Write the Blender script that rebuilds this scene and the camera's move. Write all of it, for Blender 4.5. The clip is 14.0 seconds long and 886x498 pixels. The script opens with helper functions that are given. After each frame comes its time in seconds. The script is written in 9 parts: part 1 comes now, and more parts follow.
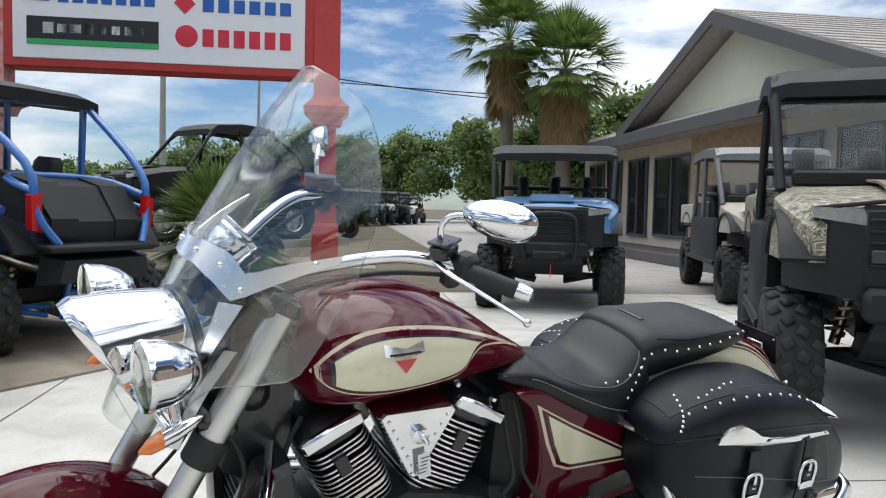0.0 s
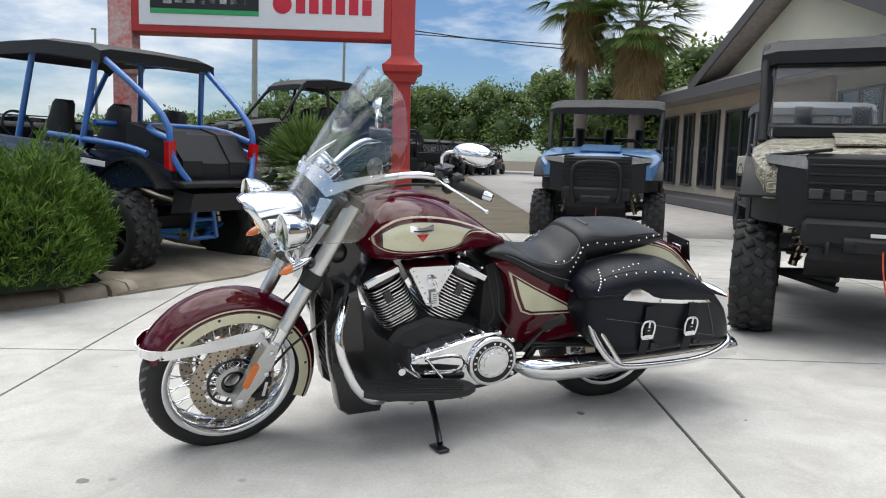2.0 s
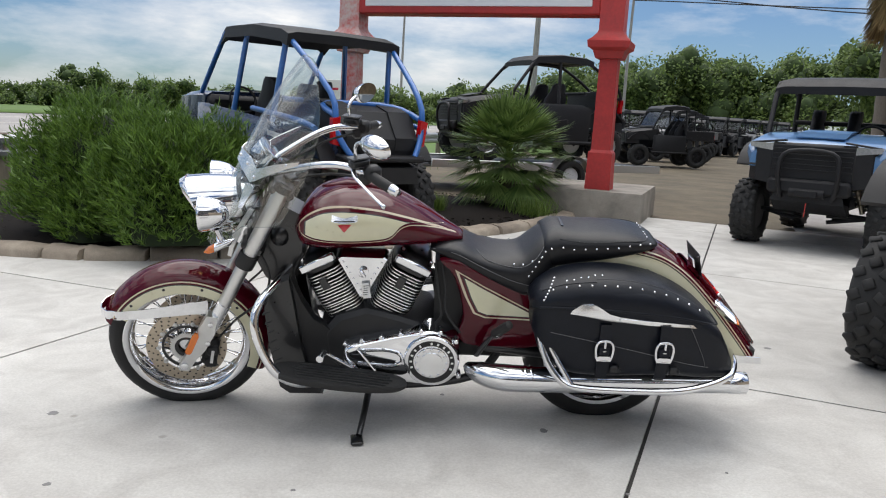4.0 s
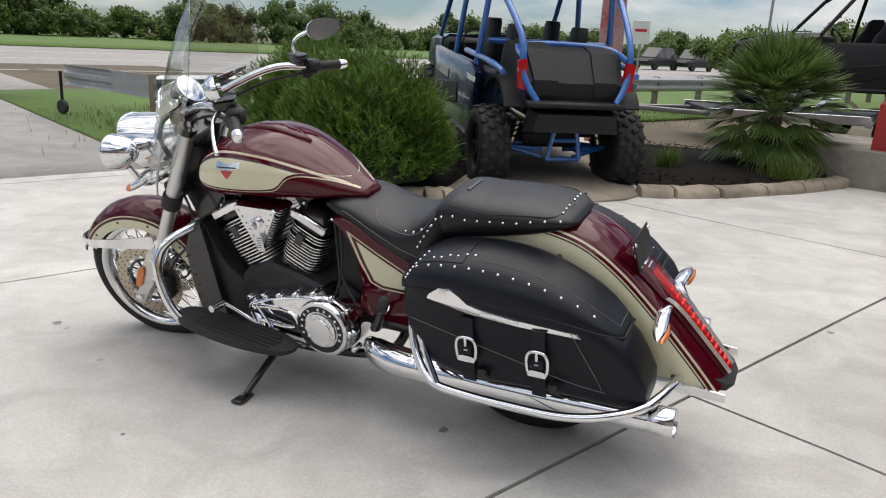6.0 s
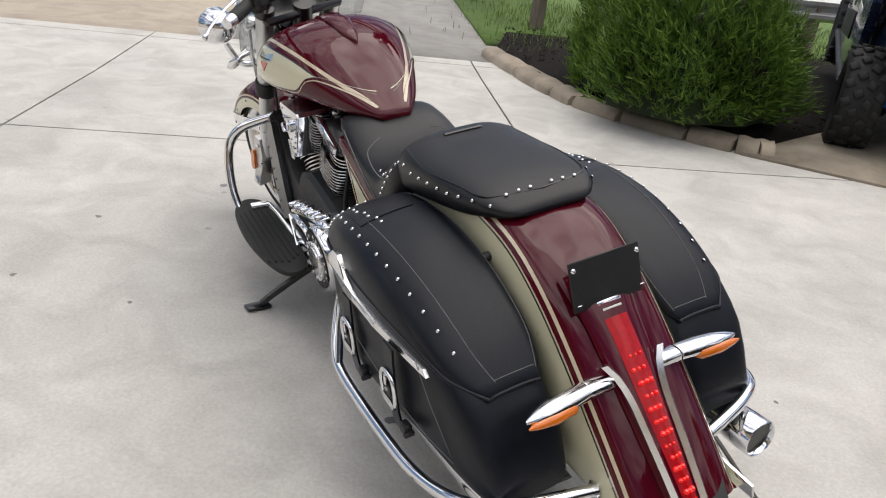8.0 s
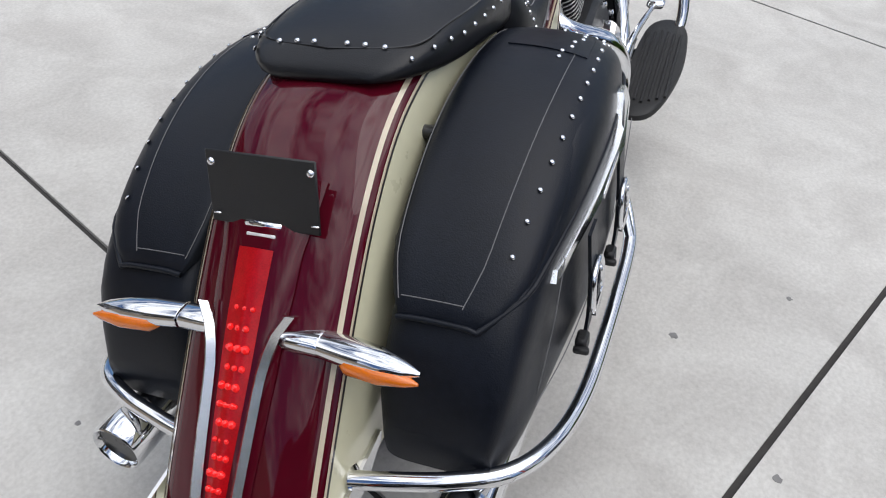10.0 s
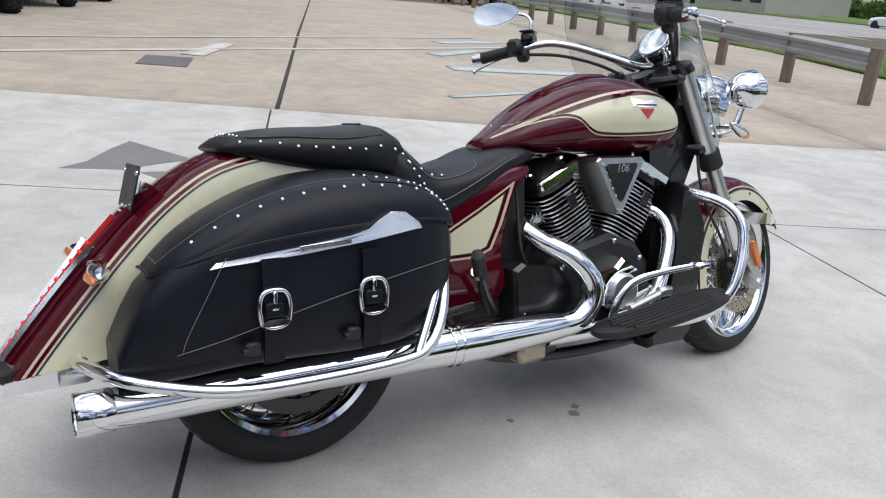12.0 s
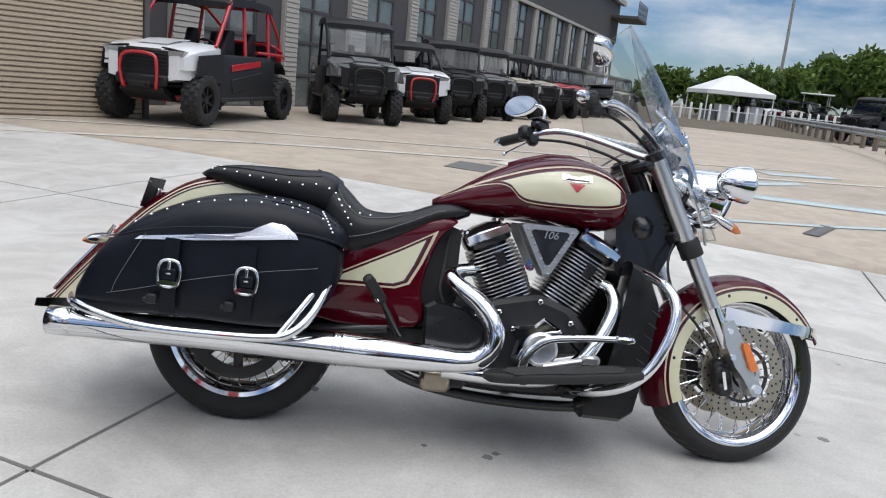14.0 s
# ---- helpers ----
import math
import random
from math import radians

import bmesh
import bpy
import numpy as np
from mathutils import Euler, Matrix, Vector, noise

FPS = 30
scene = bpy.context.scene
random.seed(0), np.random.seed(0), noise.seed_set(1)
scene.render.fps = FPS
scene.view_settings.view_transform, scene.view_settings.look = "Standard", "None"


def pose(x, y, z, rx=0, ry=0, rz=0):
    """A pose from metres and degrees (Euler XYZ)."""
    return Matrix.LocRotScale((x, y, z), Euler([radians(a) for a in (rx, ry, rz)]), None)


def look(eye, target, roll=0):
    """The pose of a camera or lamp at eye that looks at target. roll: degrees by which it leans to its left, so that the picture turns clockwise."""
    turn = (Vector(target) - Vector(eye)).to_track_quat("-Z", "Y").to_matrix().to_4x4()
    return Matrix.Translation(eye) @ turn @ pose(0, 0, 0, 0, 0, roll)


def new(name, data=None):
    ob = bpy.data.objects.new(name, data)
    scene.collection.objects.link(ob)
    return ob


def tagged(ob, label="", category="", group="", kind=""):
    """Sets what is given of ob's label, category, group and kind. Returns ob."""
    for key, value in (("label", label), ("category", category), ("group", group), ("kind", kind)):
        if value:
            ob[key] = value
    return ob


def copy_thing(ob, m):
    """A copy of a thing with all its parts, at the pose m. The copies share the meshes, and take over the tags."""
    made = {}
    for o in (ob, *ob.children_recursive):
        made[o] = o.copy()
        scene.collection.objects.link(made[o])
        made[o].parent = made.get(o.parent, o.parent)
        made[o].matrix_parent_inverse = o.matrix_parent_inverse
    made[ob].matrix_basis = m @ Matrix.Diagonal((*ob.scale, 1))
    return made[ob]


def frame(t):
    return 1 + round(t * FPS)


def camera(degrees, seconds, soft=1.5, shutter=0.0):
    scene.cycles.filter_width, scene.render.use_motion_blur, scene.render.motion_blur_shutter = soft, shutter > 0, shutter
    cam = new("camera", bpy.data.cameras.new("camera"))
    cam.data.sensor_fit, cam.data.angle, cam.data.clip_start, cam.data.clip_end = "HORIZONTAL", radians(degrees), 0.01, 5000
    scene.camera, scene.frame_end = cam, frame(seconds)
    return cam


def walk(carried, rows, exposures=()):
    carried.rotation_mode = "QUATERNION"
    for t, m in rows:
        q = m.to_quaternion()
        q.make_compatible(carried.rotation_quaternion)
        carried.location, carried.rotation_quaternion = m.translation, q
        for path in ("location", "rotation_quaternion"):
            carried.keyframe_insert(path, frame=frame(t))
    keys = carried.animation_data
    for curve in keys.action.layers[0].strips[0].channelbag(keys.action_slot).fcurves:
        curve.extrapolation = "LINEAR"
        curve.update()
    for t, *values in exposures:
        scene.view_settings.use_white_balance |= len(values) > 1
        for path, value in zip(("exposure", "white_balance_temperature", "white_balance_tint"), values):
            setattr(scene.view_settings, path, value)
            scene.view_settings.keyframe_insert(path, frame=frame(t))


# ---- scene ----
cam = camera(60.3, 14.0, 1.1)
PATH = [
    (0, (0.799, 1.876, 1.152), (-0.065, 0.075, 1.044), 1.2),
    (0.5, (0.917, 2.227, 1.119), (0.047, 0.433, 0.965), 1.5),
    (1, (1.058, 2.554, 1.108), (0.218, 0.749, 0.911), 1.6),
    (1.5, (1.159, 2.836, 1.098), (0.386, 1.005, 0.876), 1.6),
    (2, (1.047, 3.082, 1.119), (0.382, 1.212, 0.88), 1.7),
    (2.5, (0.831, 3.236, 1.167), (0.315, 1.32, 0.917), 2.0),
    (3, (0.498, 3.225, 1.195), (0.165, 1.271, 0.93), 2.4),
    (3.2, (0.348, 3.225, 1.205), (0.095, 1.26, 0.929), 2.6),
    (5.3, (-1.289, 2.706, 1.28), (-0.654, 0.866, 0.817), 3.3),
    (5.5, (-1.421, 2.59, 1.286), (-0.699, 0.787, 0.807), 3.2),
    (6, (-1.718, 2.321, 1.297), (-0.788, 0.629, 0.774), 3.0),
    (6.5, (-1.968, 2.026, 1.313), (-0.837, 0.479, 0.74), 3.3),
    (7, (-2.123, 1.655, 1.342), (-0.801, 0.298, 0.702), 4.0),
    (7.2, (-2.185, 1.527, 1.332), (-0.796, 0.251, 0.665), 4.8),
    (9.3, (-2.067, 0.078, 1.384), (-0.453, 0.066, 0.204), 7.5),
    (9.5, (-1.99, -0.063, 1.376), (-0.423, 0.06, 0.139), 7.3),
    (10, (-1.824, -0.377, 1.359), (-0.416, 0.119, 0.028), 6.0),
    (10.5, (-1.676, -0.687, 1.315), (-0.336, 0.24, 0.155), 5.7),
    (11, (-1.535, -1.017, 1.261), (-0.306, 0.256, 0.327), 5.7),
    (11.5, (-1.463, -1.354, 1.237), (-0.363, 0.127, 0.464), 5.2),
    (12, (-1.376, -1.686, 1.232), (-0.44, -0.049, 0.565), 4.4),
    (12.5, (-1.144, -1.945, 1.22), (-0.42, -0.176, 0.633), 3.9),
    (13, (-0.887, -2.184, 1.217), (-0.401, -0.315, 0.698), 4.0),
    (13.5, (-0.575, -2.352, 1.203), (-0.326, -0.424, 0.737), 4.8),
    (14, (-0.218, -2.425, 1.202), (-0.199, -0.472, 0.769), 5.6),
]
walk(cam, [(t, look(eye, target, roll)) for t, eye, target, roll in PATH], [(0, 0.26, 6800, 8), (3.2, 0.18, 6900, 10), (5.3, 0.06, 7000, 12), (7.2, 0.04, 7400, 13), (9.5, -0.10, 6800, 12), (11.0, -0.04, 6600, 11), (12.5, -0.08, 6600, 11), (14, 0.0, 6600, 11)])

# ---- world and sun ----
world = bpy.data.worlds.new("world")
scene.world = world
world.use_nodes = True
SUN_ELEV, SUN_ROT = radians(70), radians(200)


def build_world():
    nt = world.node_tree
    nt.nodes.clear()
    n, l = nt.nodes.new, nt.links.new
    out, bg = n("ShaderNodeOutputWorld"), n("ShaderNodeBackground")
    sky = n("ShaderNodeTexSky")
    sky.sky_type, sky.sun_disc = "NISHITA", False
    sky.sun_elevation, sky.sun_rotation = SUN_ELEV, SUN_ROT
    sky.air_density, sky.dust_density, sky.ozone_density = 1.0, 0.3, 3.0
    dim = n("ShaderNodeVectorMath")
    dim.operation = "MULTIPLY"
    dim.inputs[1].default_value = (0.052, 0.065, 0.082)
    l(sky.outputs[0], dim.inputs[0])
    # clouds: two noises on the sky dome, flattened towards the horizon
    tc, mp = n("ShaderNodeTexCoord"), n("ShaderNodeMapping")
    mp.inputs["Scale"].default_value = (1.0, 1.0, 3.4)
    l(tc.outputs["Generated"], mp.inputs["Vector"])
    big, small = n("ShaderNodeTexNoise"), n("ShaderNodeTexNoise")
    big.inputs["Scale"].default_value, big.inputs["Detail"].default_value = 2.3, 9.0
    big.inputs["Roughness"].default_value = 0.6
    small.inputs["Scale"].default_value, small.inputs["Detail"].default_value = 6.0, 6.0
    l(mp.outputs[0], big.inputs["Vector"])
    l(mp.outputs[0], small.inputs["Vector"])
    ramp = n("ShaderNodeValToRGB")
    ramp.color_ramp.elements[0].position, ramp.color_ramp.elements[1].position = 0.48, 0.67
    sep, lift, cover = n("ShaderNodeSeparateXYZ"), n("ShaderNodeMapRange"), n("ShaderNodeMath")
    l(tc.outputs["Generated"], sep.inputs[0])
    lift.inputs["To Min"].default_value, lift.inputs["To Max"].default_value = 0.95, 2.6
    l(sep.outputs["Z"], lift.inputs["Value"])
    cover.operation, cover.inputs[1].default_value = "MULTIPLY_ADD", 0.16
    l(sep.outputs["Z"], cover.inputs[0])
    l(big.outputs["Fac"], cover.inputs[2])
    l(cover.outputs[0], ramp.inputs["Fac"])
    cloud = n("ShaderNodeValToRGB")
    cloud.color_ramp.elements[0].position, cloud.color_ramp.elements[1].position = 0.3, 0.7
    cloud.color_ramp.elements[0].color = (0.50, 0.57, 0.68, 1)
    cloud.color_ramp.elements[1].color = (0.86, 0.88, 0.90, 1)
    l(small.outputs["Fac"], cloud.inputs["Fac"])
    mix = n("ShaderNodeMix")
    mix.data_type = "RGBA"
    l(ramp.outputs["Color"], mix.inputs["Factor"])
    l(dim.outputs[0], mix.inputs["A"])
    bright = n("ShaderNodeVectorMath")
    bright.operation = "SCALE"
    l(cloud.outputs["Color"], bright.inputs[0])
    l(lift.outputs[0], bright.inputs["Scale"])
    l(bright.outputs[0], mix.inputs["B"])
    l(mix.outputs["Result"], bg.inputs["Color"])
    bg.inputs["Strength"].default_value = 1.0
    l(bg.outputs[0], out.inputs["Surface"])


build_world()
sun = new("sun", bpy.data.lights.new("sun", "SUN"))
sun.data.energy, sun.data.angle, sun.data.color = 1.3, radians(60), (1.0, 0.975, 0.945)
sun.matrix_world = look((-math.sin(SUN_ROT) * 30 * math.cos(SUN_ELEV), math.cos(SUN_ROT) * 30 * math.cos(SUN_ELEV), 30 * math.sin(SUN_ELEV)), (0, 0, 0))
scene.view_settings.exposure = 0.0


# ---- materials ----
def mat(name, base, rough=0.5, metal=0.0, var=0.12, scale=20.0, bump=0.0, bscale=150.0, coat=0.0, spec=0.5, tint=None, random_obj=0.0, glow=0.0, flake=0.0, streak=(1, 1, 1)):
    """A Principled surface: colour varied at two scales, uneven roughness, fine relief."""
    m = bpy.data.materials.new(name)
    m.use_nodes = True
    nt = m.node_tree
    n, l = nt.nodes.new, nt.links.new
    p = nt.nodes["Principled BSDF"]
    tc, mp = n("ShaderNodeTexCoord"), n("ShaderNodeMapping")
    mp.inputs["Scale"].default_value = streak
    l(tc.outputs["Object"], mp.inputs["Vector"])
    a, b = n("ShaderNodeTexNoise"), n("ShaderNodeTexNoise")
    for t, s in ((a, scale), (b, scale * 7.3)):
        t.inputs["Scale"].default_value, t.inputs["Detail"].default_value = s, 5.0
        l(mp.outputs[0], t.inputs["Vector"])
    add = n("ShaderNodeMath")
    add.operation = "MULTIPLY_ADD"
    l(b.outputs["Fac"], add.inputs[0])
    add.inputs[1].default_value = 0.5
    half = n("ShaderNodeMath")
    half.operation = "MULTIPLY"
    half.inputs[1].default_value = 0.5
    l(a.outputs["Fac"], half.inputs[0])
    l(half.outputs[0], add.inputs[2])
    mr = n("ShaderNodeMapRange")
    mr.inputs["From Min"].default_value, mr.inputs["From Max"].default_value = 0.3, 0.7
    l(add.outputs[0], mr.inputs["Value"])
    mix = n("ShaderNodeMix")
    mix.data_type = "RGBA"
    lo = [c * (1 - var) for c in base] if tint is None else tint
    hi = [min(1, c * (1 + var)) for c in base]
    mix.inputs["A"].default_value, mix.inputs["B"].default_value = (*lo, 1), (*hi, 1)
    l(mr.outputs[0], mix.inputs["Factor"])
    colour = mix.outputs["Result"]
    if random_obj:
        oi, hs = n("ShaderNodeObjectInfo"), n("ShaderNodeHueSaturation")
        r2 = n("ShaderNodeMapRange")
        r2.inputs["To Min"].default_value, r2.inputs["To Max"].default_value = 1 - random_obj, 1 + random_obj
        l(oi.outputs["Random"], r2.inputs["Value"])
        l(r2.outputs[0], hs.inputs["Value"])
        l(colour, hs.inputs["Color"])
        colour = hs.outputs["Color"]
    l(colour, p.inputs["Base Color"])
    rr = n("ShaderNodeMapRange")
    rr.inputs["To Min"].default_value, rr.inputs["To Max"].default_value = max(0.0, rough * 0.85), min(1, rough * 1.15 + 0.01)
    l(mr.outputs[0], rr.inputs["Value"])
    l(rr.outputs[0], p.inputs["Roughness"])
    p.inputs["Metallic"].default_value = metal
    p.inputs["Specular IOR Level"].default_value = spec
    p.inputs["Coat Weight"].default_value, p.inputs["Coat Roughness"].default_value = coat, 0.02
    if glow:
        p.inputs["Emission Color"].default_value, p.inputs["Emission Strength"].default_value = (*base, 1), glow
    if bump:
        bt, bu = n("ShaderNodeTexNoise"), n("ShaderNodeBump")
        bt.inputs["Scale"].default_value, bt.inputs["Detail"].default_value = bscale, 3.0
        l(mp.outputs[0], bt.inputs["Vector"])
        l(bt.outputs["Fac"], bu.inputs["Height"])
        bu.inputs["Strength"].default_value, bu.inputs["Distance"].default_value = bump, 0.002
        l(bu.outputs[0], p.inputs["Normal"])
    return m


def clear_pane(name, tint, gloss=0.5, base=0.035):
    """Thin clear sheet: see-through with a Fresnel gloss."""
    m = bpy.data.materials.new(name)
    m.use_nodes = True
    nt = m.node_tree
    nt.nodes.clear()
    n, l = nt.nodes.new, nt.links.new
    out, mx = n("ShaderNodeOutputMaterial"), n("ShaderNodeMixShader")
    tr, gl, lw = n("ShaderNodeBsdfTransparent"), n("ShaderNodeBsdfGlossy"), n("ShaderNodeLayerWeight")
    tr.inputs["Color"].default_value = (*tint, 1)
    gl.inputs["Roughness"].default_value = 0.02
    pw, ad = n("ShaderNodeMath"), n("ShaderNodeMath")
    pw.operation, pw.inputs[1].default_value = "POWER", 4.0
    ad.operation, ad.inputs[1].default_value, ad.inputs[2].default_value = "MULTIPLY_ADD", gloss, base
    l(lw.outputs["Facing"], pw.inputs[0])
    l(pw.outputs[0], ad.inputs[0])
    l(ad.outputs[0], mx.inputs["Fac"])
    l(tr.outputs[0], mx.inputs[1])
    l(gl.outputs[0], mx.inputs[2])
    l(mx.outputs[0], out.inputs["Surface"])
    return m


MAROON = mat("maroon_paint", (0.074, 0.0026, 0.009), 0.38, 0.0, 0.10, 6, coat=0.85, spec=0.0)
CREAM = mat("cream_paint", (0.66, 0.63, 0.44), 0.3, 0.0, 0.04, 6, coat=1.0)
STRIPE = mat("stripe_paint", (0.60, 0.50, 0.36), 0.3, 0.0, 0.04, 6, coat=1.0)
BLACKLINE = mat("black_line_paint", (0.012, 0.010, 0.010), 0.3, coat=1.0)
CHROME = mat("chrome", (0.80, 0.81, 0.83), 0.045, 1.0, 0.02, 9)
SATIN = mat("brushed_aluminium", (0.66, 0.66, 0.65), 0.33, 1.0, 0.06, 30, bump=0.1, bscale=400)
BRIGHT = mat("polished_aluminium", (0.86, 0.87, 0.88), 0.24, 1.0, 0.05, 12)
STEEL = mat("steel_disc", (0.50, 0.43, 0.34), 0.32, 1.0, 0.12, 60, bump=0.1, bscale=300)
LEATHER = mat("black_leather", (0.0050, 0.0068, 0.0118), 0.37, 0.0, 0.3, 14, bump=0.22, bscale=420, spec=0.26)
VINYL = mat("seat_vinyl", (0.007, 0.0075, 0.0095), 0.37, 0.0, 0.25, 9, bump=0.2, bscale=420, spec=0.38)
BLACK = mat("black_paint", (0.010, 0.010, 0.011), 0.30, 0.0, 0.2, 15, coat=0.4)
PLASTIC = mat("black_plastic", (0.011, 0.011, 0.012), 0.48, 0.0, 0.25, 25, bump=0.3, bscale=500)
RUBBER = mat("rubber", (0.016, 0.016, 0.016), 0.62, 0.0, 0.3, 18, bump=0.35, bscale=260)
TYRE = mat("tyre_rubber", (0.014, 0.014, 0.014), 0.72, 0.0, 0.35, 12, bump=0.4, bscale=220)
AMBER = mat("amber_lens", (0.75, 0.17, 0.01), 0.14, 0.0, 0.1, 40, coat=1.0)
REDLENS = mat("red_lens", (0.45, 0.004, 0.008), 0.22, 0.0, 0.3, 60, coat=0.25, spec=0.3)
REDGLOW = mat("red_lamp", (0.9, 0.015, 0.015), 0.2, 0.0, 0.2, 80, coat=0.3, glow=0.3)
LAMP = mat("lit_bulb", (1.0, 0.62, 0.25), 0.3, glow=2.6)
REFLECTOR = mat("lamp_reflector", (0.80, 0.76, 0.66), 0.22, 1.0, 0.1, 40)
SCREEN = clear_pane("windshield_plastic", (0.95, 0.965, 0.965), 0.5, 0.085)
LENS = clear_pane("lamp_glass", (0.95, 0.95, 0.93), 0.4)
DIAL = mat("dial_face", (0.62, 0.62, 0.58), 0.4)
WHITE = mat("white_plastic", (0.75, 0.75, 0.73), 0.4, 0.0, 0.06, 20)
THREAD = mat("thread", (0.16, 0.16, 0.165), 0.8)
EMBLEM_RED = mat("emblem_red", (0.5, 0.02, 0.03), 0.25, coat=1.0)
MIRROR = mat("mirror_glass", (0.86, 0.88, 0.88), 0.01, 1.0, 0.0)


# ---- mesh tools: each gives (vertices, faces) ----
def join(*shapes):
    V, F = [], []
    for v, f in shapes:
        k = len(V)
        V.extend(v)
        F.extend([tuple(i + k for i in q) for q in f])
    return V, F


def moved(shape, m):
    return [tuple(m @ Vector(v)) for v in shape[0]], shape[1]


def mirrored(shape):
    return [(x, -y, z) for x, y, z in shape[0]], [tuple(reversed(f)) for f in shape[1]]


def hull_faces(points):
    bm = bmesh.new()
    vs = [bm.verts.new(p) for p in points]
    bm.verts.index_update()
    bmesh.ops.convex_hull(bm, input=vs)
    faces = [tuple(v.index for v in f.verts) for f in bm.faces]
    bm.free()
    return faces


def corner_points(b):
    pts = []
    for sx in (-1, 1):
        for sy in (-1, 1):
            for sz in (-1, 1):
                pts += [(sx, sy * (1 - b), sz * (1 - b)), (sx * (1 - b), sy, sz * (1 - b)), (sx * (1 - b), sy * (1 - b), sz)]
    return pts


CHAMFER = hull_faces(corner_points(0.2))


def box(c, s, b=0.004, m=None):
    """A box with chamfered edges: centre, full sizes, chamfer, optional turn about its centre."""
    h = [v / 2 for v in s]
    b = min(b, 0.45 * min(s))
    V = []
    for p in corner_points(0.2):
        V.append([math.copysign(h[k] - (0 if abs(p[k]) > 0.99 else b), p[k]) for k in range(3)])
    out = []
    for v in V:
        q = Vector(v)
        if m is not None:
            q = m @ q
        out.append((q.x + c[0], q.y + c[1], q.z + c[2]))
    return out, CHAMFER


def spline(points, k=6, closed=False):
    """Catmull-Rom through the points, k steps a span."""
    P = [Vector(p) for p in points]
    n, out = len(P), []
    for i in range(n if closed else n - 1):
        g = (lambda j: P[j % n]) if closed else (lambda j: P[min(max(j, 0), n - 1)])
        a, b, c, d = g(i - 1), g(i), g(i + 1), g(i + 2)
        for s in range(k):
            t = s / k
            out.append(0.5 * (2 * b + (c - a) * t + (2 * a - 5 * b + 4 * c - d) * t * t + (3 * b - a - 3 * c + d) * t ** 3))
    if not closed:
        out.append(P[-1])
    return out


def tube(points, r, n=10, k=6, closed=False, flat=1.0):
    P = spline(points, k, closed) if k > 1 else [Vector(p) for p in points]
    m = len(P)
    radii = [r] * m if not isinstance(r, (list, tuple)) else [float(np.interp(i / (m - 1), np.linspace(0, 1, len(r)), r)) for i in range(m)]
    tang = [((P[(i + 1) % m] if closed else P[min(i + 1, m - 1)]) - (P[i - 1] if closed else P[max(i - 1, 0)])).normalized() for i in range(m)]
    up = Vector((0, 0, 1)) if abs(tang[0].z) < 0.9 else Vector((0, 1, 0))
    V, F = [], []
    side = tang[0].cross(up).normalized()
    for i in range(m):
        side = (side - tang[i] * side.dot(tang[i])).normalized()
        over = side.cross(tang[i])
        for j in range(n):
            a = 2 * math.pi * j / n
            V.append(tuple(P[i] + radii[i] * (math.cos(a) * side + flat * math.sin(a) * over)))
    for i in range(m if closed else m - 1):
        a, b = i * n, ((i + 1) % m) * n
        F += [(a + j, a + (j + 1) % n, b + (j + 1) % n, b + j) for j in range(n)]
    if not closed:
        F += [tuple(range(n - 1, -1, -1)), tuple(range((m - 1) * n, m * n))]
    return V, F


def lathe(profile, n=32, m=None, closed=False):
    """(radius, height) pairs turned about z, then moved by m."""
    V, F = [], []
    for r, h in profile:
        V += [(r * math.cos(2 * math.pi * j / n), r * math.sin(2 * math.pi * j / n), h) for j in range(n)]
    q = len(profile)
    for i in range(q if closed else q - 1):
        a, b = i * n, ((i + 1) % q) * n
        F += [(a + j, a + (j + 1) % n, b + (j + 1) % n, b + j) for j in range(n)]
    if not closed:
        if profile[0][0] > 1e-4:
            F.append(tuple(range(n - 1, -1, -1)))
        if profile[-1][0] > 1e-4:
            F.append(tuple(range((q - 1) * n, q * n)))
    return moved((V, F), m) if m is not None else (V, F)


def loft(rings, caps=True, closed=True):
    n, V, F = len(rings[0]), [], []
    for ring in rings:
        V += [tuple(p) for p in ring]
    for i in range(len(rings) - 1):
        a, b = i * n, (i + 1) * n
        F += [(a + j, a + (j + 1) % n, b + (j + 1) % n, b + j) for j in range(n if closed else n - 1)]
    if caps and closed:
        F += [tuple(range(n - 1, -1, -1)), tuple(range((len(rings) - 1) * n, len(rings) * n))]
    return V, F


def oval(cx, cy, cz, w, h, p=2.0, n=24, axis="x", slant=0.0):
    """A superellipse ring across the axis; slant shifts it along the axis with height."""
    ring = []
    for j in range(n):
        a = 2 * math.pi * j / n
        c, s = math.cos(a), math.sin(a)
        u, v = math.copysign(abs(c) ** (2 / p), c) * w, math.copysign(abs(s) ** (2 / p), s) * h
        ring.append((cx + slant * v, cy + u, cz + v) if axis == "x" else (cx + u, cy + slant * v, cz + v) if axis == "y" else (cx + u, cy + v, cz + slant * u))
    return ring


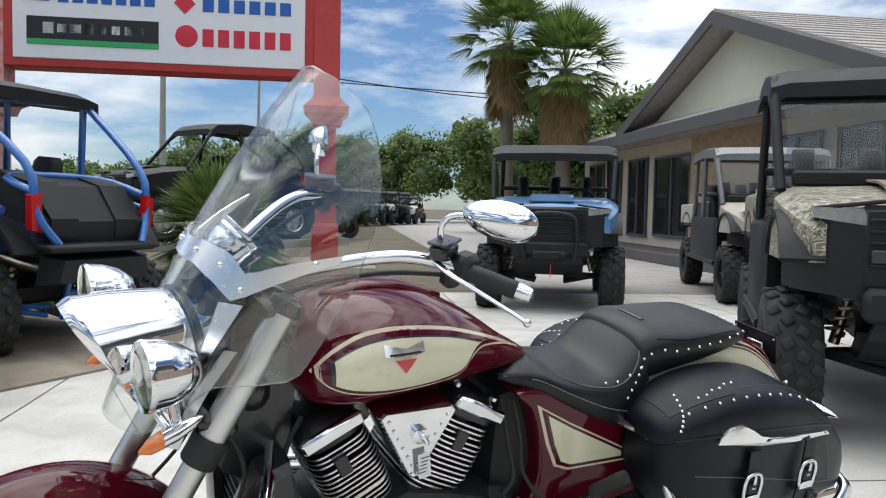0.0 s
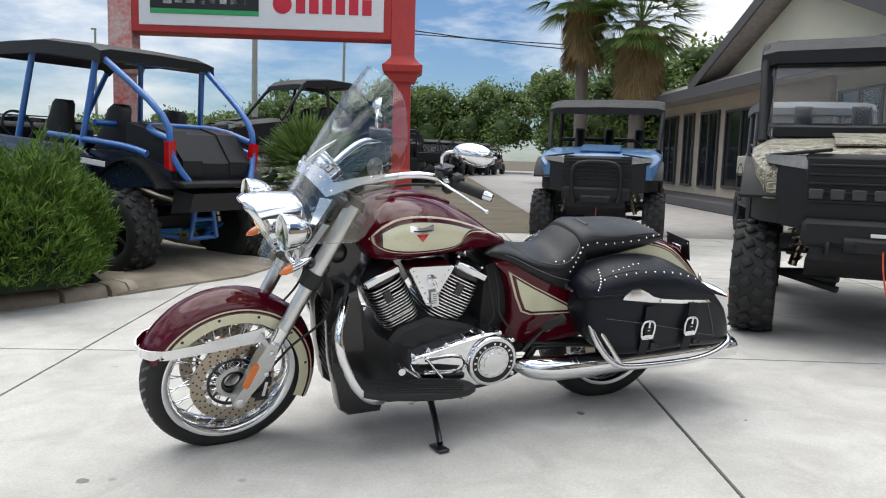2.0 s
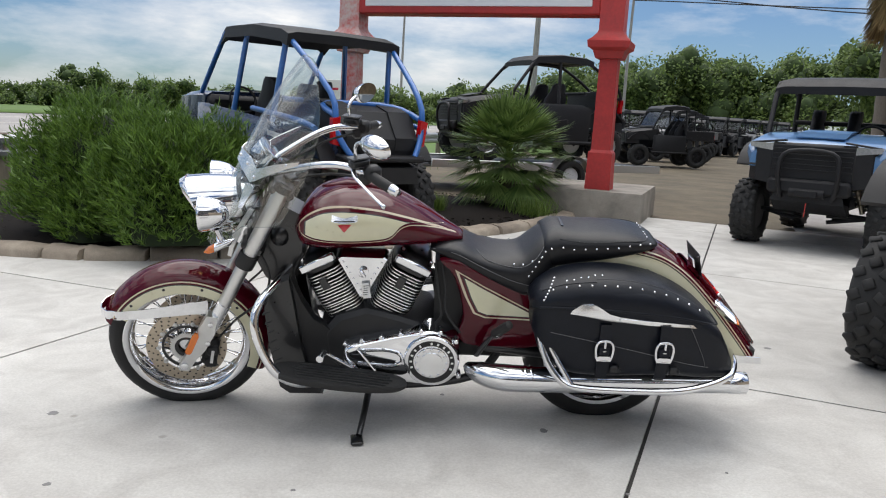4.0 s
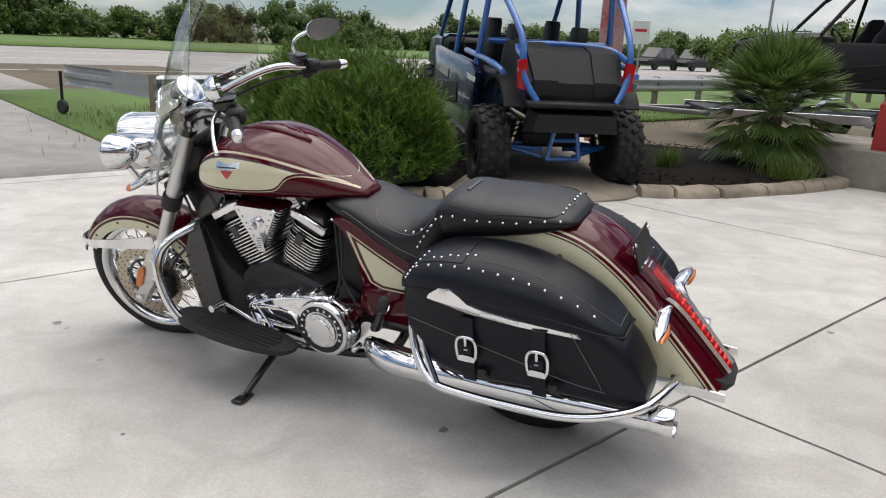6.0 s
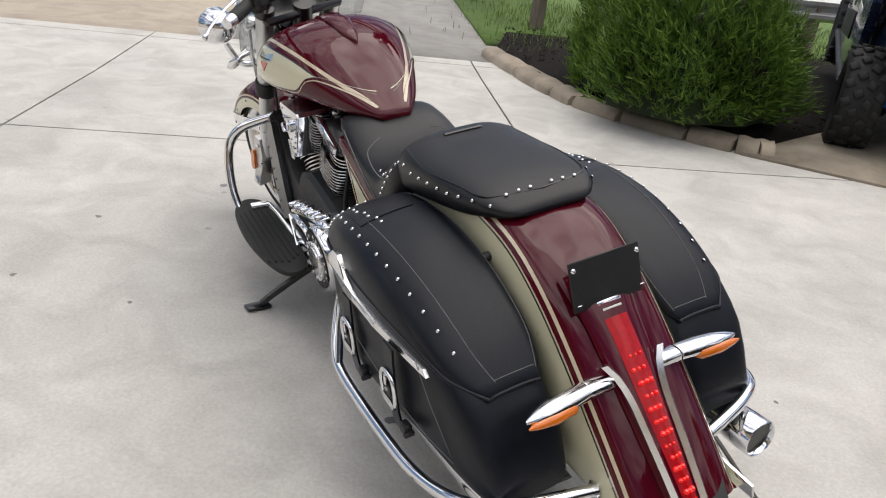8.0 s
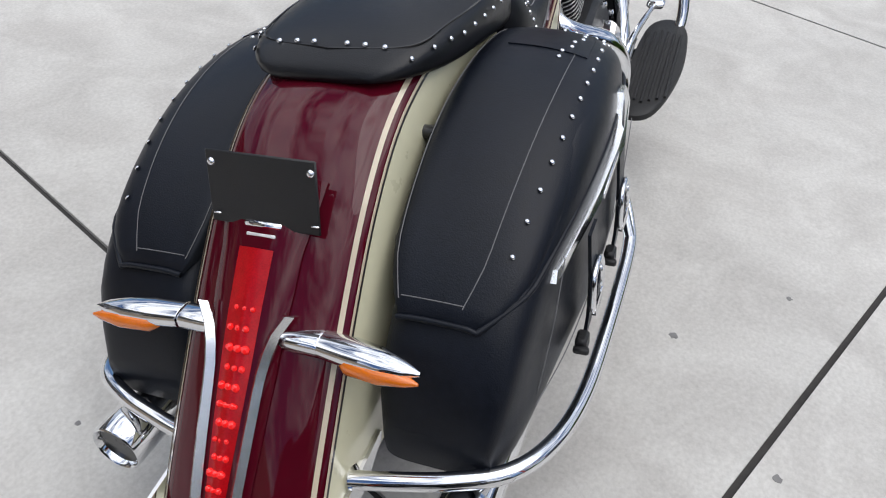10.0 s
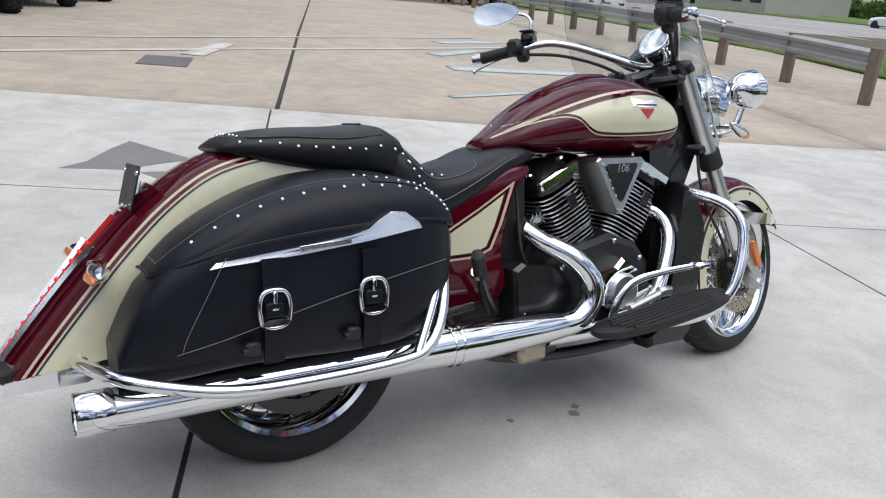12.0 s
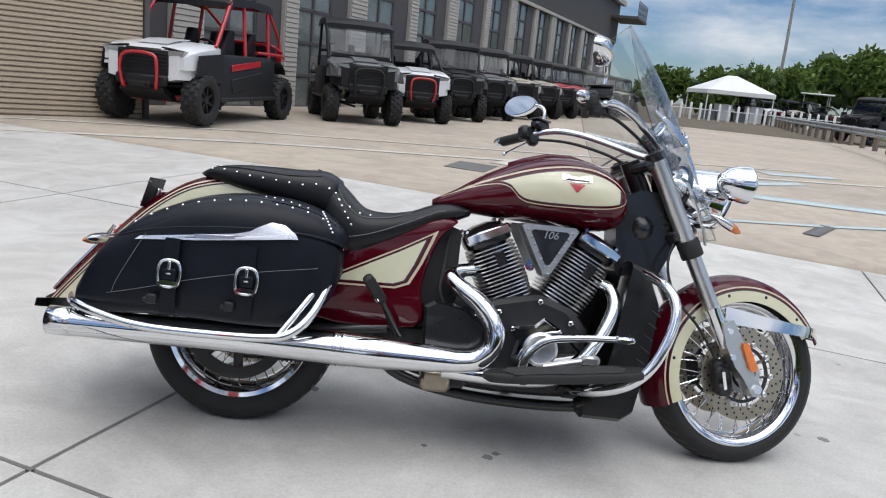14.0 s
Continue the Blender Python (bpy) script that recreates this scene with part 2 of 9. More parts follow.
def sheet(grid, thick=0.0):
    """A grid of points as a surface; thick gives it a back, set off along the normals."""
    r, c = len(grid), len(grid[0])
    G = [[Vector(p) for p in row] for row in grid]
    V = [tuple(p) for row in G for p in row]
    F = [(i * c + j, i * c + j + 1, (i + 1) * c + j + 1, (i + 1) * c + j) for i in range(r - 1) for j in range(c - 1)]
    if thick:
        k = len(V)
        for i in range(r):
            for j in range(c):
                du = G[i][min(j + 1, c - 1)] - G[i][max(j - 1, 0)]
                dv = G[min(i + 1, r - 1)][j] - G[max(i - 1, 0)][j]
                nn = du.cross(dv)
                nn = nn.normalized() if nn.length > 1e-12 else Vector((0, 0, 1))
                V.append(tuple(G[i][j] - nn * thick))
        F += [tuple(reversed([q + k for q in f])) for f in F[:]]
        rim = [j for j in range(c)] + [i * c + c - 1 for i in range(1, r)] + [(r - 1) * c + j for j in range(c - 2, -1, -1)] + [i * c for i in range(r - 2, 0, -1)]
        F += [(rim[i], rim[i - 1], rim[i - 1] + k, rim[i] + k) for i in range(len(rim))]
    return V, F


def prism(outline, lo, hi, axis="y"):
    """A flat outline given depth along an axis: outline points are the other two coordinates in order."""
    put = {"y": lambda a, b, d: (a, d, b), "x": lambda a, b, d: (d, a, b), "z": lambda a, b, d: (a, b, d)}[axis]
    n = len(outline)
    V = [put(a, b, lo) for a, b in outline] + [put(a, b, hi) for a, b in outline]
    F = [tuple(range(n)), tuple(range(2 * n - 1, n - 1, -1))] + [(i, i + n, (i + 1) % n + n, (i + 1) % n) for i in range(n)]
    return V, F


def ball(c, r, n=12, squash=(1, 1, 1)):
    prof = [(math.sin(math.pi * i / (n // 2)), -math.cos(math.pi * i / (n // 2))) for i in range(n // 2 + 1)]
    prof[0], prof[-1] = (1e-5, -1), (1e-5, 1)
    return moved(lathe(prof, n), Matrix.Translation(c) @ Matrix.Diagonal((r * squash[0], r * squash[1], r * squash[2], 1)))


def mesh_of(name, shape, material, angle=40, recalc=True):
    me = bpy.data.meshes.new(name)
    me.from_pydata([tuple(v) for v in shape[0]], [], [tuple(f) for f in shape[1]])
    if recalc:
        bm = bmesh.new()
        bm.from_mesh(me)
        bmesh.ops.recalc_face_normals(bm, faces=bm.faces)
        bm.to_mesh(me)
        bm.free()
    for m in material if isinstance(material, (list, tuple)) else [material]:
        me.materials.append(m)
    me.shade_smooth()
    if angle < 180:
        me.set_sharp_from_angle(angle=radians(angle))
    return me


def part(name, shape, material, parent=None, label="", angle=40, recalc=True):
    """One mesh object, under a thing or a part, in its parent's own axes."""
    ob = new(name, mesh_of(name, shape, material, angle, recalc))
    if parent is not None:
        ob.parent = parent
    if label:
        tagged(ob, label)
    return ob


def along(p, d):
    """A pose at p whose z looks along d."""
    return Matrix.Translation(p) @ Vector(d).to_track_quat("Z", "Y").to_matrix().to_4x4()


def interp(x, xs, ys):
    return float(np.interp(x, xs, ys))


def smooth_interp(x, xs, ys):
    """Monotone-ish smooth reading of a curve through points (xs rising)."""
    i = max(0, min(len(xs) - 2, int(np.searchsorted(xs, x)) - 1))
    t = min(1, max(0, (x - xs[i]) / (xs[i + 1] - xs[i])))

    def slope(k):
        if k <= 0 or k >= len(xs) - 1:
            j = min(max(k, 0), len(xs) - 2) if k <= 0 else len(xs) - 2
            return (ys[j + 1] - ys[j]) / (xs[j + 1] - xs[j])
        return (ys[k + 1] - ys[k - 1]) / (xs[k + 1] - xs[k - 1])
    h = xs[i + 1] - xs[i]
    m0, m1 = slope(i) * h, slope(i + 1) * h
    return (2 * t ** 3 - 3 * t * t + 1) * ys[i] + (t ** 3 - 2 * t * t + t) * m0 + (-2 * t ** 3 + 3 * t * t) * ys[i + 1] + (t ** 3 - t * t) * m1

# ==== ground, pavement, road ====
U, W = Vector((0.936, -0.352, 0)), Vector((0.3206, 0.9472, 0))
CROSS = Vector((-1.282, -0.503, 0))


def ground_z(x, y):
    near = 0.012 - 0.0225 * min(max(x, -1.8), 4.0) * min(1.0, max(0.0, 1 - (abs(y) - 3) / 8))
    return near + 0.020 * max(0.0, min(y, 11) - 3.0)


def grid_point(u, w, dz=0.0):
    p = CROSS + U * u + W * w
    return (p.x, p.y, ground_z(p.x, p.y) + dz)


def concrete(name, base, dark, scale_big=0.7, crack=True, rough=0.82, random_obj=0.03):
    """Weathered concrete: broad stains, sandy grain, small dark spots, pores."""
    m = bpy.data.materials.new(name)
    m.use_nodes = True
    nt = m.node_tree
    n, l = nt.nodes.new, nt.links.new
    p = nt.nodes["Principled BSDF"]
    geo = n("ShaderNodeNewGeometry")

    def noise_at(scale, detail, rough_=0.6, dist=0.0):
        t = n("ShaderNodeTexNoise")
        t.inputs["Scale"].default_value, t.inputs["Detail"].default_value = scale, detail
        t.inputs["Roughness"].default_value, t.inputs["Distortion"].default_value = rough_, dist
        l(geo.outputs["Position"], t.inputs["Vector"])
        return t

    def ramp(src, a, b, ca, cb):
        r = n("ShaderNodeValToRGB")
        r.color_ramp.elements[0].position, r.color_ramp.elements[1].position = a, b
        r.color_ramp.elements[0].color, r.color_ramp.elements[1].color = (*ca, 1), (*cb, 1)
        l(src, r.inputs["Fac"])
        return r.outputs["Color"]

    def times(a, b, fac=1.0):
        x = n("ShaderNodeMix")
        x.data_type, x.blend_type = "RGBA", "MULTIPLY"
        x.inputs["Factor"].default_value = fac
        l(a, x.inputs["A"])
        l(b, x.inputs["B"])
        return x.outputs["Result"]

    col = ramp(noise_at(scale_big, 8, 0.62, 0.4).outputs["Fac"], 0.35, 0.65, dark, base)
    col = times(col, ramp(noise_at(3.1, 6, 0.6, 0.8).outputs["Fac"], 0.36, 0.62, (0.86, 0.85, 0.84), (1.04, 1.04, 1.03)))
    col = times(col, ramp(noise_at(95, 4).outputs["Fac"], 0.32, 0.68, (0.90, 0.895, 0.89), (1.07, 1.07, 1.07)))
    v = n("ShaderNodeTexVoronoi")
    v.inputs["Scale"].default_value = 2.3
    l(geo.outputs["Position"], v.inputs["Vector"])
    col = times(col, ramp(v.outputs["Distance"], 0.018, 0.045, (0.62, 0.60, 0.58), (1, 1, 1)), 0.8)
    v2 = n("ShaderNodeTexVoronoi")
    v2.inputs["Scale"].default_value = 11.0
    l(geo.outputs["Position"], v2.inputs["Vector"])
    col = times(col, ramp(v2.outputs["Distance"], 0.03, 0.06, (0.72, 0.70, 0.68), (1, 1, 1)), 0.35)
    if random_obj:
        oi, mr, hs = n("ShaderNodeObjectInfo"), n("ShaderNodeMapRange"), n("ShaderNodeHueSaturation")
        mr.inputs["To Min"].default_value, mr.inputs["To Max"].default_value = 1 - random_obj, 1 + random_obj
        l(oi.outputs["Random"], mr.inputs["Value"])
        l(mr.outputs[0], hs.inputs["Value"])
        l(col, hs.inputs["Color"])
        col = hs.outputs["Color"]
    l(col, p.inputs["Base Color"])
    p.inputs["Roughness"].default_value = rough
    p.inputs["Specular IOR Level"].default_value = 0.3
    b = n("ShaderNodeBump")
    b.inputs["Strength"].default_value, b.inputs["Distance"].default_value = 0.35, 0.003
    l(noise_at(140, 5).outputs["Fac"], b.inputs["Height"])
    l(b.outputs[0], p.inputs["Normal"])
    return m


CONCRETE = concrete("apron_concrete", (0.60, 0.585, 0.555), (0.49, 0.478, 0.455))
TAN = concrete("lot_concrete", (0.50, 0.43, 0.35), (0.41, 0.36, 0.30), 0.4)
SANDY = concrete("stained_concrete", (0.37, 0.32, 0.255), (0.20, 0.17, 0.135), 1.4)
ROADGREY = concrete("road_surface", (0.42, 0.40, 0.38), (0.36, 0.34, 0.33), 0.15)
ASPHALT = concrete("worn_asphalt", (0.34, 0.33, 0.31), (0.26, 0.25, 0.24), 0.5)
DIRT = concrete("bare_earth", (0.16, 0.13, 0.09), (0.10, 0.085, 0.06), 0.9)
GRASS = mat("grass", (0.10, 0.17, 0.035), 0.85, 0.0, 0.35, 0.9, bump=0.8, bscale=60, tint=(0.055, 0.10, 0.02))
JOINT = mat("joint_filler", (0.045, 0.042, 0.04), 0.9, 0.0, 0.4, 9)
BLUELINE = mat("parking_paint", (0.38, 0.52, 0.58), 0.7, 0.0, 0.25, 3.5, tint=(0.45, 0.42, 0.36))
PALELINE = mat("pale_paint", (0.62, 0.60, 0.56), 0.7, 0.0, 0.2, 3.0, tint=(0.48, 0.43, 0.36))
PATCH = mat("asphalt_patch", (0.14, 0.135, 0.135), 0.8, 0.0, 0.25, 5)

xs = [-400, -120, -60, -30, -14] + list(np.linspace(-8, 8, 17)) + [14, 22, 40, 70, 140, 400]
ys = [-400, -120, -60, -30, -16] + list(np.linspace(-11, 14, 26)) + [20, 34, 60, 130, 400]
tagged(part("ground", sheet([[(x, y, ground_z(x, y) - 0.035) for x in xs] for y in ys]), DIRT, angle=180), "bare sandy ground reaching to the horizon", "ground", kind="structure")


def lay(name, u0, u1, w0, w1, material, label, category, lift=0.0, nu=8, nw=8, kind="structure"):
    g = [[grid_point(u0 + (u1 - u0) * i / nu, w0 + (w1 - w0) * j / nw, lift - 0.05) for j in range(nw + 1)] for i in range(nu + 1)]
    return tagged(part(name, sheet(g, 0.05), material, angle=180), label, category, kind=kind)


pavement = tagged(new("pavement"), "pale concrete apron of jointed square slabs", "pavement", kind="structure")
lay("joint_bed", -7.2, 6.3, -7.1, 5.75, JOINT, "dark joint filler between concrete slabs", "joint", -0.012, 16, 16)
lay("parking_lot", -40, 6.0, 5.77, 34, TAN, "tan weathered concrete parking lot", "parking lot", -0.004, 60, 56)
lay("parking_lot_far", 6.02, 11, 2.5, 34, TAN, "tan weathered concrete parking lot", "parking lot", -0.004, 10, 63)
lay("driveway", 6.32, 15.5, -3.4, 2.45, ASPHALT, "grey worn asphalt driveway", "driveway", -0.006)
lay("road", 15.6, 44, -320, 320, ROADGREY, "pale grey multi-lane highway", "road", -0.02, 4, 40)
lay("back_lot", -60, -1.0, -70, -7.12, ROADGREY, "grey concrete vehicle lot", "lot", -0.008, 20, 20)
lay("back_lot_edge", -60, -7.25, -7.0, 6.0, CONCRETE, "pale concrete lot", "lot", -0.008, 12, 8)
for k, u in enumerate((22.5, 29.5, 36.5)):
    lay("lane_line", u, u + 0.16, -300, 300, PALELINE, "faded pale lane line", "lane line", -0.012, 1, 40)
lay("verge", 44.2, 100, -320, 320, GRASS, "rough grass verge beyond the highway", "verge", 0.03, 6, 40)
lay("lawn", 7.3, 15.4, -60, -0.3, GRASS, "mown roadside grass", "lawn", 0.03, 8, 24)
lay("lawn_far", 11.2, 15.4, 2.6, 120, GRASS, "mown roadside grass strip", "lawn", 0.03, 6, 30)
def flat_mark(name, outline, material, label, category, dz=0.0025, kind="structure"):
    """A thin flat mark on the paving, from its outline."""
    top = [(x, y, ground_z(x, y) + dz) for x, y in outline]
    return tagged(part(name, loft([[(x, y, z - 0.004) for x, y, z in top], top]), material, angle=30), label, category, kind=kind)


# painted marks on the tan lot
def stripe(p0, p1, width, material, label, name="painted_line"):
    a, b = Vector((*p0, 0)), Vector((*p1, 0))
    side = Vector((-(b - a).y, (b - a).x, 0)).normalized() * width / 2
    g = [[(q.x, q.y, ground_z(q.x, q.y) + 0.007) for q in (a.lerp(b, f) - side, a.lerp(b, f) + side)] for f in np.linspace(0, 1, 12)]
    tagged(part(name, sheet(g, -0.004), material, angle=180), label, "painted line", kind="structure")


for p0, p1, wd, m, nm in (((-9.0, 5.3), (-2.8, 7.9), 0.14, PALELINE, "pale"), ((-2.8, 7.9), (1.0, 8.95), 0.14, PALELINE, "pale"), ((1.0, 8.95), (8.5, 10.6), 0.14, PALELINE, "pale"), ((-9.5, 6.6), (-3.4, 9.2), 0.10, PALELINE, "pale"), ((-3.4, 9.2), (6.5, 11.6), 0.10, PALELINE, "pale"), ((0.55, 8.3), (1.25, 9.6), 0.30, PALELINE, "pale"), ((2.75, 5.62), (7.4, 6.75), 0.12, BLUELINE, "blue"), ((3.9, 7.75), (5.9, 7.35), 0.42, BLUELINE, "blue"), ((4.3, 9.0), (5.4, 9.6), 0.30, BLUELINE, "blue"), ((5.2, 10.6), (6.6, 10.9), 0.36, BLUELINE, "blue")):
    stripe(p0, p1, wd, m, f"faded {nm} line on the tan concrete")
for p0, p1 in (((3.6, 5.3), (4.1, 5.95)), ((4.6, 5.1), (5.2, 6.2)), ((5.6, 4.9), (6.4, 6.4))):
    stripe(p0, p1, 0.16, PATCH, "dark painted-over hatch line on the tan concrete")
flat_mark("repair_patch", [(-0.22, 7.48), (0.30, 7.30), (0.52, 8.05), (0.0, 8.22)], PATCH, "dark square patch in the concrete", "repair patch", 0.004)
WET = mat("damp_mark", (0.20, 0.195, 0.19), 0.7, 0.0, 0.2, 4)
flat_mark("damp_mark", [(-1.22, 3.12), (-1.06, 3.26), (-0.90, 3.56), (-0.75, 3.78), (-0.60, 3.52), (-0.43, 3.24), (-0.62, 3.18), (-0.89, 3.05)], WET, "dark damp mark on the pale concrete", "stain")
flat_mark("damp_mark", [(-0.80, 2.98), (-0.60, 2.98), (-0.42, 2.74), (-0.20, 2.62), (-0.28, 2.50), (-0.50, 2.46), (-0.68, 2.52), (-0.70, 2.76)], WET, "dark damp mark on the pale concrete", "stain")
jg = [[(0.56 + 9.0 * f + q, 4.85 + 25.1 * f, ground_z(0.56 + 9.0 * f, 4.85 + 25.1 * f) - 0.001) for q in (0.0, 0.045)] for f in np.linspace(0, 1, 40)]
tagged(part("lot_joint", sheet(jg, 0.005), JOINT, angle=180), "dark joint across the tan concrete", "joint", kind="structure")
spots = random.Random(31)
for x, y, r0 in ((-0.86, 0.75, 0.012), (-0.43, -0.496, 0.017), (-0.618, 0.25, 0.028), (-0.737, -0.765, 0.016), (-0.598, -1.024, 0.022), (1.352, 0.327, 0.034), (0.018, -0.13, 0.030), (0.045, -0.10, 0.022), (-0.195, -0.098, 0.016), (-0.15, -0.75, 0.012), (0.55, 1.2, 0.018), (-1.0, 1.35, 0.016), (-1.25, 0.55, 0.010), (0.25, 0.85, 0.013), (-0.9, -0.95, 0.012), (1.05, 0.9, 0.02), (-2.0, -1.1, 0.03), (-1.7, -1.6, 0.024)):
    r0 *= 0.7
    ring = [(x + r0 * spots.uniform(0.6, 1.25) * math.cos(a), y + r0 * spots.uniform(0.5, 1.1) * math.sin(a)) for a in np.linspace(0, 2 * math.pi, 11, endpoint=False)]
    flat_mark("oil_spot", ring, WET, "small dark spot on the concrete", "stain", 0.0012)


# ==== the motorcycle, built upright in its own axes: x ahead, y to its left ====
bike = new("touring_motorcycle")
tagged(bike, "maroon and cream touring motorcycle with windshield, leaning on its kickstand", "motorcycle")
bike.matrix_world = Matrix.Translation((0.018, 0.022, 0.012)) @ Euler((0, 0, radians(2.7))).to_matrix().to_4x4() @ Euler((0, radians(1.3), 0)).to_matrix().to_4x4() @ Euler((radians(-10.7), 0, 0)).to_matrix().to_4x4()
YAXIS = Matrix.Rotation(radians(-90), 4, "X")
RAKE, STEER = radians(27.7), radians(10.5)
HEAD = Vector((0.535, 0, 0.72))
STEERED = Matrix.Translation(HEAD + Vector((-0.006, 0.012, 0))) @ Matrix.Rotation(STEER, 4, Vector((-math.sin(RAKE), 0, math.cos(RAKE)))) @ Matrix.Translation(-HEAD)


def both(name, shape, material, parent, label="", angle=40, m=None):
    """The same part on both sides of the bike."""
    obs = []
    for s in (shape, mirrored(shape)):
        obs.append(part(name, moved(s, m) if m is not None else s, material, parent, label, angle))
    return obs


def front(name, shape, material, parent=None, label="", angle=40):
    return part(name, moved(shape, STEERED), material, parent or bike, label, angle)


# ---- wheels ----
def tyre_shape(c, r, w, rim, n=72):
    prof = [(rim, -w * 0.36), (rim + 0.012, -w * 0.47), (rim + (r - rim) * 0.45, -w * 0.5), (r - 0.030, -w * 0.47), (r - 0.012, -w * 0.36), (r - 0.003, -w * 0.2), (r, 0)]
    prof += [(a, -b) for a, b in reversed(prof[:-1])] + [(rim - 0.004, w * 0.3), (rim - 0.004, -w * 0.3)]
    return lathe(prof, n, Matrix.Translation(c) @ YAXIS, True)


def tread_shape(c, r, w, n=44):
    """Slanted tread bars, standing a little proud of the tyre."""
    out = []
    for i in range(n):
        for s in (-1, 1):
            a = 2 * math.pi * (i + (0.5 if s > 0 else 0)) / n
            t = Vector((-math.sin(a), 0, math.cos(a)))
            o = Vector((math.cos(a), 0, math.sin(a)))
            row = []
            for k in range(4):
                y = s * (0.06 + 0.30 * k / 3) * w
                rr = interp(abs(y) / w, [0.0, 0.20, 0.36, 0.47], [r, r - 0.003, r - 0.012, r - 0.030]) + 0.0009
                p = Vector(c) + (o * rr + t * (0.012 * k)).normalized() * rr + Vector((0, y, 0))
                row.append((p, t))
            out.append(sheet([[tuple(p - tt * 0.0065) for p, tt in row], [tuple(p + tt * 0.0065) for p, tt in row]]))
    return join(*out)


def rim_shape(c, r, w):
    prof = [(r, -w * 0.40), (r + 0.008, -w * 0.47), (r + 0.004, -w * 0.49), (r - 0.010, -w * 0.47), (r - 0.022, -w * 0.36), (r - 0.030, -w * 0.15), (r - 0.034, 0)]
    prof += [(a, -b) for a, b in reversed(prof[:-1])] + [(r - 0.018, w * 0.2), (r - 0.018, -w * 0.2)]
    return lathe(prof, 64, Matrix.Translation(c) @ YAXIS, True)


def spoked_wheel(name, c, r, w, rim, hub_r, steered, spokes):
    put = STEERED if steered else Matrix.Identity(4)
    wheel = part(name, moved(rim_shape(c, rim, w), put), CHROME, bike, "polished chrome wire-spoked rim")
    part("tyre", moved(tyre_shape(c, r, w, rim), put), TYRE, wheel, "black road tyre", 60)
    part("tread", moved(tread_shape(c, r, w), put), BLACK, wheel)
    hub = [(0.02, -0.07), (hub_r, -0.068), (hub_r, -0.045), (hub_r * 0.62, -0.035), (hub_r * 0.62, 0.035), (hub_r, 0.045), (hub_r, 0.068), (0.02, 0.07)]
    part("hub", moved(lathe(hub, 32, Matrix.Translation(c) @ YAXIS), put), CHROME, wheel)
    me = mesh_of("spoke", tube([(0, 0, 0), (0, 0, 1)], 0.0024, 6, 1), CHROME)
    for i in range(spokes):
        a = 2 * math.pi * i / spokes
        s = 1 if i % 2 else -1
        lean = 0.42 if (i // 2) % 2 else -0.42
        p0 = Vector(c) + Vector((hub_r * math.cos(a + lean), s * 0.052, hub_r * math.sin(a + lean)))
        p1 = Vector(c) + Vector(((rim - 0.03) * math.cos(a), s * 0.012, (rim - 0.03) * math.sin(a)))
        ob = new("spoke", me)
        ob.parent = wheel
        ob.matrix_local = put @ along(p0, p1 - p0) @ Matrix.Diagonal((1, 1, (p1 - p0).length, 1))
    return wheel


FW, RW = (0.850, 0, 0.305), (-0.860, 0, 0.307)
front_wheel = spoked_wheel("front_wheel", FW, 0.315, 0.130, 0.244, 0.045, True, 44)
rear_wheel = spoked_wheel("rear_wheel", RW, 0.318, 0.175, 0.228, 0.055, False, 40)


def disc_shape(c, y, r):
    ring = lathe([(r * 0.70, -0.0025), (r, -0.0025), (r, 0.0025), (r * 0.70, 0.0025)], 48, Matrix.Translation((c[0], y, c[2])) @ YAXIS, True)
    return ring


def dots(c, y, r, n, size, sides=(1,)):
    out = []
    for i in range(n):
        for k, rr in enumerate((r * 0.76, r * 0.85, r * 0.94)):
            a = 2 * math.pi * (i + k / 3) / n
            for s in sides:
                out.append(lathe([(size, -0.0004), (size * 0.5, 0.0003)], 8, Matrix.Translation((c[0] + rr * math.cos(a), y + s * 0.0029, c[2] + rr * math.sin(a))) @ YAXIS))
    return join(*out)


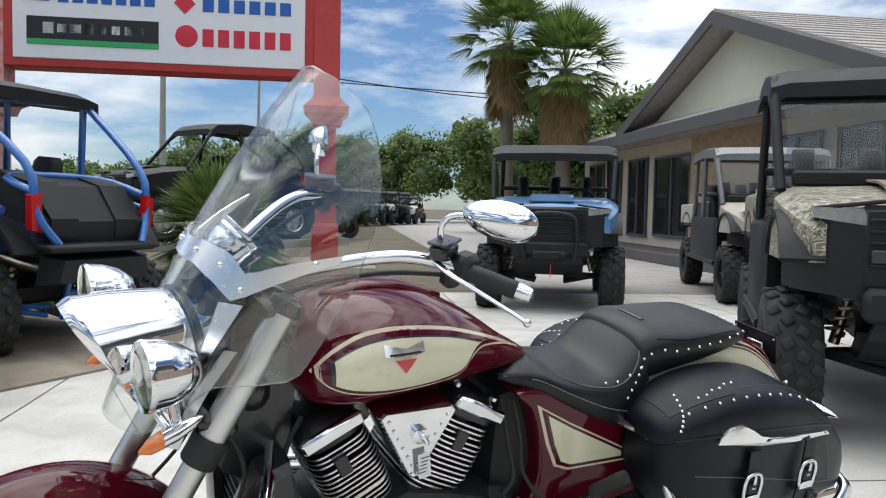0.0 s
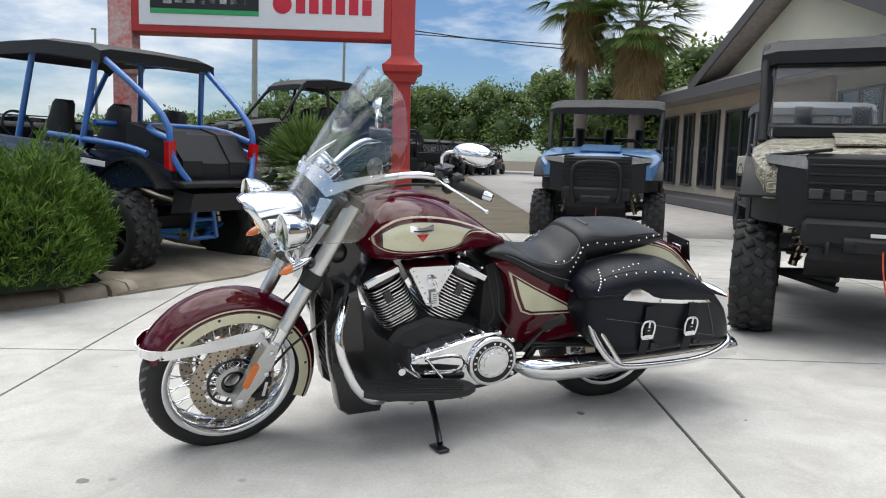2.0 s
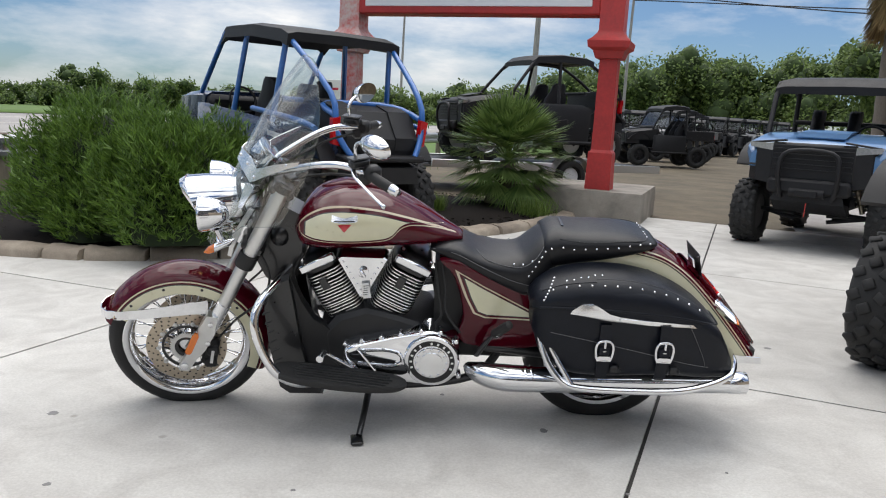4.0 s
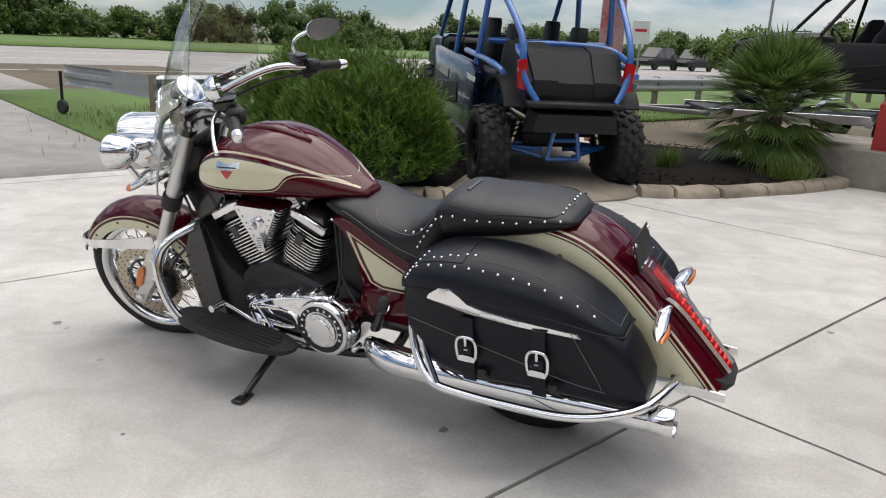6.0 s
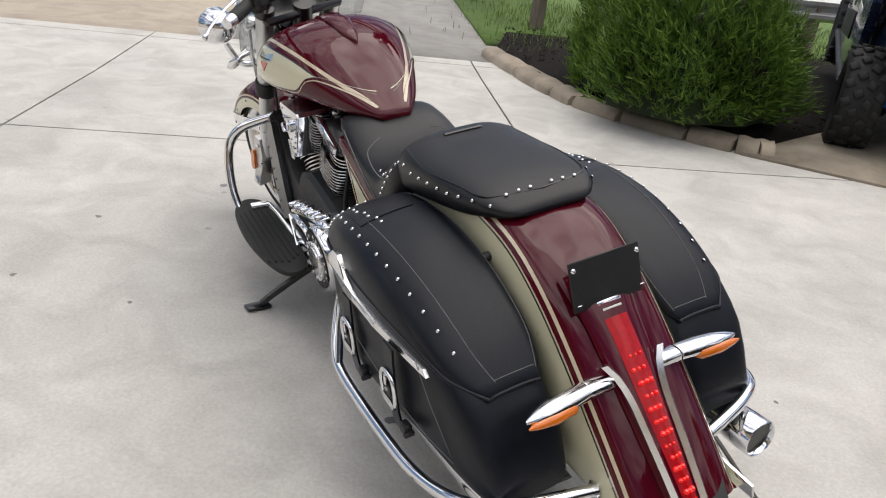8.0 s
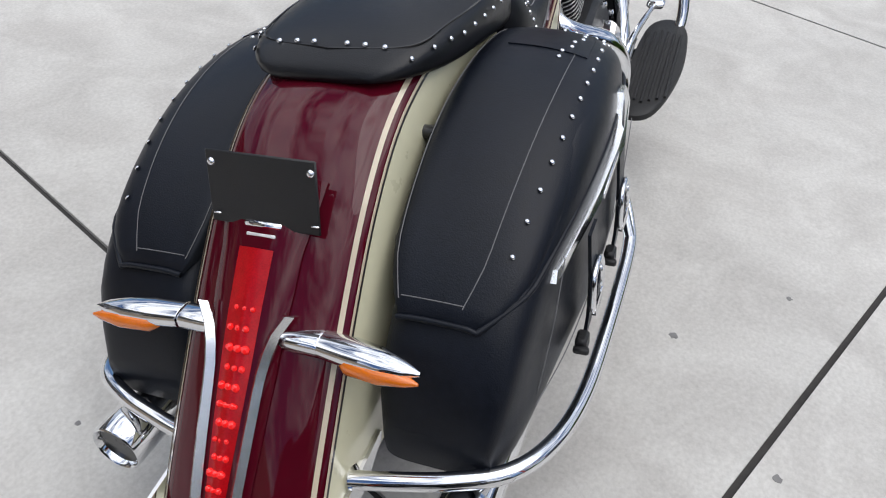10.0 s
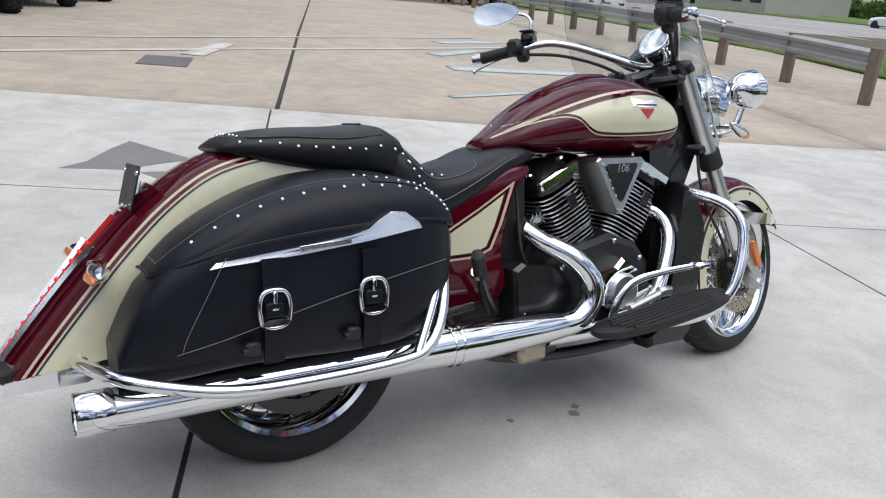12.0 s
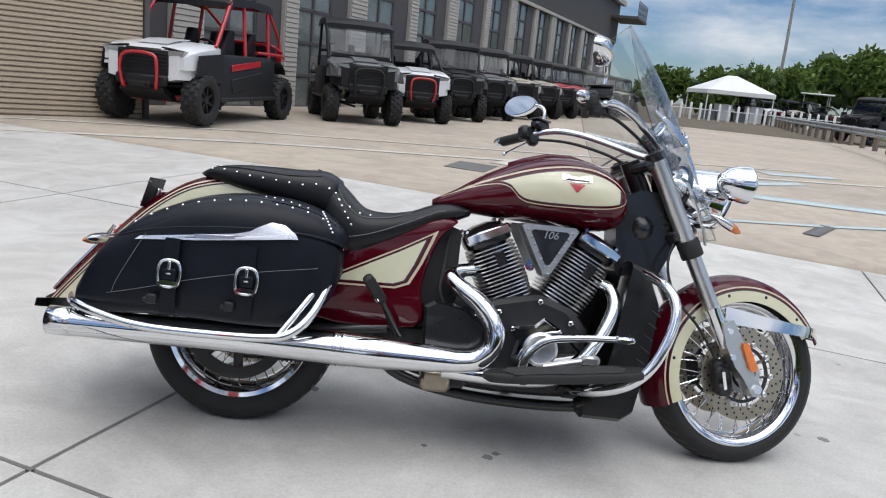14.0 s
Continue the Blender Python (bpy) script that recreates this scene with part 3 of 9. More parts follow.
for side in (1, -1):
    d = part("brake_disc", moved(disc_shape(FW, side * 0.082, 0.158), STEERED), STEEL, front_wheel, "drilled steel brake disc")
    part("drilled_face", moved(dots(FW, side * 0.082, 0.158, 24, 0.0042, (1, -1)), STEERED), BLACK, d)
    ax = Matrix.Translation((FW[0], side * 0.080, FW[2])) @ YAXIS
    ring = lathe([(0.088, -0.004), (0.098, -0.004), (0.098, 0.004), (0.088, 0.004)], 40, ax, True)
    part("disc_carrier", moved(join(ring, lathe([(0.034, -0.004), (0.052, -0.004), (0.052, 0.004), (0.034, 0.004)], 32, ax, True)), STEERED), BLACK, d)
    for k in range(10):
        a = 2 * math.pi * k / 10
        rim_p = (FW[0] + 0.109 * math.cos(a), side * 0.083, FW[2] + 0.109 * math.sin(a))
        b = a + (0.22 if k % 2 else -0.22)
        part("carrier_arm", moved(tube([(FW[0] + 0.048 * math.cos(b), side * 0.080, FW[2] + 0.048 * math.sin(b)), (FW[0] + 0.094 * math.cos(a), side * 0.081, FW[2] + 0.094 * math.sin(a))], 0.0042, 6, 1), STEERED), BLACK, d)
        part("carrier_bolt", moved(lathe([(0.0095, -0.005), (0.0095, 0.004), (0.006, 0.006), (0.004, 0.003)] if side > 0 else [(0.004, -0.003), (0.006, -0.006), (0.0095, -0.004), (0.0095, 0.005)], 12, Matrix.Translation(rim_p) @ YAXIS), STEERED), SATIN, d)
    teeth = [lathe([(0.047, 0.004), (0.062, 0.004), (0.062, 0.009), (0.047, 0.009)], 40, Matrix.Translation((FW[0], side * 0.080 + (0.0 if side > 0 else -0.013), FW[2])) @ YAXIS, True)]
    for k in range(40):
        a = 2 * math.pi * k / 40
        teeth.append(box((FW[0] + 0.0635 * math.cos(a), side * 0.0865, FW[2] + 0.0635 * math.sin(a)), (0.006, 0.005, 0.0042), 0.0006, Matrix.Rotation(-a, 3, "Y")))
    part("speed_ring", moved(join(*teeth), STEERED), SATIN, d, "toothed metal sensor ring")
    cal = join(box((0.755, side * 0.100, 0.293), (0.062, 0.05, 0.120), 0.012, Euler((0, radians(-12), 0)).to_matrix()), box((0.742, side * 0.126, 0.308), (0.05, 0.02, 0.045), 0.008), box((0.755, side * 0.126, 0.253), (0.05, 0.02, 0.045), 0.008))
    part("brake_caliper", moved(cal, STEERED), PLASTIC, bike, "black brake caliper with a plain pale bar on it")
    part("caliper_lettering", moved(box((0.746, side * 0.1375, 0.283), (0.012, 0.002, 0.06), 0.001, Euler((0, radians(-12), 0)).to_matrix()), STEERED), WHITE, bike)
part("brake_disc", disc_shape(RW, 0.098, 0.150), STEEL, rear_wheel)


# ---- front fender: strips swept round the wheel ----


def fender_strip(section, a0, a1, n=52, lift=0.0, cut=None):
    grid = []
    for i in range(n + 1):
        a = radians(a0 + (a1 - a0) * i / n)
        row = []
        for rho, y in section:
            q = rho + lift
            row.append((FW[0] + q * math.cos(a), y, FW[2] + q * math.sin(a)))
        grid.append(row)
    return grid


def fender_y(rho):
    return interp(rho, [0.25, 0.285, 0.305, 0.322, 0.336, 0.345], [0.098, 0.096, 0.090, 0.075, 0.045, 0.0])


def fender_section(r0, r1, off=0.0, n=8):
    return [(r0 + (r1 - r0) * k / n, fender_y(r0 + (r1 - r0) * k / n) + off) for k in range(n + 1)]


crown = [(r, -y) for r, y in fender_section(0.30, 0.345, 0, 10)] + [(r, y) for r, y in reversed(fender_section(0.30, 0.345, 0, 10)[:-1])]
fender = front("front_fender", sheet(fender_strip(crown, 24, 204), 0.004), MAROON, None, "deep maroon front fender with cream side panels", 70)
for s in (1, -1):
    def side_strip(name, r0, r1, material, a0, a1, off=0.0):
        sec = [(r, s * y) for r, y in fender_section(r0, r1, off, 3)]
        g = fender_strip(sec, a0, a1)
        return part(name, moved(sheet(g, 0.003 * s), STEERED), material, fender, "", 70)
    side_strip("pinstripe", 0.2985, 0.3035, STRIPE, 30, 203, 0.0012)
    side_strip("maroon_band", 0.292, 0.299, MAROON, 30, 203)
    side_strip("black_pinstripe", 0.2885, 0.2925, BLACKLINE, 31, 203, 0.0006)
    side_strip("cream_panel", 0.252, 0.289, CREAM, 33, 203)
    for a in (48, 78, 108, 140, 172):
        p = (FW[0] + 0.278 * math.cos(radians(a)), s * 0.099, FW[2] + 0.278 * math.sin(radians(a)))
        part("fender_bolt", moved(ball(p, 0.006, 10, (1, 0.5, 1)), STEERED), BLACK, fender)
    # chrome blade from the fork to the fender's tip
    blade = [[(x, s * y, z + h / 2), (x, s * y, z - h / 2)] for x, y, z, h in ((0.745, 0.112, 0.502, 0.06), (0.81, 0.112, 0.498, 0.052), (0.905, 0.110, 0.487, 0.045), (1.00, 0.107, 0.478, 0.040), (1.09, 0.097, 0.470, 0.038), (1.136, 0.075, 0.465, 0.036), (1.164, 0.038, 0.462, 0.034), (1.171, 0.0, 0.461, 0.032))]
    part("fender_blade", moved(sheet(blade, 0.004 * s), STEERED), CHROME, fender, "chrome blade along the fender tip", 60)

# ---- fork ----


def on_fork(z, y=0.0, off=0.0):
    return (0.577 + (0.72 - z) * math.tan(RAKE) + off, y, z)


for s in (1, -1):
    leg = front("fork_leg", tube([on_fork(1.0, s * 0.131), on_fork(0.735, s * 0.131)], 0.030, 20, 1), SATIN, None, "brushed fork leg")
    front("fork_collar", lathe([(0.036, -0.03), (0.038, -0.026), (0.038, 0.026), (0.036, 0.03)], 24, along(on_fork(0.712, s * 0.131), Vector(on_fork(0.8)) - Vector(on_fork(0.7)))), RUBBER, leg)
    front("fork_tube", tube([on_fork(0.70, s * 0.131), on_fork(0.515, s * 0.131)], 0.0265, 20, 1), SATIN, leg)
    front("fork_slider", tube([on_fork(0.525, s * 0.131), on_fork(0.51, s * 0.131), on_fork(0.40, s * 0.131)], [0.030, 0.028, 0.024], 20, 1), CHROME, leg)
    front("fork_cap", lathe([(0.034, -0.012), (0.036, 0.0), (0.034, 0.016), (0.02, 0.02), (0.018, 0.024)], 24, along(on_fork(1.0, s * 0.131), Vector(on_fork(0.8)) - Vector(on_fork(0.7)))), BLACK, leg)
    lug = [(0.706, 0.478), (0.745, 0.488), (0.782, 0.432), (0.826, 0.334), (0.872, 0.268), (0.866, 0.243), (0.838, 0.238), (0.802, 0.292), (0.765, 0.332), (0.724, 0.402)]
    front("fork_lug", prism(lug, s * 0.114, s * 0.164), SATIN, leg)
    front("axle_bolt", lathe([(0.017, -0.006), (0.017, 0.006), (0.010, 0.009)], 6, Matrix.Translation((0.850, s * 0.165, 0.265)) @ YAXIS), CHROME, leg)
    for bx_, bz_ in ((0.735, 0.45), (0.752, 0.365)):
        front("lug_bolt", lathe([(0.010, -0.004), (0.010, 0.004), (0.006, 0.006)], 12, Matrix.Translation((bx_, s * 0.165, bz_)) @ YAXIS), CHROME, leg)
    ref = [(0.784, 0.414), (0.796, 0.418), (0.806, 0.410), (0.842, 0.336), (0.838, 0.326), (0.826, 0.322), (0.816, 0.330), (0.782, 0.402)]
    front("side_reflector", prism(ref, s * 0.165, s * 0.174), AMBER, leg, "orange side reflector")
front("triple_clamp", join(box(on_fork(0.985), (0.10, 0.30, 0.035), 0.012, Euler((0, -RAKE, 0)).to_matrix()), box(on_fork(0.76), (0.09, 0.29, 0.04), 0.012, Euler((0, -RAKE, 0)).to_matrix())), BLACK)
front("steering_head", tube([on_fork(1.0, 0, -0.03), on_fork(0.70, 0, -0.03)], 0.034, 20, 1), BLACK)

# ---- headlamp nacelle and lamps ----
rings = []
for x, zc, w, h, sl in ((0.520, 0.945, 0.055, 0.040, 0.1), (0.56, 0.930, 0.085, 0.070, 0.15), (0.62, 0.915, 0.104, 0.092, 0.25), (0.69, 0.905, 0.114, 0.105, 0.38), (0.742, 0.898, 0.116, 0.108, 0.50)):
    rings.append(oval(x, 0, zc, w, h, 2.2, 28, "x", sl))
nacelle = front("headlamp_nacelle", loft(rings, False), CHROME, None, "long chrome headlamp nacelle with pointed visor", 60)
visor = []
for i in range(13):
    a = radians(180 * i / 12)
    row = []
    for k in range(5):
        f = k / 4
        w, h = 0.117 * (1 - 0.25 * f * f), 0.109
        u, v = math.cos(a) * w, math.sin(a) * h * (1 - 0.12 * f)
        row.append((0.740 + 0.50 * math.sin(a) * h + f * 0.022 * max(0.0, math.sin(a)) ** 0.6, u, 0.898 + v))
    visor.append(row)
front("visor", sheet(visor, 0.004), CHROME, nacelle, "", 60)
front("headlamp_reflector", loft([oval(0.738, 0, 0.898, 0.112, 0.104, 2.2, 28, "x", 0.50), oval(0.715, 0, 0.899, 0.095, 0.088, 2.2, 28, "x", 0.46), oval(0.69, 0, 0.90, 0.06, 0.055, 2.2, 28, "x", 0.42), oval(0.68, 0, 0.90, 0.012, 0.012, 2.2, 28, "x", 0.40)], False), REFLECTOR, nacelle)
front("headlamp_lens", loft([oval(0.741, 0, 0.898, 0.112, 0.104, 2.2, 28, "x", 0.50), oval(0.750, 0, 0.898, 0.07, 0.066, 2.2, 28, "x", 0.50), oval(0.752, 0, 0.898, 0.004, 0.004, 2.2, 28, "x", 0.50)], False), LENS, nacelle)
front("headlamp_bulb", ball((0.712, 0, 0.892), 0.017, 12), LAMP, nacelle, "lit warm bulb")
front("nacelle_band", loft([oval(0.575, 0, 0.925, 0.098, 0.086, 2.2, 28, "x", 0.2), oval(0.590, 0, 0.922, 0.101, 0.089, 2.2, 28, "x", 0.2)]), BLACK, nacelle)
for s in (1, -1):
    ax = Matrix.Translation((0.698, s * 0.200, 0.935)) @ Matrix.Rotation(radians(90), 4, "Y")
    shell = [(0.006, -0.075), (0.030, -0.066), (0.050, -0.040), (0.061, -0.008), (0.064, 0.018), (0.066, 0.024), (0.063, 0.030), (0.058, 0.026)]
    lamp = front("spot_lamp", lathe(shell, 32, ax), CHROME, None, "round chrome auxiliary spot lamp, lit", 60)
    front("lamp_bowl", lathe([(0.056, 0.018), (0.040, -0.01), (0.02, -0.024)], 28, ax), REFLECTOR, lamp)
    front("lamp_lens", lathe([(0.058, 0.024), (0.040, 0.032), (0.001, 0.036)], 28, ax), LENS, lamp)
    front("lamp_bulb", ball((0.703, s * 0.200, 0.935), 0.013, 10), LAMP, lamp, "lit warm bulb")
    front("lamp_bracket", tube([(0.672, s * 0.200, 0.876), (0.650, s * 0.17, 0.80), (0.62, s * 0.10, 0.795), (0.60, 0.0, 0.80)], 0.011, 10), CHROME, lamp)
    pod = loft([oval(x, s * 0.190, 0.806 - 0.42 * (x - 0.66), w, h, 2, 16) for x, w, h in ((0.612, 0.003, 0.003), (0.630, 0.015, 0.011), (0.660, 0.021, 0.016), (0.686, 0.020, 0.017))])
    sig = front("turn_signal", pod, CHROME, None, "chrome front turn signal with amber lens", 60)
    front("signal_lens", loft([oval(x, s * 0.190, 0.806 - 0.42 * (x - 0.66), w, h, 2, 16) for x, w, h in ((0.685, 0.0196, 0.0166), (0.708, 0.017, 0.014), (0.726, 0.004, 0.004))]), AMBER, sig, "", 60)
    front("signal_stem", tube([(0.668, s * 0.185, 0.806), (0.676, s * 0.150, 0.816), (0.672, s * 0.100, 0.822), (0.640, s * 0.060, 0.815)], 0.0085, 10), CHROME, sig)
front("lamp_bar_plate", prism([(0.575, 0.83), (0.63, 0.815), (0.64, 0.775), (0.61, 0.755), (0.58, 0.76)], -0.07, 0.07), CHROME)

# ---- windshield ----


def screen_mid(z):
    return interp(z, [0.75, 0.85, 0.95, 1.05, 1.15, 1.25, 1.35, 1.46], [0.740, 0.706, 0.656, 0.606, 0.555, 0.497, 0.430, 0.345])


def screen_half(z):
    return interp(z, [0.755, 0.765, 0.82, 0.868, 0.878, 0.890, 0.905, 0.96, 1.08, 1.19, 1.265, 1.34, 1.385, 1.412, 1.432, 1.448, 1.458, 1.462], [0.098, 0.118, 0.140, 0.165, 0.205, 0.232, 0.240, 0.244, 0.246, 0.236, 0.220, 0.191, 0.164, 0.141, 0.113, 0.080, 0.044, 0.003])


def screen_at(y, z, off=0.0):
    return (screen_mid(z) - 4.3 * y * y * (1 - 0.22 * abs(y)) + off, y, z)


pane = []
levels = list(np.linspace(0.755, 0.86, 6)) + [0.868, 0.873, 0.878, 0.884, 0.890, 0.897, 0.905] + list(np.linspace(0.93, 1.40, 26)) + [1.415, 1.43, 1.442, 1.452, 1.458, 1.462]
for z in levels:
    pane.append([screen_at(screen_half(z) * u, z) for u in np.linspace(-1, 1, 25)])
shield = front("windshield", sheet(pane, 0.004), SCREEN, None, "tall clear windshield with rounded top", 70)
edge = [screen_at(screen_half(z), z, -0.002) for z in levels[::2]] + [screen_at(-screen_half(z), z, -0.002) for z in reversed(levels[::2])]
EDGE = clear_pane("pane_edge", (0.80, 0.84, 0.83), 0.6, 0.10)
front("windshield_edge", tube(edge, 0.0017, 6, 1, True), EDGE, shield)
band = [[], []]
for y in np.linspace(-0.225, 0.225, 31):
    ay = abs(y)
    mid = interp(ay, [0, 0.05, 0.10, 0.138, 0.17, 0.225], [1.100, 1.102, 1.086, 1.053, 1.084, 1.128])
    half = interp(ay, [0, 0.05, 0.10, 0.138, 0.17, 0.225], [0.019, 0.022, 0.029, 0.026, 0.021, 0.007])
    band[0].append(screen_at(y, mid + half, 0.006))
    band[1].append(screen_at(y, mid - half, 0.006))
front("windshield_band", sheet(band, 0.003), BRIGHT, shield, "polished band bolted across the windshield", 60)
for s in (1, -1):
    for y, z in ((0.040, 1.104), (0.098, 1.090), (0.142, 1.052), (0.205, 1.115)):
        front("band_bolt", ball(screen_at(s * y, z, 0.010), 0.0062, 10), CHROME, shield)
    plate = [[screen_at(s * y, 0.93 - k * 0.04, -0.030) for y in (0.140 - 0.004 * k, 0.156 - 0.004 * k)] for k in range(6)]
    front("windshield_bracket", sheet(plate, 0.004), SATIN, shield, "flat metal side bracket")
    strip = [[screen_at(s * y, 1.024 - k * 0.031, 0.004) for y in (0.120 + 0.004 * k, 0.152 - 0.002 * k)] for k in range(4)]
    front("lower_bracket", sheet(strip, 0.003), BRIGHT, shield)

# ---- handlebar, controls, mirrors ----


def shifted(*shapes):
    return moved(join(*shapes), Matrix.Translation((-0.050, -s * 0.085, -0.006)))


for s in (1, -1):
    bar = [(0.505, s * 0.02, 1.030), (0.480, s * 0.07, 1.040), (0.40, s * 0.130, 1.075), (0.30, s * 0.195, 1.112), (0.225, s * 0.235, 1.125), (0.165, s * 0.262, 1.118), (0.125, s * 0.285, 1.108)]
    hb = front("handlebar", tube(bar, 0.0135, 14), CHROME, None, "wide swept chrome handlebar", 80)
    g0, g1 = Vector((0.116, s * 0.296, 1.106)), Vector((0.036, s * 0.410, 1.086))
    ax = along(g0, g1 - g0)
    grip = [(0.0175, 0.0), (0.020, 0.004)] + [(0.0185 + 0.0009 * (k % 2), 0.008 + 0.007 * k) for k in range(14)] + [(0.019, 0.112), (0.0175, 0.116)]
    front("grip", lathe(grip, 20, ax), RUBBER, hb, "ribbed black rubber grip")
    front("grip_end", lathe([(0.019, 0.115), (0.0185, 0.13), (0.015, 0.146), (0.008, 0.149)], 20, ax), CHROME, hb)
    front("switch_housing", shifted(box(Vector((0.160, s * 0.370, 1.118)), (0.062, 0.05, 0.055), 0.012, Euler((0, 0, s * 0.38)).to_matrix()), box(Vector((0.185, s * 0.362, 1.095)), (0.04, 0.04, 0.045), 0.01)), PLASTIC, hb)
    front("control_cylinder", shifted(box((0.205, s * 0.352, 1.150), (0.075, 0.040, 0.032), 0.008, Euler((0, 0, s * 0.5)).to_matrix()), box((0.205, s * 0.352, 1.169), (0.08, 0.046, 0.008), 0.004, Euler((0, 0, s * 0.5)).to_matrix())), BLACK, hb)
    lever = [(0.225, s * 0.355, 1.130), (0.222, s * 0.405, 1.118), (0.190, s * 0.470, 1.098), (0.155, s * 0.525, 1.076), (0.135, s * 0.550, 1.062)]
    front("lever", shifted(tube(lever, [0.010, 0.008, 0.006, 0.006, 0.007], 10, 6, False, 0.6), ball(lever[-1], 0.009, 10)), CHROME, hb)
    stalk = [(0.165, s * 0.265, 1.16), (0.168, s * 0.268, 1.20), (0.155, s * 0.290, 1.224), (0.120, s * 0.350, 1.236)]
    mir = front("mirror", tube(stalk, 0.0065, 10), CHROME, None, "teardrop chrome mirror on a stalk")
    axm = Vector((-0.80, -s * 0.50, 0.14)).normalized()
    shell, glass = [], []
    up = Vector((0, 0, 1))
    sd = up.cross(axm).normalized()
    upv = axm.cross(sd)
    cm = Vector((0.092, s * 0.371, 1.234))
    for f, d in ((1.0, 0.0), (0.97, -0.014), (0.8, -0.030), (0.45, -0.042), (0.05, -0.045)):
        shell.append([tuple(cm + axm * d + f * (sd * 0.078 * math.cos(a) * (1 + 0.18 * math.cos(a)) + upv * 0.040 * math.sin(a))) for a in np.linspace(0, 2 * math.pi, 28, endpoint=False)])
    front("mirror_shell", loft(shell), CHROME, mir, "", 60)
    glass = [tuple(cm + axm * 0.002 + 0.94 * (sd * 0.078 * math.cos(a) * (1 + 0.18 * math.cos(a)) + upv * 0.040 * math.sin(a))) for a in np.linspace(0, 2 * math.pi, 28, endpoint=False)]
    front("mirror_glass", ([*glass], [tuple(range(28))]), MIRROR, mir)
    front("control_cable", tube([(0.15, s * 0.265, 1.09), (0.26, s * 0.20, 1.08), (0.40, s * 0.12, 1.03), (0.50, s * 0.07, 0.95), (0.50, s * 0.05, 0.85)], 0.0055, 8), RUBBER, hb)
    front("brake_hose", tube([(0.56, s * 0.10, 0.78), (0.50, s * 0.14, 0.66), (0.53, s * 0.15, 0.55), (0.64, s * 0.13, 0.45), (0.715, s * 0.115, 0.36)], 0.0048, 8), RUBBER)
front("riser_clamp", join(box((0.515, 0, 1.015), (0.06, 0.16, 0.05), 0.012), tube([(0.50, 0.055, 0.98), (0.512, 0.055, 1.03)], 0.02, 14, 1), tube([(0.50, -0.055, 0.98), (0.512, -0.055, 1.03)], 0.02, 14, 1)), BLACK)
axs = Matrix.Translation((0.485, 0, 1.100)) @ Matrix.Rotation(radians(-52), 4, "Y")
speedo = front("speedometer", lathe([(0.02, -0.075), (0.040, -0.062), (0.050, -0.040), (0.054, -0.010), (0.054, -0.004), (0.056, 0.0), (0.056, 0.006), (0.054, 0.010), (0.057, 0.014), (0.057, 0.020), (0.050, 0.022)], 36, axs), CHROME, None, "round chrome speedometer pod", 60)
front("dial", lathe([(0.050, 0.012), (0.001, 0.0125)], 32, axs), DIAL, speedo)
front("dial_ring", lathe([(0.034, 0.0135), (0.047, 0.0135), (0.047, 0.015), (0.034, 0.015)], 32, axs, True), BLACKLINE, speedo)
front("dial_needle", moved(box((0.012, 0.008, 0.017), (0.036, 0.003, 0.002), 0.0008, Matrix.Rotation(0.6, 3, "Z")), axs), EMBLEM_RED, speedo)
front("dial_glass", lathe([(0.051, 0.019), (0.001, 0.021)], 32, axs), LENS, speedo)
front("speedo_bracket", tube([(0.575, 0, 1.04), (0.56, 0, 1.0)], 0.022, 14, 1), BLACK)

# ---- tank ----
TX = [-0.275, -0.20, -0.10, 0.03, 0.15, 0.26, 0.335, 0.372]
TT = [0.795, 0.838, 0.902, 0.962, 0.984, 0.968, 0.922, 0.850]
TB = [0.770, 0.762, 0.757, 0.752, 0.748, 0.742, 0.756, 0.800]
TWD = [0.045, 0.098, 0.150, 0.203, 0.235, 0.234, 0.198, 0.110]


def tank_dims(x):
    t, b, w = smooth_interp(x, TX, TT), smooth_interp(x, TX, TB), smooth_interp(x, TX, TWD)
    return t, b, w


def tank_y(x, z, off=0.0):
    t, b, w = tank_dims(x)
    zc, h = b + (t - b) * 0.46, 0.0
    h = (t - zc) if z > zc else (zc - b)
    f = min(0.9999, abs(z - zc) / h)
    return w * (1 - f ** 2.3) ** (1 / 2.3) + off


def tank_ring(x, n=40):
    t, b, w = tank_dims(x)
    zc = b + (t - b) * 0.46
    ring = []
    for j in range(n):
        a = 2 * math.pi * j / n
        c, s = math.cos(a), math.sin(a)
        h = (t - zc) if s > 0 else (zc - b)
        ring.append((x, math.copysign(abs(c) ** (2 / 2.3), c) * w, zc + math.copysign(abs(s) ** (2 / 2.3), s) * h))
    return ring


tank_xs = list(np.linspace(-0.275, 0.33, 30)) + [0.345, 0.357, 0.366, 0.371]
tank = part("fuel_tank", loft([tank_ring(x) for x in tank_xs]), MAROON, bike, "teardrop fuel tank in deep maroon with cream flashes", 75)


def flash(name, xs, upper, lower, yfun, off, material, parent, s, rows=7, thick=0.0):
    """A painted field between two curves, laid on a side surface."""
    grid = []
    for x in xs:
        u, l = upper(x), lower(x)
        grid.append([(x, s * (yfun(x, l + (u - l) * k / rows) + off), l + (u - l) * k / rows) for k in range(rows + 1)])
    return part(name, sheet(grid, thick), material, parent, "", 75)


UX = [-0.250, -0.15, -0.05, 0.05, 0.157, 0.24, 0.30, 0.334, 0.350]
UZ = [0.806, 0.856, 0.897, 0.928, 0.943, 0.936, 0.910, 0.880, 0.854]
LX = [-0.250, -0.16, -0.075, -0.035, -0.01, 0.02, 0.13, 0.26, 0.32, 0.350]
LZ = [0.804, 0.842, 0.862, 0.853, 0.826, 0.812, 0.808, 0.815, 0.830, 0.852]


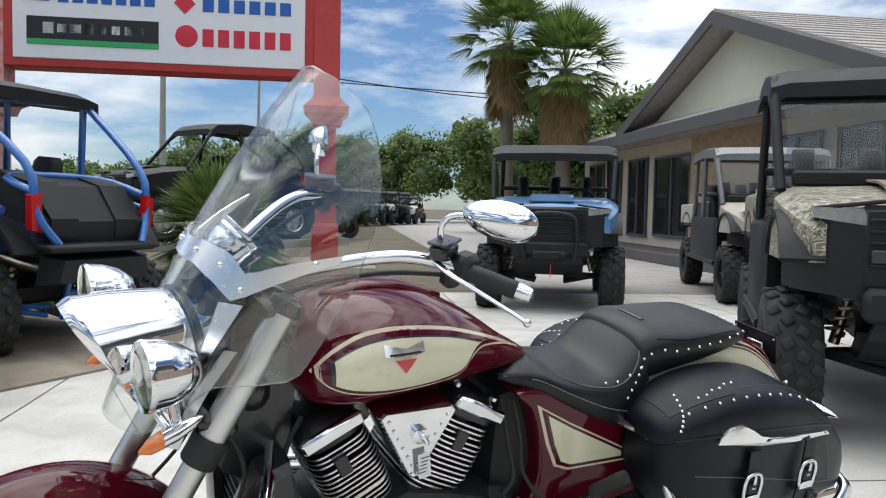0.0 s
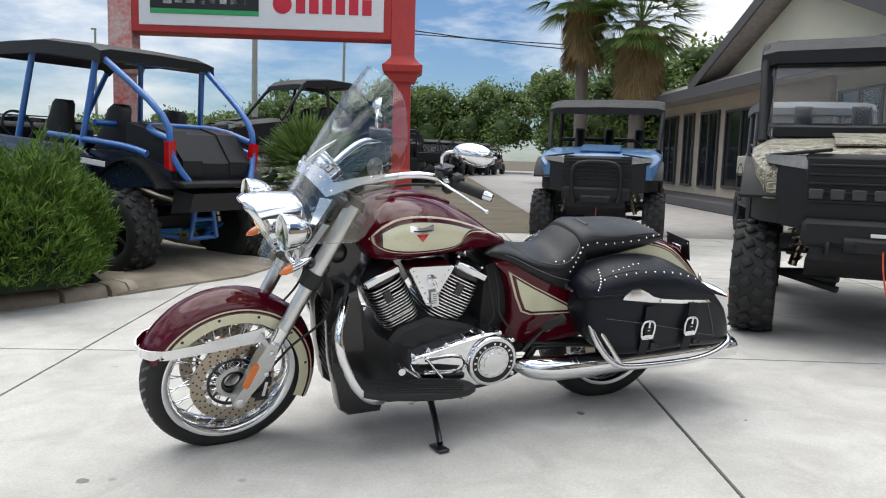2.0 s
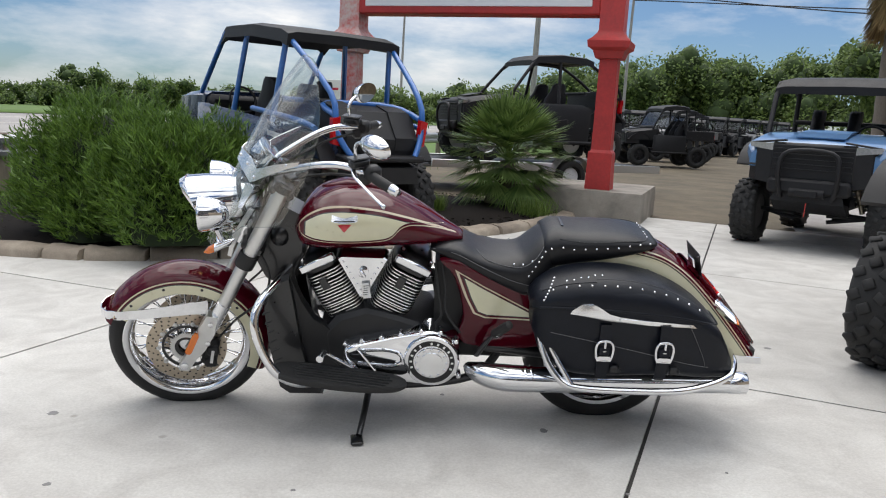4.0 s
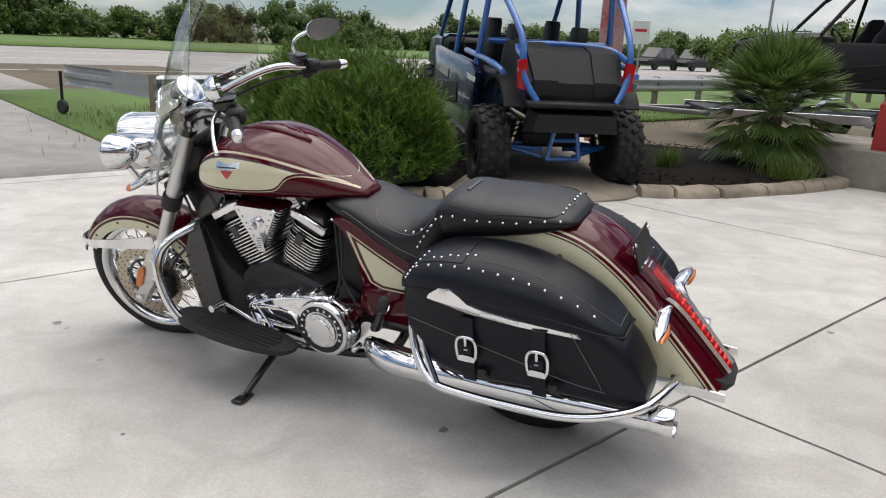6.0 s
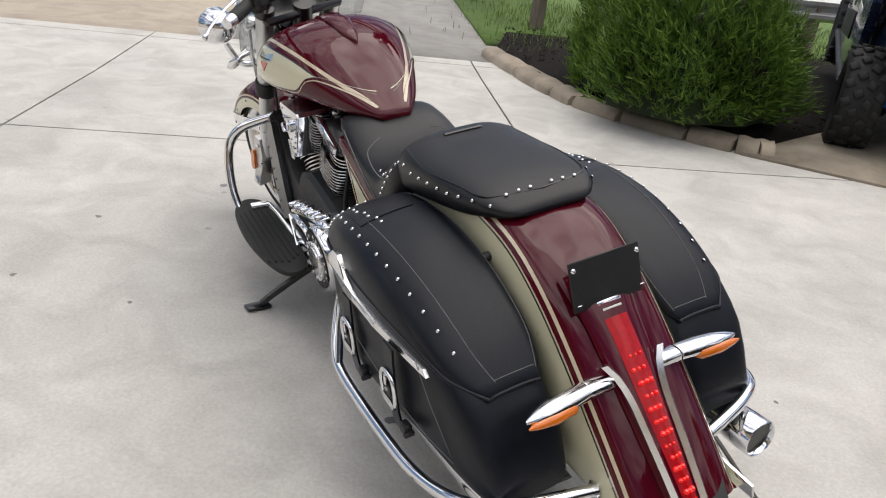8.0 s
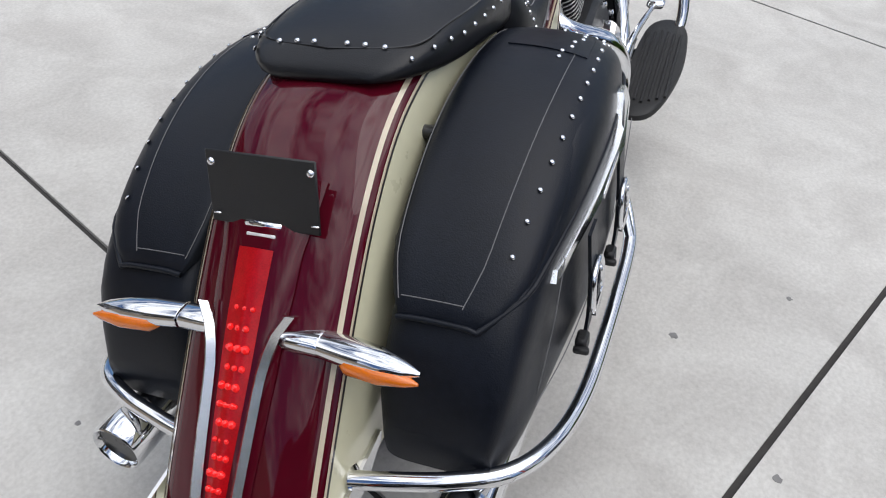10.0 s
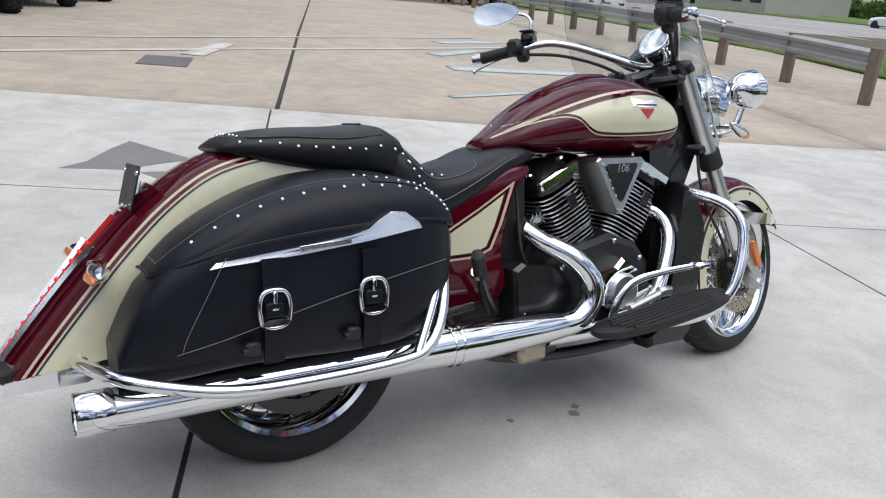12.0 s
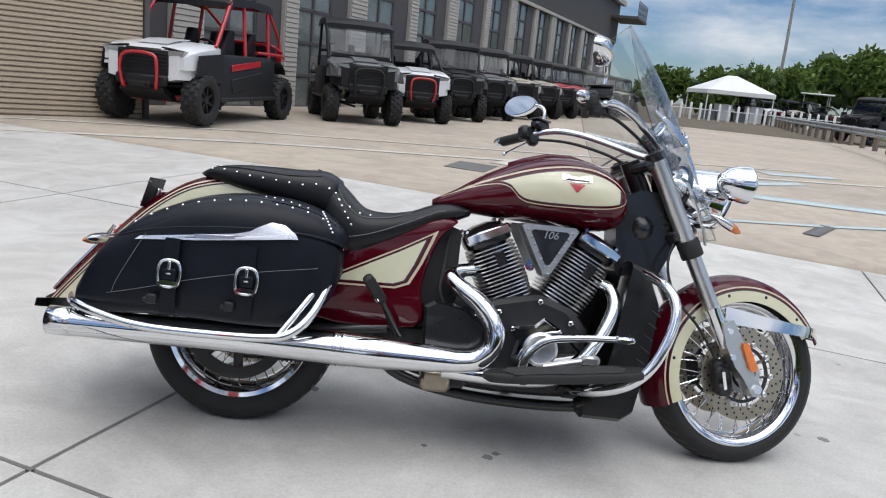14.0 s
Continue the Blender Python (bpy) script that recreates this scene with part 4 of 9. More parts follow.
def field(inset, x0, x1):
    top = lambda x: max(smooth_interp(x, UX, UZ) - inset, smooth_interp(x, LX, LZ) + inset * 0.6 + 0.0004)
    low = lambda x: smooth_interp(x, LX, LZ) + inset * 0.6
    return list(np.linspace(x0, x1, 44)), top, low


for s in (1, -1):
    for name, inset, x0, x1, m, off in (("outer_stripe", 0.0, -0.248, 0.350, STRIPE, 0.0010), ("maroon_gap", 0.006, -0.235, 0.338, MAROON, 0.0016), ("black_pinstripe", 0.0155, -0.21, 0.318, BLACKLINE, 0.0022), ("cream_flash", 0.0185, -0.20, 0.311, CREAM, 0.0028)):
        xs, top, low = field(inset, x0, x1)
        flash(name, xs, top, low, tank_y, off, m, tank, s)
    # badge: a plain winged bar over a red wedge
    bar, wedge = [], []
    for x in np.linspace(0.118, 0.212, 11):
        d = abs(x - 0.165) / 0.047
        z0 = 0.898 + 0.006 * d
        bar.append([(x, s * (tank_y(x, z) + 0.005), z) for z in (z0 - 0.009, z0 + 0.009 + 0.004 * d)])
    badge = part("badge", sheet(bar, 0.003 * s), BRIGHT, tank, "plain winged badge in chrome and red", 60)
    for k in range(5):
        z = 0.886 - 0.028 * k / 4
        h = 0.024 * (1 - k / 4) + 0.001
        wedge.append([(0.165 + f * h, s * (tank_y(0.165 + f * h, z) + 0.005), z) for f in (-1, 0, 1)])
    part("badge_wedge", sheet(wedge, 0.003 * s), EMBLEM_RED, badge)
    dark = [[(x, s * (tank_y(x, z) + 0.0062), z) for z in (0.8955, 0.8995)] for x in np.linspace(0.128, 0.202, 8)]
    part("badge_bar", sheet(dark, 0.001 * s), BLACKLINE, badge)
part("tank_console", loft([oval(x, 0, z, w, 0.012, 2.4, 20) for x, z, w in ((0.28, 0.957, 0.005), (0.25, 0.968, 0.032), (0.18, 0.984, 0.038), (0.10, 0.982, 0.036), (0.02, 0.958, 0.026), (-0.03, 0.937, 0.004))]), MAROON, tank, "", 70)

# ---- frame neck, lower fairings, radiator ----
part("frame_neck", join(prism([(0.345, 0.86), (0.42, 0.90), (0.52, 0.90), (0.565, 0.74), (0.50, 0.60), (0.42, 0.56), (0.36, 0.62), (0.35, 0.76)], -0.075, 0.075), ball((0.440, 0, 0.775), 0.062, 18, (1.0, 1.55, 1.1))), BLACK, bike, "black steering neck and shroud", 30)
for s in (1, -1):
    out = [(0.385, 0.66), (0.445, 0.635), (0.490, 0.53), (0.478, 0.36), (0.440, 0.165), (0.400, 0.135), (0.270, 0.138), (0.262, 0.170), (0.310, 0.20), (0.345, 0.36), (0.365, 0.52)]
    rings = []
    cx, cz = 0.40, 0.36
    for y, f in ((0.085, 0.96), (0.10, 1.0), (0.175, 1.0), (0.195, 0.94)):
        rings.append([(cx + (a - cx) * f, s * y, cz + (b - cz) * f) for a, b in out])
    part("lower_fairing", loft(rings), BLACK, bike, "black lower leg fairing", 30)
    for k in range(7):
        part("fairing_louvre", box((0.478 - 0.008 * k, s * 0.187, 0.50 - 0.04 * k), (0.035, 0.02, 0.008), 0.003, Euler((0, 0.5, 0)).to_matrix()), PLASTIC, bike)
wing = [(0.388, 0.655), (0.345, 0.545), (0.300, 0.470), (0.235, 0.428), (0.190, 0.405), (0.185, 0.310), (0.215, 0.245), (0.360, 0.205), (0.420, 0.300), (0.430, 0.500)]
part("fairing_wing", loft([[(0.31 + (a - 0.31) * f, y, 0.38 + (b - 0.38) * f) for a, b in wing] for y, f in ((0.120, 0.97), (0.130, 1.0), (0.166, 1.0), (0.172, 0.97))]), PLASTIC, bike, "matt black inner fairing panel", 30)
cooler = part("oil_cooler", box((0.43, 0, 0.40), (0.045, 0.20, 0.30), 0.006), PLASTIC, bike, "finned black oil cooler")
for k in range(11):
    part("cooler_fin", box((0.455, 0, 0.27 + 0.026 * k), (0.012, 0.19, 0.006), 0.001), PLASTIC, cooler)
part("frame_rail", join(*[tube([(0.42, s * 0.06, 0.62), (0.42, s * 0.09, 0.40), (0.38, s * 0.10, 0.20), (0.25, s * 0.11, 0.155), (-0.1, s * 0.11, 0.16), (-0.35, s * 0.12, 0.22), (-0.45, s * 0.12, 0.36)], 0.018, 10) for s in (1, -1)]), BLACK, bike, "", 70)

# ---- engine ----
case = [(0.27, 0.30), (0.28, 0.42), (0.22, 0.49), (0.10, 0.53), (-0.03, 0.50), (-0.16, 0.46), (-0.25, 0.40), (-0.27, 0.30), (-0.20, 0.22), (0.0, 0.19), (0.18, 0.20)]
engine = part("crankcase", loft([[(0.02 + (a - 0.02) * f, y, 0.34 + (b - 0.34) * f) for a, b in case] for y, f in ((-0.175, 0.86), (-0.16, 0.95), (-0.10, 1.0), (0.10, 1.0), (0.16, 0.95), (0.175, 0.86))]), PLASTIC, bike, "black V-twin crankcase", 30)


FINEDGE = mat("machined_edge", (0.78, 0.78, 0.78), 0.28, 0.9, 0.1, 60)


def cylinder(base, lean, name):
    ax = Matrix.Translation((base[0], 0, base[1])) @ Matrix.Rotation(lean, 4, "Y")
    body = part(name, moved(loft([oval(0, 0, z, 0.062, 0.105, 3, 24, "z") for z in (0.0, 0.235)]), ax), BLACK, bike, "black engine cylinder with bright machined fin edges")
    for k in range(16):
        z = 0.022 + 0.0128 * k
        w, d = 0.078 + 0.006 * math.sin(k * 0.2), 0.142 + (0.010 if 4 < k < 13 else 0.0)
        part("fin", moved(loft([oval(0, 0, z - 0.002, w, d, 4.5, 32, "z"), oval(0, 0, z + 0.002, w, d, 4.5, 32, "z")]), ax), BLACK, body)
        part("fin_edge", moved(loft([oval(0, 0, z - 0.0026, w + 0.0016, d + 0.0016, 4.5, 32, "z"), oval(0, 0, z + 0.0019, w + 0.0016, d + 0.0016, 4.5, 32, "z")], caps=False), ax), FINEDGE, body)
    head = [moved(loft([oval(0, 0, z, w, d, 4, 28, "z") for z, w, d in ((0.228, 0.078, 0.145), (0.245, 0.080, 0.150), (0.268, 0.076, 0.146), (0.288, 0.058, 0.12), (0.296, 0.03, 0.08))]), ax)]
    part("rocker_cover", join(*head), BLACK, body)
    for s in (1, -1):
        part("rocker_trim", moved(box((0, s * 0.148, 0.262), (0.150, 0.022, 0.034), 0.006), ax), CHROME, body, "chrome rocker trim")
        part("fin_gap", moved(box((0.012, s * 0.148, 0.175), (0.032, 0.018, 0.05), 0.003), ax), BLACK, body)
        for q in (-0.06, 0.06):
            part("head_bolt", moved(lathe([(0.010, 0.0), (0.010, 0.008), (0.006, 0.012)], 6, Matrix.Translation((q, s * 0.10, 0.285))), ax), CHROME, body)
    return body


front_cylinder = cylinder((0.165, 0.462), radians(27), "front_cylinder")
rear_cylinder = cylinder((0.028, 0.462), radians(-26), "rear_cylinder")
TRI = [(0.010, 0.738), (0.022, 0.748), (0.186, 0.748), (0.198, 0.738), (0.192, 0.725), (0.116, 0.586), (0.104, 0.580), (0.092, 0.586), (0.016, 0.725)]


def scaled(outline, f):
    cx, cz = 0.104, 0.695
    return [(cx + (a - cx) * f, cz + (b - cz) * f) for a, b in outline]


left_cover = part("air_cover", loft([[(a, y, b) for a, b in scaled(TRI, f)] for y, f in ((0.10, 1.0), (0.196, 1.0), (0.202, 0.96))]), CHROME, bike, "chrome triangular air cleaner cover with rivets", 25)
right_cover = part("air_cover", loft([[(a, -y, b) for a, b in scaled(TRI, f)] for y, f in ((0.10, 1.0), (0.196, 1.0), (0.202, 0.96))]), SATIN, bike, "triangular air cleaner cover with black centre", 25)
part("cover_inlay", prism(scaled(TRI, 0.66), -0.2035, -0.2065), BLACK, right_cover)
for s, host in ((1, left_cover), (-1, right_cover)):
    for e0, e1, n in (((0.022, 0.728), (0.100, 0.592), 7), ((0.186, 0.728), (0.108, 0.592), 7)):
        for k in range(n):
            f = k / (n - 1)
            x, z = e0[0] + (e1[0] - e0[0]) * f, e0[1] + (e1[1] - e0[1]) * f
            inward = 0.010 if e0[0] < 0.1 else -0.010
            part("rivet", ball((x + inward, s * 0.2045, z), 0.0045, 8, (1, 0.6, 1)), CHROME, host)
part("key_switch", join(lathe([(0.020, 0.0), (0.020, 0.012), (0.012, 0.016)], 24, Matrix.Translation((0.100, 0.200, 0.690)) @ YAXIS), box((0.100, 0.222, 0.690), (0.012, 0.02, 0.03), 0.003, Matrix.Rotation(0.6, 3, "Y"))), CHROME, left_cover)
tag = part("price_tag", box((0.088, 0.216, 0.618), (0.030, 0.0015, 0.062), 0.0005, Matrix.Rotation(0.15, 3, "Y")), WHITE, bike, "small white paper key tag")
for k in range(5):
    part("tag_print", box((0.088 + 0.001 * k, 0.2172, 0.638 - 0.009 * k), (0.020 - 0.002 * (k % 3), 0.0006, 0.0025), 0.0002, Matrix.Rotation(0.15, 3, "Y")), BLACKLINE, tag)
font = bpy.data.curves.new("numerals", "FONT")
font.body, font.size, font.align_x, font.extrude, font.shear = "106", 0.034, "CENTER", 0.0008, 0.25
numerals = new("displacement_number", font)
numerals.parent = right_cover
numerals.matrix_local = Matrix.Translation((0.104, -0.2075, 0.705)) @ Matrix.Rotation(radians(90), 4, "X")
font.materials.append(SATIN)

prim = [(0.182, 0.350), (0.172, 0.312), (0.120, 0.272), (-0.05, 0.238), (-0.165, 0.232), (-0.245, 0.262), (-0.282, 0.340), (-0.255, 0.415), (-0.175, 0.462), (-0.06, 0.448), (0.10, 0.408), (0.165, 0.385)]
primary = part("primary_cover", loft([[(-0.05 + (a + 0.05) * f, y, 0.345 + (b - 0.345) * f) for a, b in [(p.x, p.y) for p in spline([(q[0], q[1], 0) for q in prim], 4, True)]] for y, f in ((0.12, 1.02), (0.215, 1.0), (0.232, 0.97), (0.240, 0.90))]), CHROME, bike, "polished chrome primary cover", 40)
cc = Matrix.Translation((-0.168, 0.0, 0.346)) @ YAXIS
part("clutch_dome", lathe([(0.108, 0.225), (0.108, 0.252), (0.102, 0.260), (0.088, 0.262)], 48, cc), CHROME, primary)
part("lettered_ring", lathe([(0.070, 0.2610), (0.090, 0.2625), (0.090, 0.2640), (0.070, 0.2635)], 48, cc, True), RUBBER, primary, "black ring with pale bars in place of lettering")
for k in range(12):
    a = radians(200 - 18.5 * k) if k < 7 else radians(200 - 18.5 * k - 14)
    part("ring_bar", box((-0.168 + 0.080 * math.cos(a), 0.2645, 0.346 + 0.080 * math.sin(a)), (0.008, 0.002, 0.010), 0.0006, Matrix.Rotation(-a + 1.57, 3, "Y")), WHITE, primary)
part("clutch_centre", lathe([(0.066, 0.258), (0.064, 0.270), (0.058, 0.272), (0.046, 0.270), (0.044, 0.274), (0.001, 0.276)], 40, cc), BRIGHT, primary)
for k in range(12):
    a = 2 * math.pi * k / 12
    part("clutch_notch", ball((-0.168 + 0.058 * math.cos(a), 0.272, 0.346 + 0.058 * math.sin(a)), 0.006, 8, (1, 0.5, 1)), CHROME, primary)
part("cover_recess", prism([(0.150, 0.345), (0.10, 0.335), (-0.02, 0.322), (-0.03, 0.336), (0.06, 0.352), (0.14, 0.358)], 0.239, 0.2425), BLACK, primary)
part("cover_rib", tube([(0.12, 0.243, 0.374), (0.02, 0.243, 0.382), (-0.04, 0.243, 0.368), (-0.05, 0.243, 0.33), (0.0, 0.243, 0.312), (0.12, 0.243, 0.318)], 0.007, 8), CHROME, primary)
for k, (x, z) in enumerate(((0.170, 0.395), (0.105, 0.412), (0.03, 0.428), (-0.045, 0.445), (-0.125, 0.462), (-0.20, 0.458), (-0.262, 0.42), (-0.275, 0.27), (-0.05, 0.24), (0.11, 0.268))):
    part("cover_bolt", lathe([(0.010, 0.19), (0.010, 0.232), (0.007, 0.236)], 8, Matrix.Translation((x, 0, z)) @ YAXIS), CHROME, primary)
star = [(0.245, 0.352), (0.170, 0.420), (0.115, 0.452), (0.085, 0.425), (0.02, 0.415), (0.035, 0.375), (0.02, 0.315), (0.075, 0.285), (0.14, 0.262), (0.19, 0.30)]
cam_cover = part("cam_cover", loft([[(0.12 + (a - 0.12) * f, -y, 0.355 + (b - 0.355) * f) for a, b in star] for y, f in ((0.12, 1.0), (0.205, 1.0), (0.218, 0.9))]), CHROME, bike, "chrome star-shaped cam cover", 25)
part("cam_cap", lathe([(0.055, 0.0), (0.055, 0.014), (0.046, 0.020), (0.040, 0.018), (0.001, 0.020)], 36, Matrix.Translation((0.11, -0.212, 0.352)) @ Matrix.Rotation(radians(90), 4, "X")), SATIN, cam_cover)
part("transmission_cover", loft([[(-0.15 + (a + 0.15) * f, -y, 0.385 + (b - 0.385) * f) for a, b in ((-0.265, 0.325), (-0.27, 0.45), (-0.24, 0.468), (-0.14, 0.452), (-0.07, 0.40), (-0.05, 0.33), (-0.09, 0.312))] for y, f in ((0.10, 1.0), (0.182, 1.0), (0.195, 0.92))]), BLACK, bike, "black transmission side cover", 25)
for x, z in ((-0.10, 0.44), (-0.03, 0.455), (-0.23, 0.33), (0.10, 0.50), (0.02, 0.405), (0.205, 0.44), (0.185, 0.335)):
    part("case_bolt", lathe([(0.009, 0.0), (0.009, 0.010), (0.005, 0.013)], 6, Matrix.Translation((x, -0.180, z)) @ Matrix.Rotation(radians(90), 4, "X")), CHROME, engine)
for pts, r in (([(-0.20, 0.12, 0.70), (-0.215, 0.15, 0.60), (-0.22, 0.17, 0.52), (-0.275, 0.19, 0.44)], 0.005), ([(-0.17, 0.11, 0.70), (-0.19, 0.14, 0.58), (-0.20, 0.16, 0.50), (-0.17, 0.15, 0.45)], 0.006), ([(-0.21, -0.11, 0.68), (-0.22, -0.14, 0.57), (-0.225, -0.16, 0.50), (-0.20, -0.16, 0.45)], 0.005), ([(0.34, 0.10, 0.72), (0.38, 0.12, 0.64), (0.37, 0.13, 0.52)], 0.006), ([(-0.12, -0.10, 0.60), (-0.16, -0.13, 0.55), (-0.18, -0.12, 0.47)], 0.012)):
    part("engine_hose", tube(pts, r, 8), RUBBER, engine)
part("sump_rail", join(box((0.02, -0.13, 0.215), (0.56, 0.03, 0.03), 0.008), box((-0.16, -0.17, 0.222), (0.09, 0.06, 0.05), 0.01), *[lathe([(0.009, 0), (0.009, 0.01)], 8, Matrix.Translation((x, -0.145, 0.215)) @ Matrix.Rotation(radians(90), 4, "X")) for x in (-0.2, -0.1, 0.0, 0.1, 0.2)]), BLACK, engine)

part("battery_box", loft([[(x, -0.10, z0), (x, 0.10, z0), (x, 0.10, z1), (x, -0.10, z1)] for x, z0, z1 in ((-0.17, 0.40, 0.70), (-0.24, 0.36, 0.72), (-0.42, 0.34, 0.66), (-0.52, 0.36, 0.55))]), RUBBER, bike, "black battery box under the seat", 30)
part("frame_cover", box((-0.40, 0.0, 0.335), (0.36, 0.22, 0.09), 0.02), RUBBER, bike)

# ---- exhaust ----
for s, pts, radii in ((-1, [(-0.11, 0.245, 0.292), (-0.22, 0.255, 0.294), (-0.42, 0.266, 0.298), (-0.60, 0.272, 0.302), (-0.95, 0.278, 0.304), (-1.362, 0.284, 0.304)], [0.032, 0.040, 0.050, 0.050, 0.045, 0.041]), (1, [(-0.305, 0.175, 0.285), (-0.36, 0.215, 0.282), (-0.45, 0.245, 0.280), (-0.62, 0.258, 0.284), (-0.95, 0.270, 0.297), (-1.362, 0.276, 0.308)], [0.018, 0.044, 0.053, 0.051, 0.046, 0.041])):
    P = [(x, s * y, z) for x, y, z in pts]
    muf = part("muffler", tube(P, radii, 28), CHROME, bike, "long chrome muffler, slash-cut open tip", 80)
    d = Vector(P[-1]) - Vector(P[-2])
    part("muffler_tip", lathe([(0.0415, -0.05), (0.044, -0.045), (0.044, 0.020), (0.041, 0.022), (0.037, 0.018), (0.036, -0.03)], 32, along(P[-1], d)), CHROME, muf, "", 60)
    part("muffler_bore", lathe([(0.036, 0.012), (0.001, 0.008)], 24, along(P[-1], d)), BLACK, muf)
    for f in (0.25, 0.32):
        part("muffler_band", lathe([(0.0525, -0.006), (0.0535, 0.0), (0.0525, 0.006)], 28, along(Vector(P[2]).lerp(Vector(P[3]), f * 2), d)), CHROME, muf)
part("rear_header", tube([(-0.10, -0.10, 0.58), (-0.19, -0.13, 0.56), (-0.17, -0.17, 0.525), (-0.095, -0.225, 0.475), (-0.048, -0.252, 0.41), (-0.052, -0.256, 0.345), (-0.10, -0.252, 0.302), (-0.17, -0.250, 0.293)], [0.020, 0.024, 0.028, 0.031, 0.032, 0.032, 0.034, 0.036], 18), CHROME, bike, "chrome exhaust header pipe", 80)
part("front_header", tube([(0.28, -0.10, 0.58), (0.335, -0.13, 0.56), (0.345, -0.17, 0.50), (0.30, -0.20, 0.40), (0.235, -0.215, 0.31), (0.15, -0.215, 0.262), (0.0, -0.215, 0.250), (-0.2, -0.235, 0.262)], [0.018, 0.021, 0.022, 0.022, 0.024, 0.026, 0.028, 0.028], 16), CHROME, bike, "chrome exhaust header pipe", 80)
part("exhaust_box", box((-0.21, -0.16, 0.215), (0.10, 0.10, 0.07), 0.015), STEEL, bike)

# ---- belt, swingarm ----
part("drive_belt", join(*[tube([(-0.30, -0.085, z0), (-0.845, -0.085, z1)], 0.008, 8, 1) for z0, z1 in ((0.36, 0.385), (0.23, 0.215))]), RUBBER, bike)
part("belt_teeth", join(*[box((-0.32 - 0.0145 * k, -0.085, 0.2235 - 0.0004 * k), (0.006, 0.022, 0.010), 0.001) for k in range(28)]), RUBBER, bike)
pulley = part("rear_pulley", lathe([(0.128, -0.012), (0.166, -0.012), (0.166, 0.012), (0.128, 0.012)], 48, Matrix.Translation((RW[0], -0.100, RW[2])) @ YAXIS, True), BLACK, rear_wheel, "black toothed rear drive pulley")
part("pulley_hub", lathe([(0.02, -0.016), (0.062, -0.014), (0.066, 0.0), (0.062, 0.014), (0.02, 0.016)], 32, Matrix.Translation((RW[0], -0.100, RW[2])) @ YAXIS), BLACK, pulley)
for k in range(7):
    a = 2 * math.pi * k / 7 + 0.3
    part("pulley_arm", box((RW[0] + 0.096 * math.cos(a), -0.100, RW[2] + 0.096 * math.sin(a)), (0.084, 0.016, 0.030), 0.004, Matrix.Rotation(-a, 3, "Y")), BLACK, pulley)
both("swingarm", join(tube([(-0.38, 0.13, 0.36), (-0.60, 0.125, 0.335), (-0.86, 0.125, 0.305)], 0.032, 12, 6, False, 0.7), box((-0.86, 0.125, 0.30), (0.10, 0.04, 0.07), 0.012)), BLACK, bike, "", 60)
part("belt_guard", prism([(-0.45, 0.30), (-0.50, 0.37), (-0.70, 0.335), (-0.74, 0.25), (-0.62, 0.235)], -0.118, -0.104), PLASTIC, bike)

# ---- side panels ----
side_out = [(-0.188, 0.728), (-0.225, 0.690), (-0.262, 0.61), (-0.285, 0.50), (-0.292, 0.372), (-0.62, 0.372), (-0.66, 0.50), (-0.60, 0.565), (-0.40, 0.655), (-0.26, 0.728)]


for s in (1, -1):
    rings = [[(-0.42 + (a + 0.42) * f, s * y, 0.53 + (b - 0.53) * f) for a, b in [(p.x, p.y) for p in spline([(q[0], q[1], 0) for q in side_out], 4, True)]] for y, f in ((0.06, 1.0), (0.138, 1.0), (0.152, 0.975), (0.157, 0.93))]
    panel_ob = part("side_panel", loft(rings), MAROON, bike, "maroon side panel with cream triangle", 40)
    for name, g, m, off in (("outer_stripe", 1.0, STRIPE, 0.0015), ("maroon_gap", 0.90, MAROON, 0.0022), ("black_pinstripe", 0.80, BLACKLINE, 0.0029), ("cream_triangle", 0.75, CREAM, 0.0036)):
        tri = [(-0.248, 0.692), (-0.36, 0.628), (-0.48, 0.566), (-0.596, 0.506), (-0.600, 0.486), (-0.37, 0.492), (-0.325, 0.510), (-0.29, 0.58)]
        cx, cz = -0.40, 0.555
        pts = [(cx + (a - cx) * g, cz + (b - cz) * g) for a, b in tri]
        part(name, prism(pts, s * 0.155, s * (0.1575 + off)), m, panel_ob)

# ---- seat ----


def seat_piece(name, rows, label, p=3.0):
    xs = [r[0] for r in rows]
    fine = list(np.linspace(xs[0], xs[-1], 26))
    asc = xs[0] < xs[-1]
    order = rows if asc else list(reversed(rows))
    ax = [r[0] for r in order]
    cols = [[r[k] for r in order] for k in (1, 2, 3)]

    def ring(x, n=36, grow=0.0):
        t, b, w = (smooth_interp(x, ax, c) for c in cols)
        return oval(x, 0, (t + b) / 2, w + grow, (t - b) / 2 + grow, p, n)
    return part(name, loft([ring(x) for x in fine]), VINYL, bike, label, 70), ring


RIDER = [(-0.150, 0.774, 0.748, 0.120), (-0.20, 0.786, 0.724, 0.142), (-0.27, 0.776, 0.690, 0.152), (-0.34, 0.748, 0.655, 0.160), (-0.42, 0.733, 0.612, 0.168), (-0.50, 0.742, 0.570, 0.172), (-0.555, 0.790, 0.548, 0.172), (-0.60, 0.826, 0.58, 0.160), (-0.635, 0.832, 0.65, 0.13)]
PILLION = [(-0.585, 0.824, 0.68, 0.146), (-0.63, 0.846, 0.69, 0.156), (-0.72, 0.843, 0.712, 0.160), (-0.82, 0.842, 0.730, 0.158), (-0.92, 0.836, 0.752, 0.150), (-0.985, 0.824, 0.772, 0.132), (-1.016, 0.810, 0.780, 0.106), (-1.032, 0.800, 0.787, 0.080)]
seat, rider_ring = seat_piece("rider_seat", RIDER, "black stitched rider saddle")
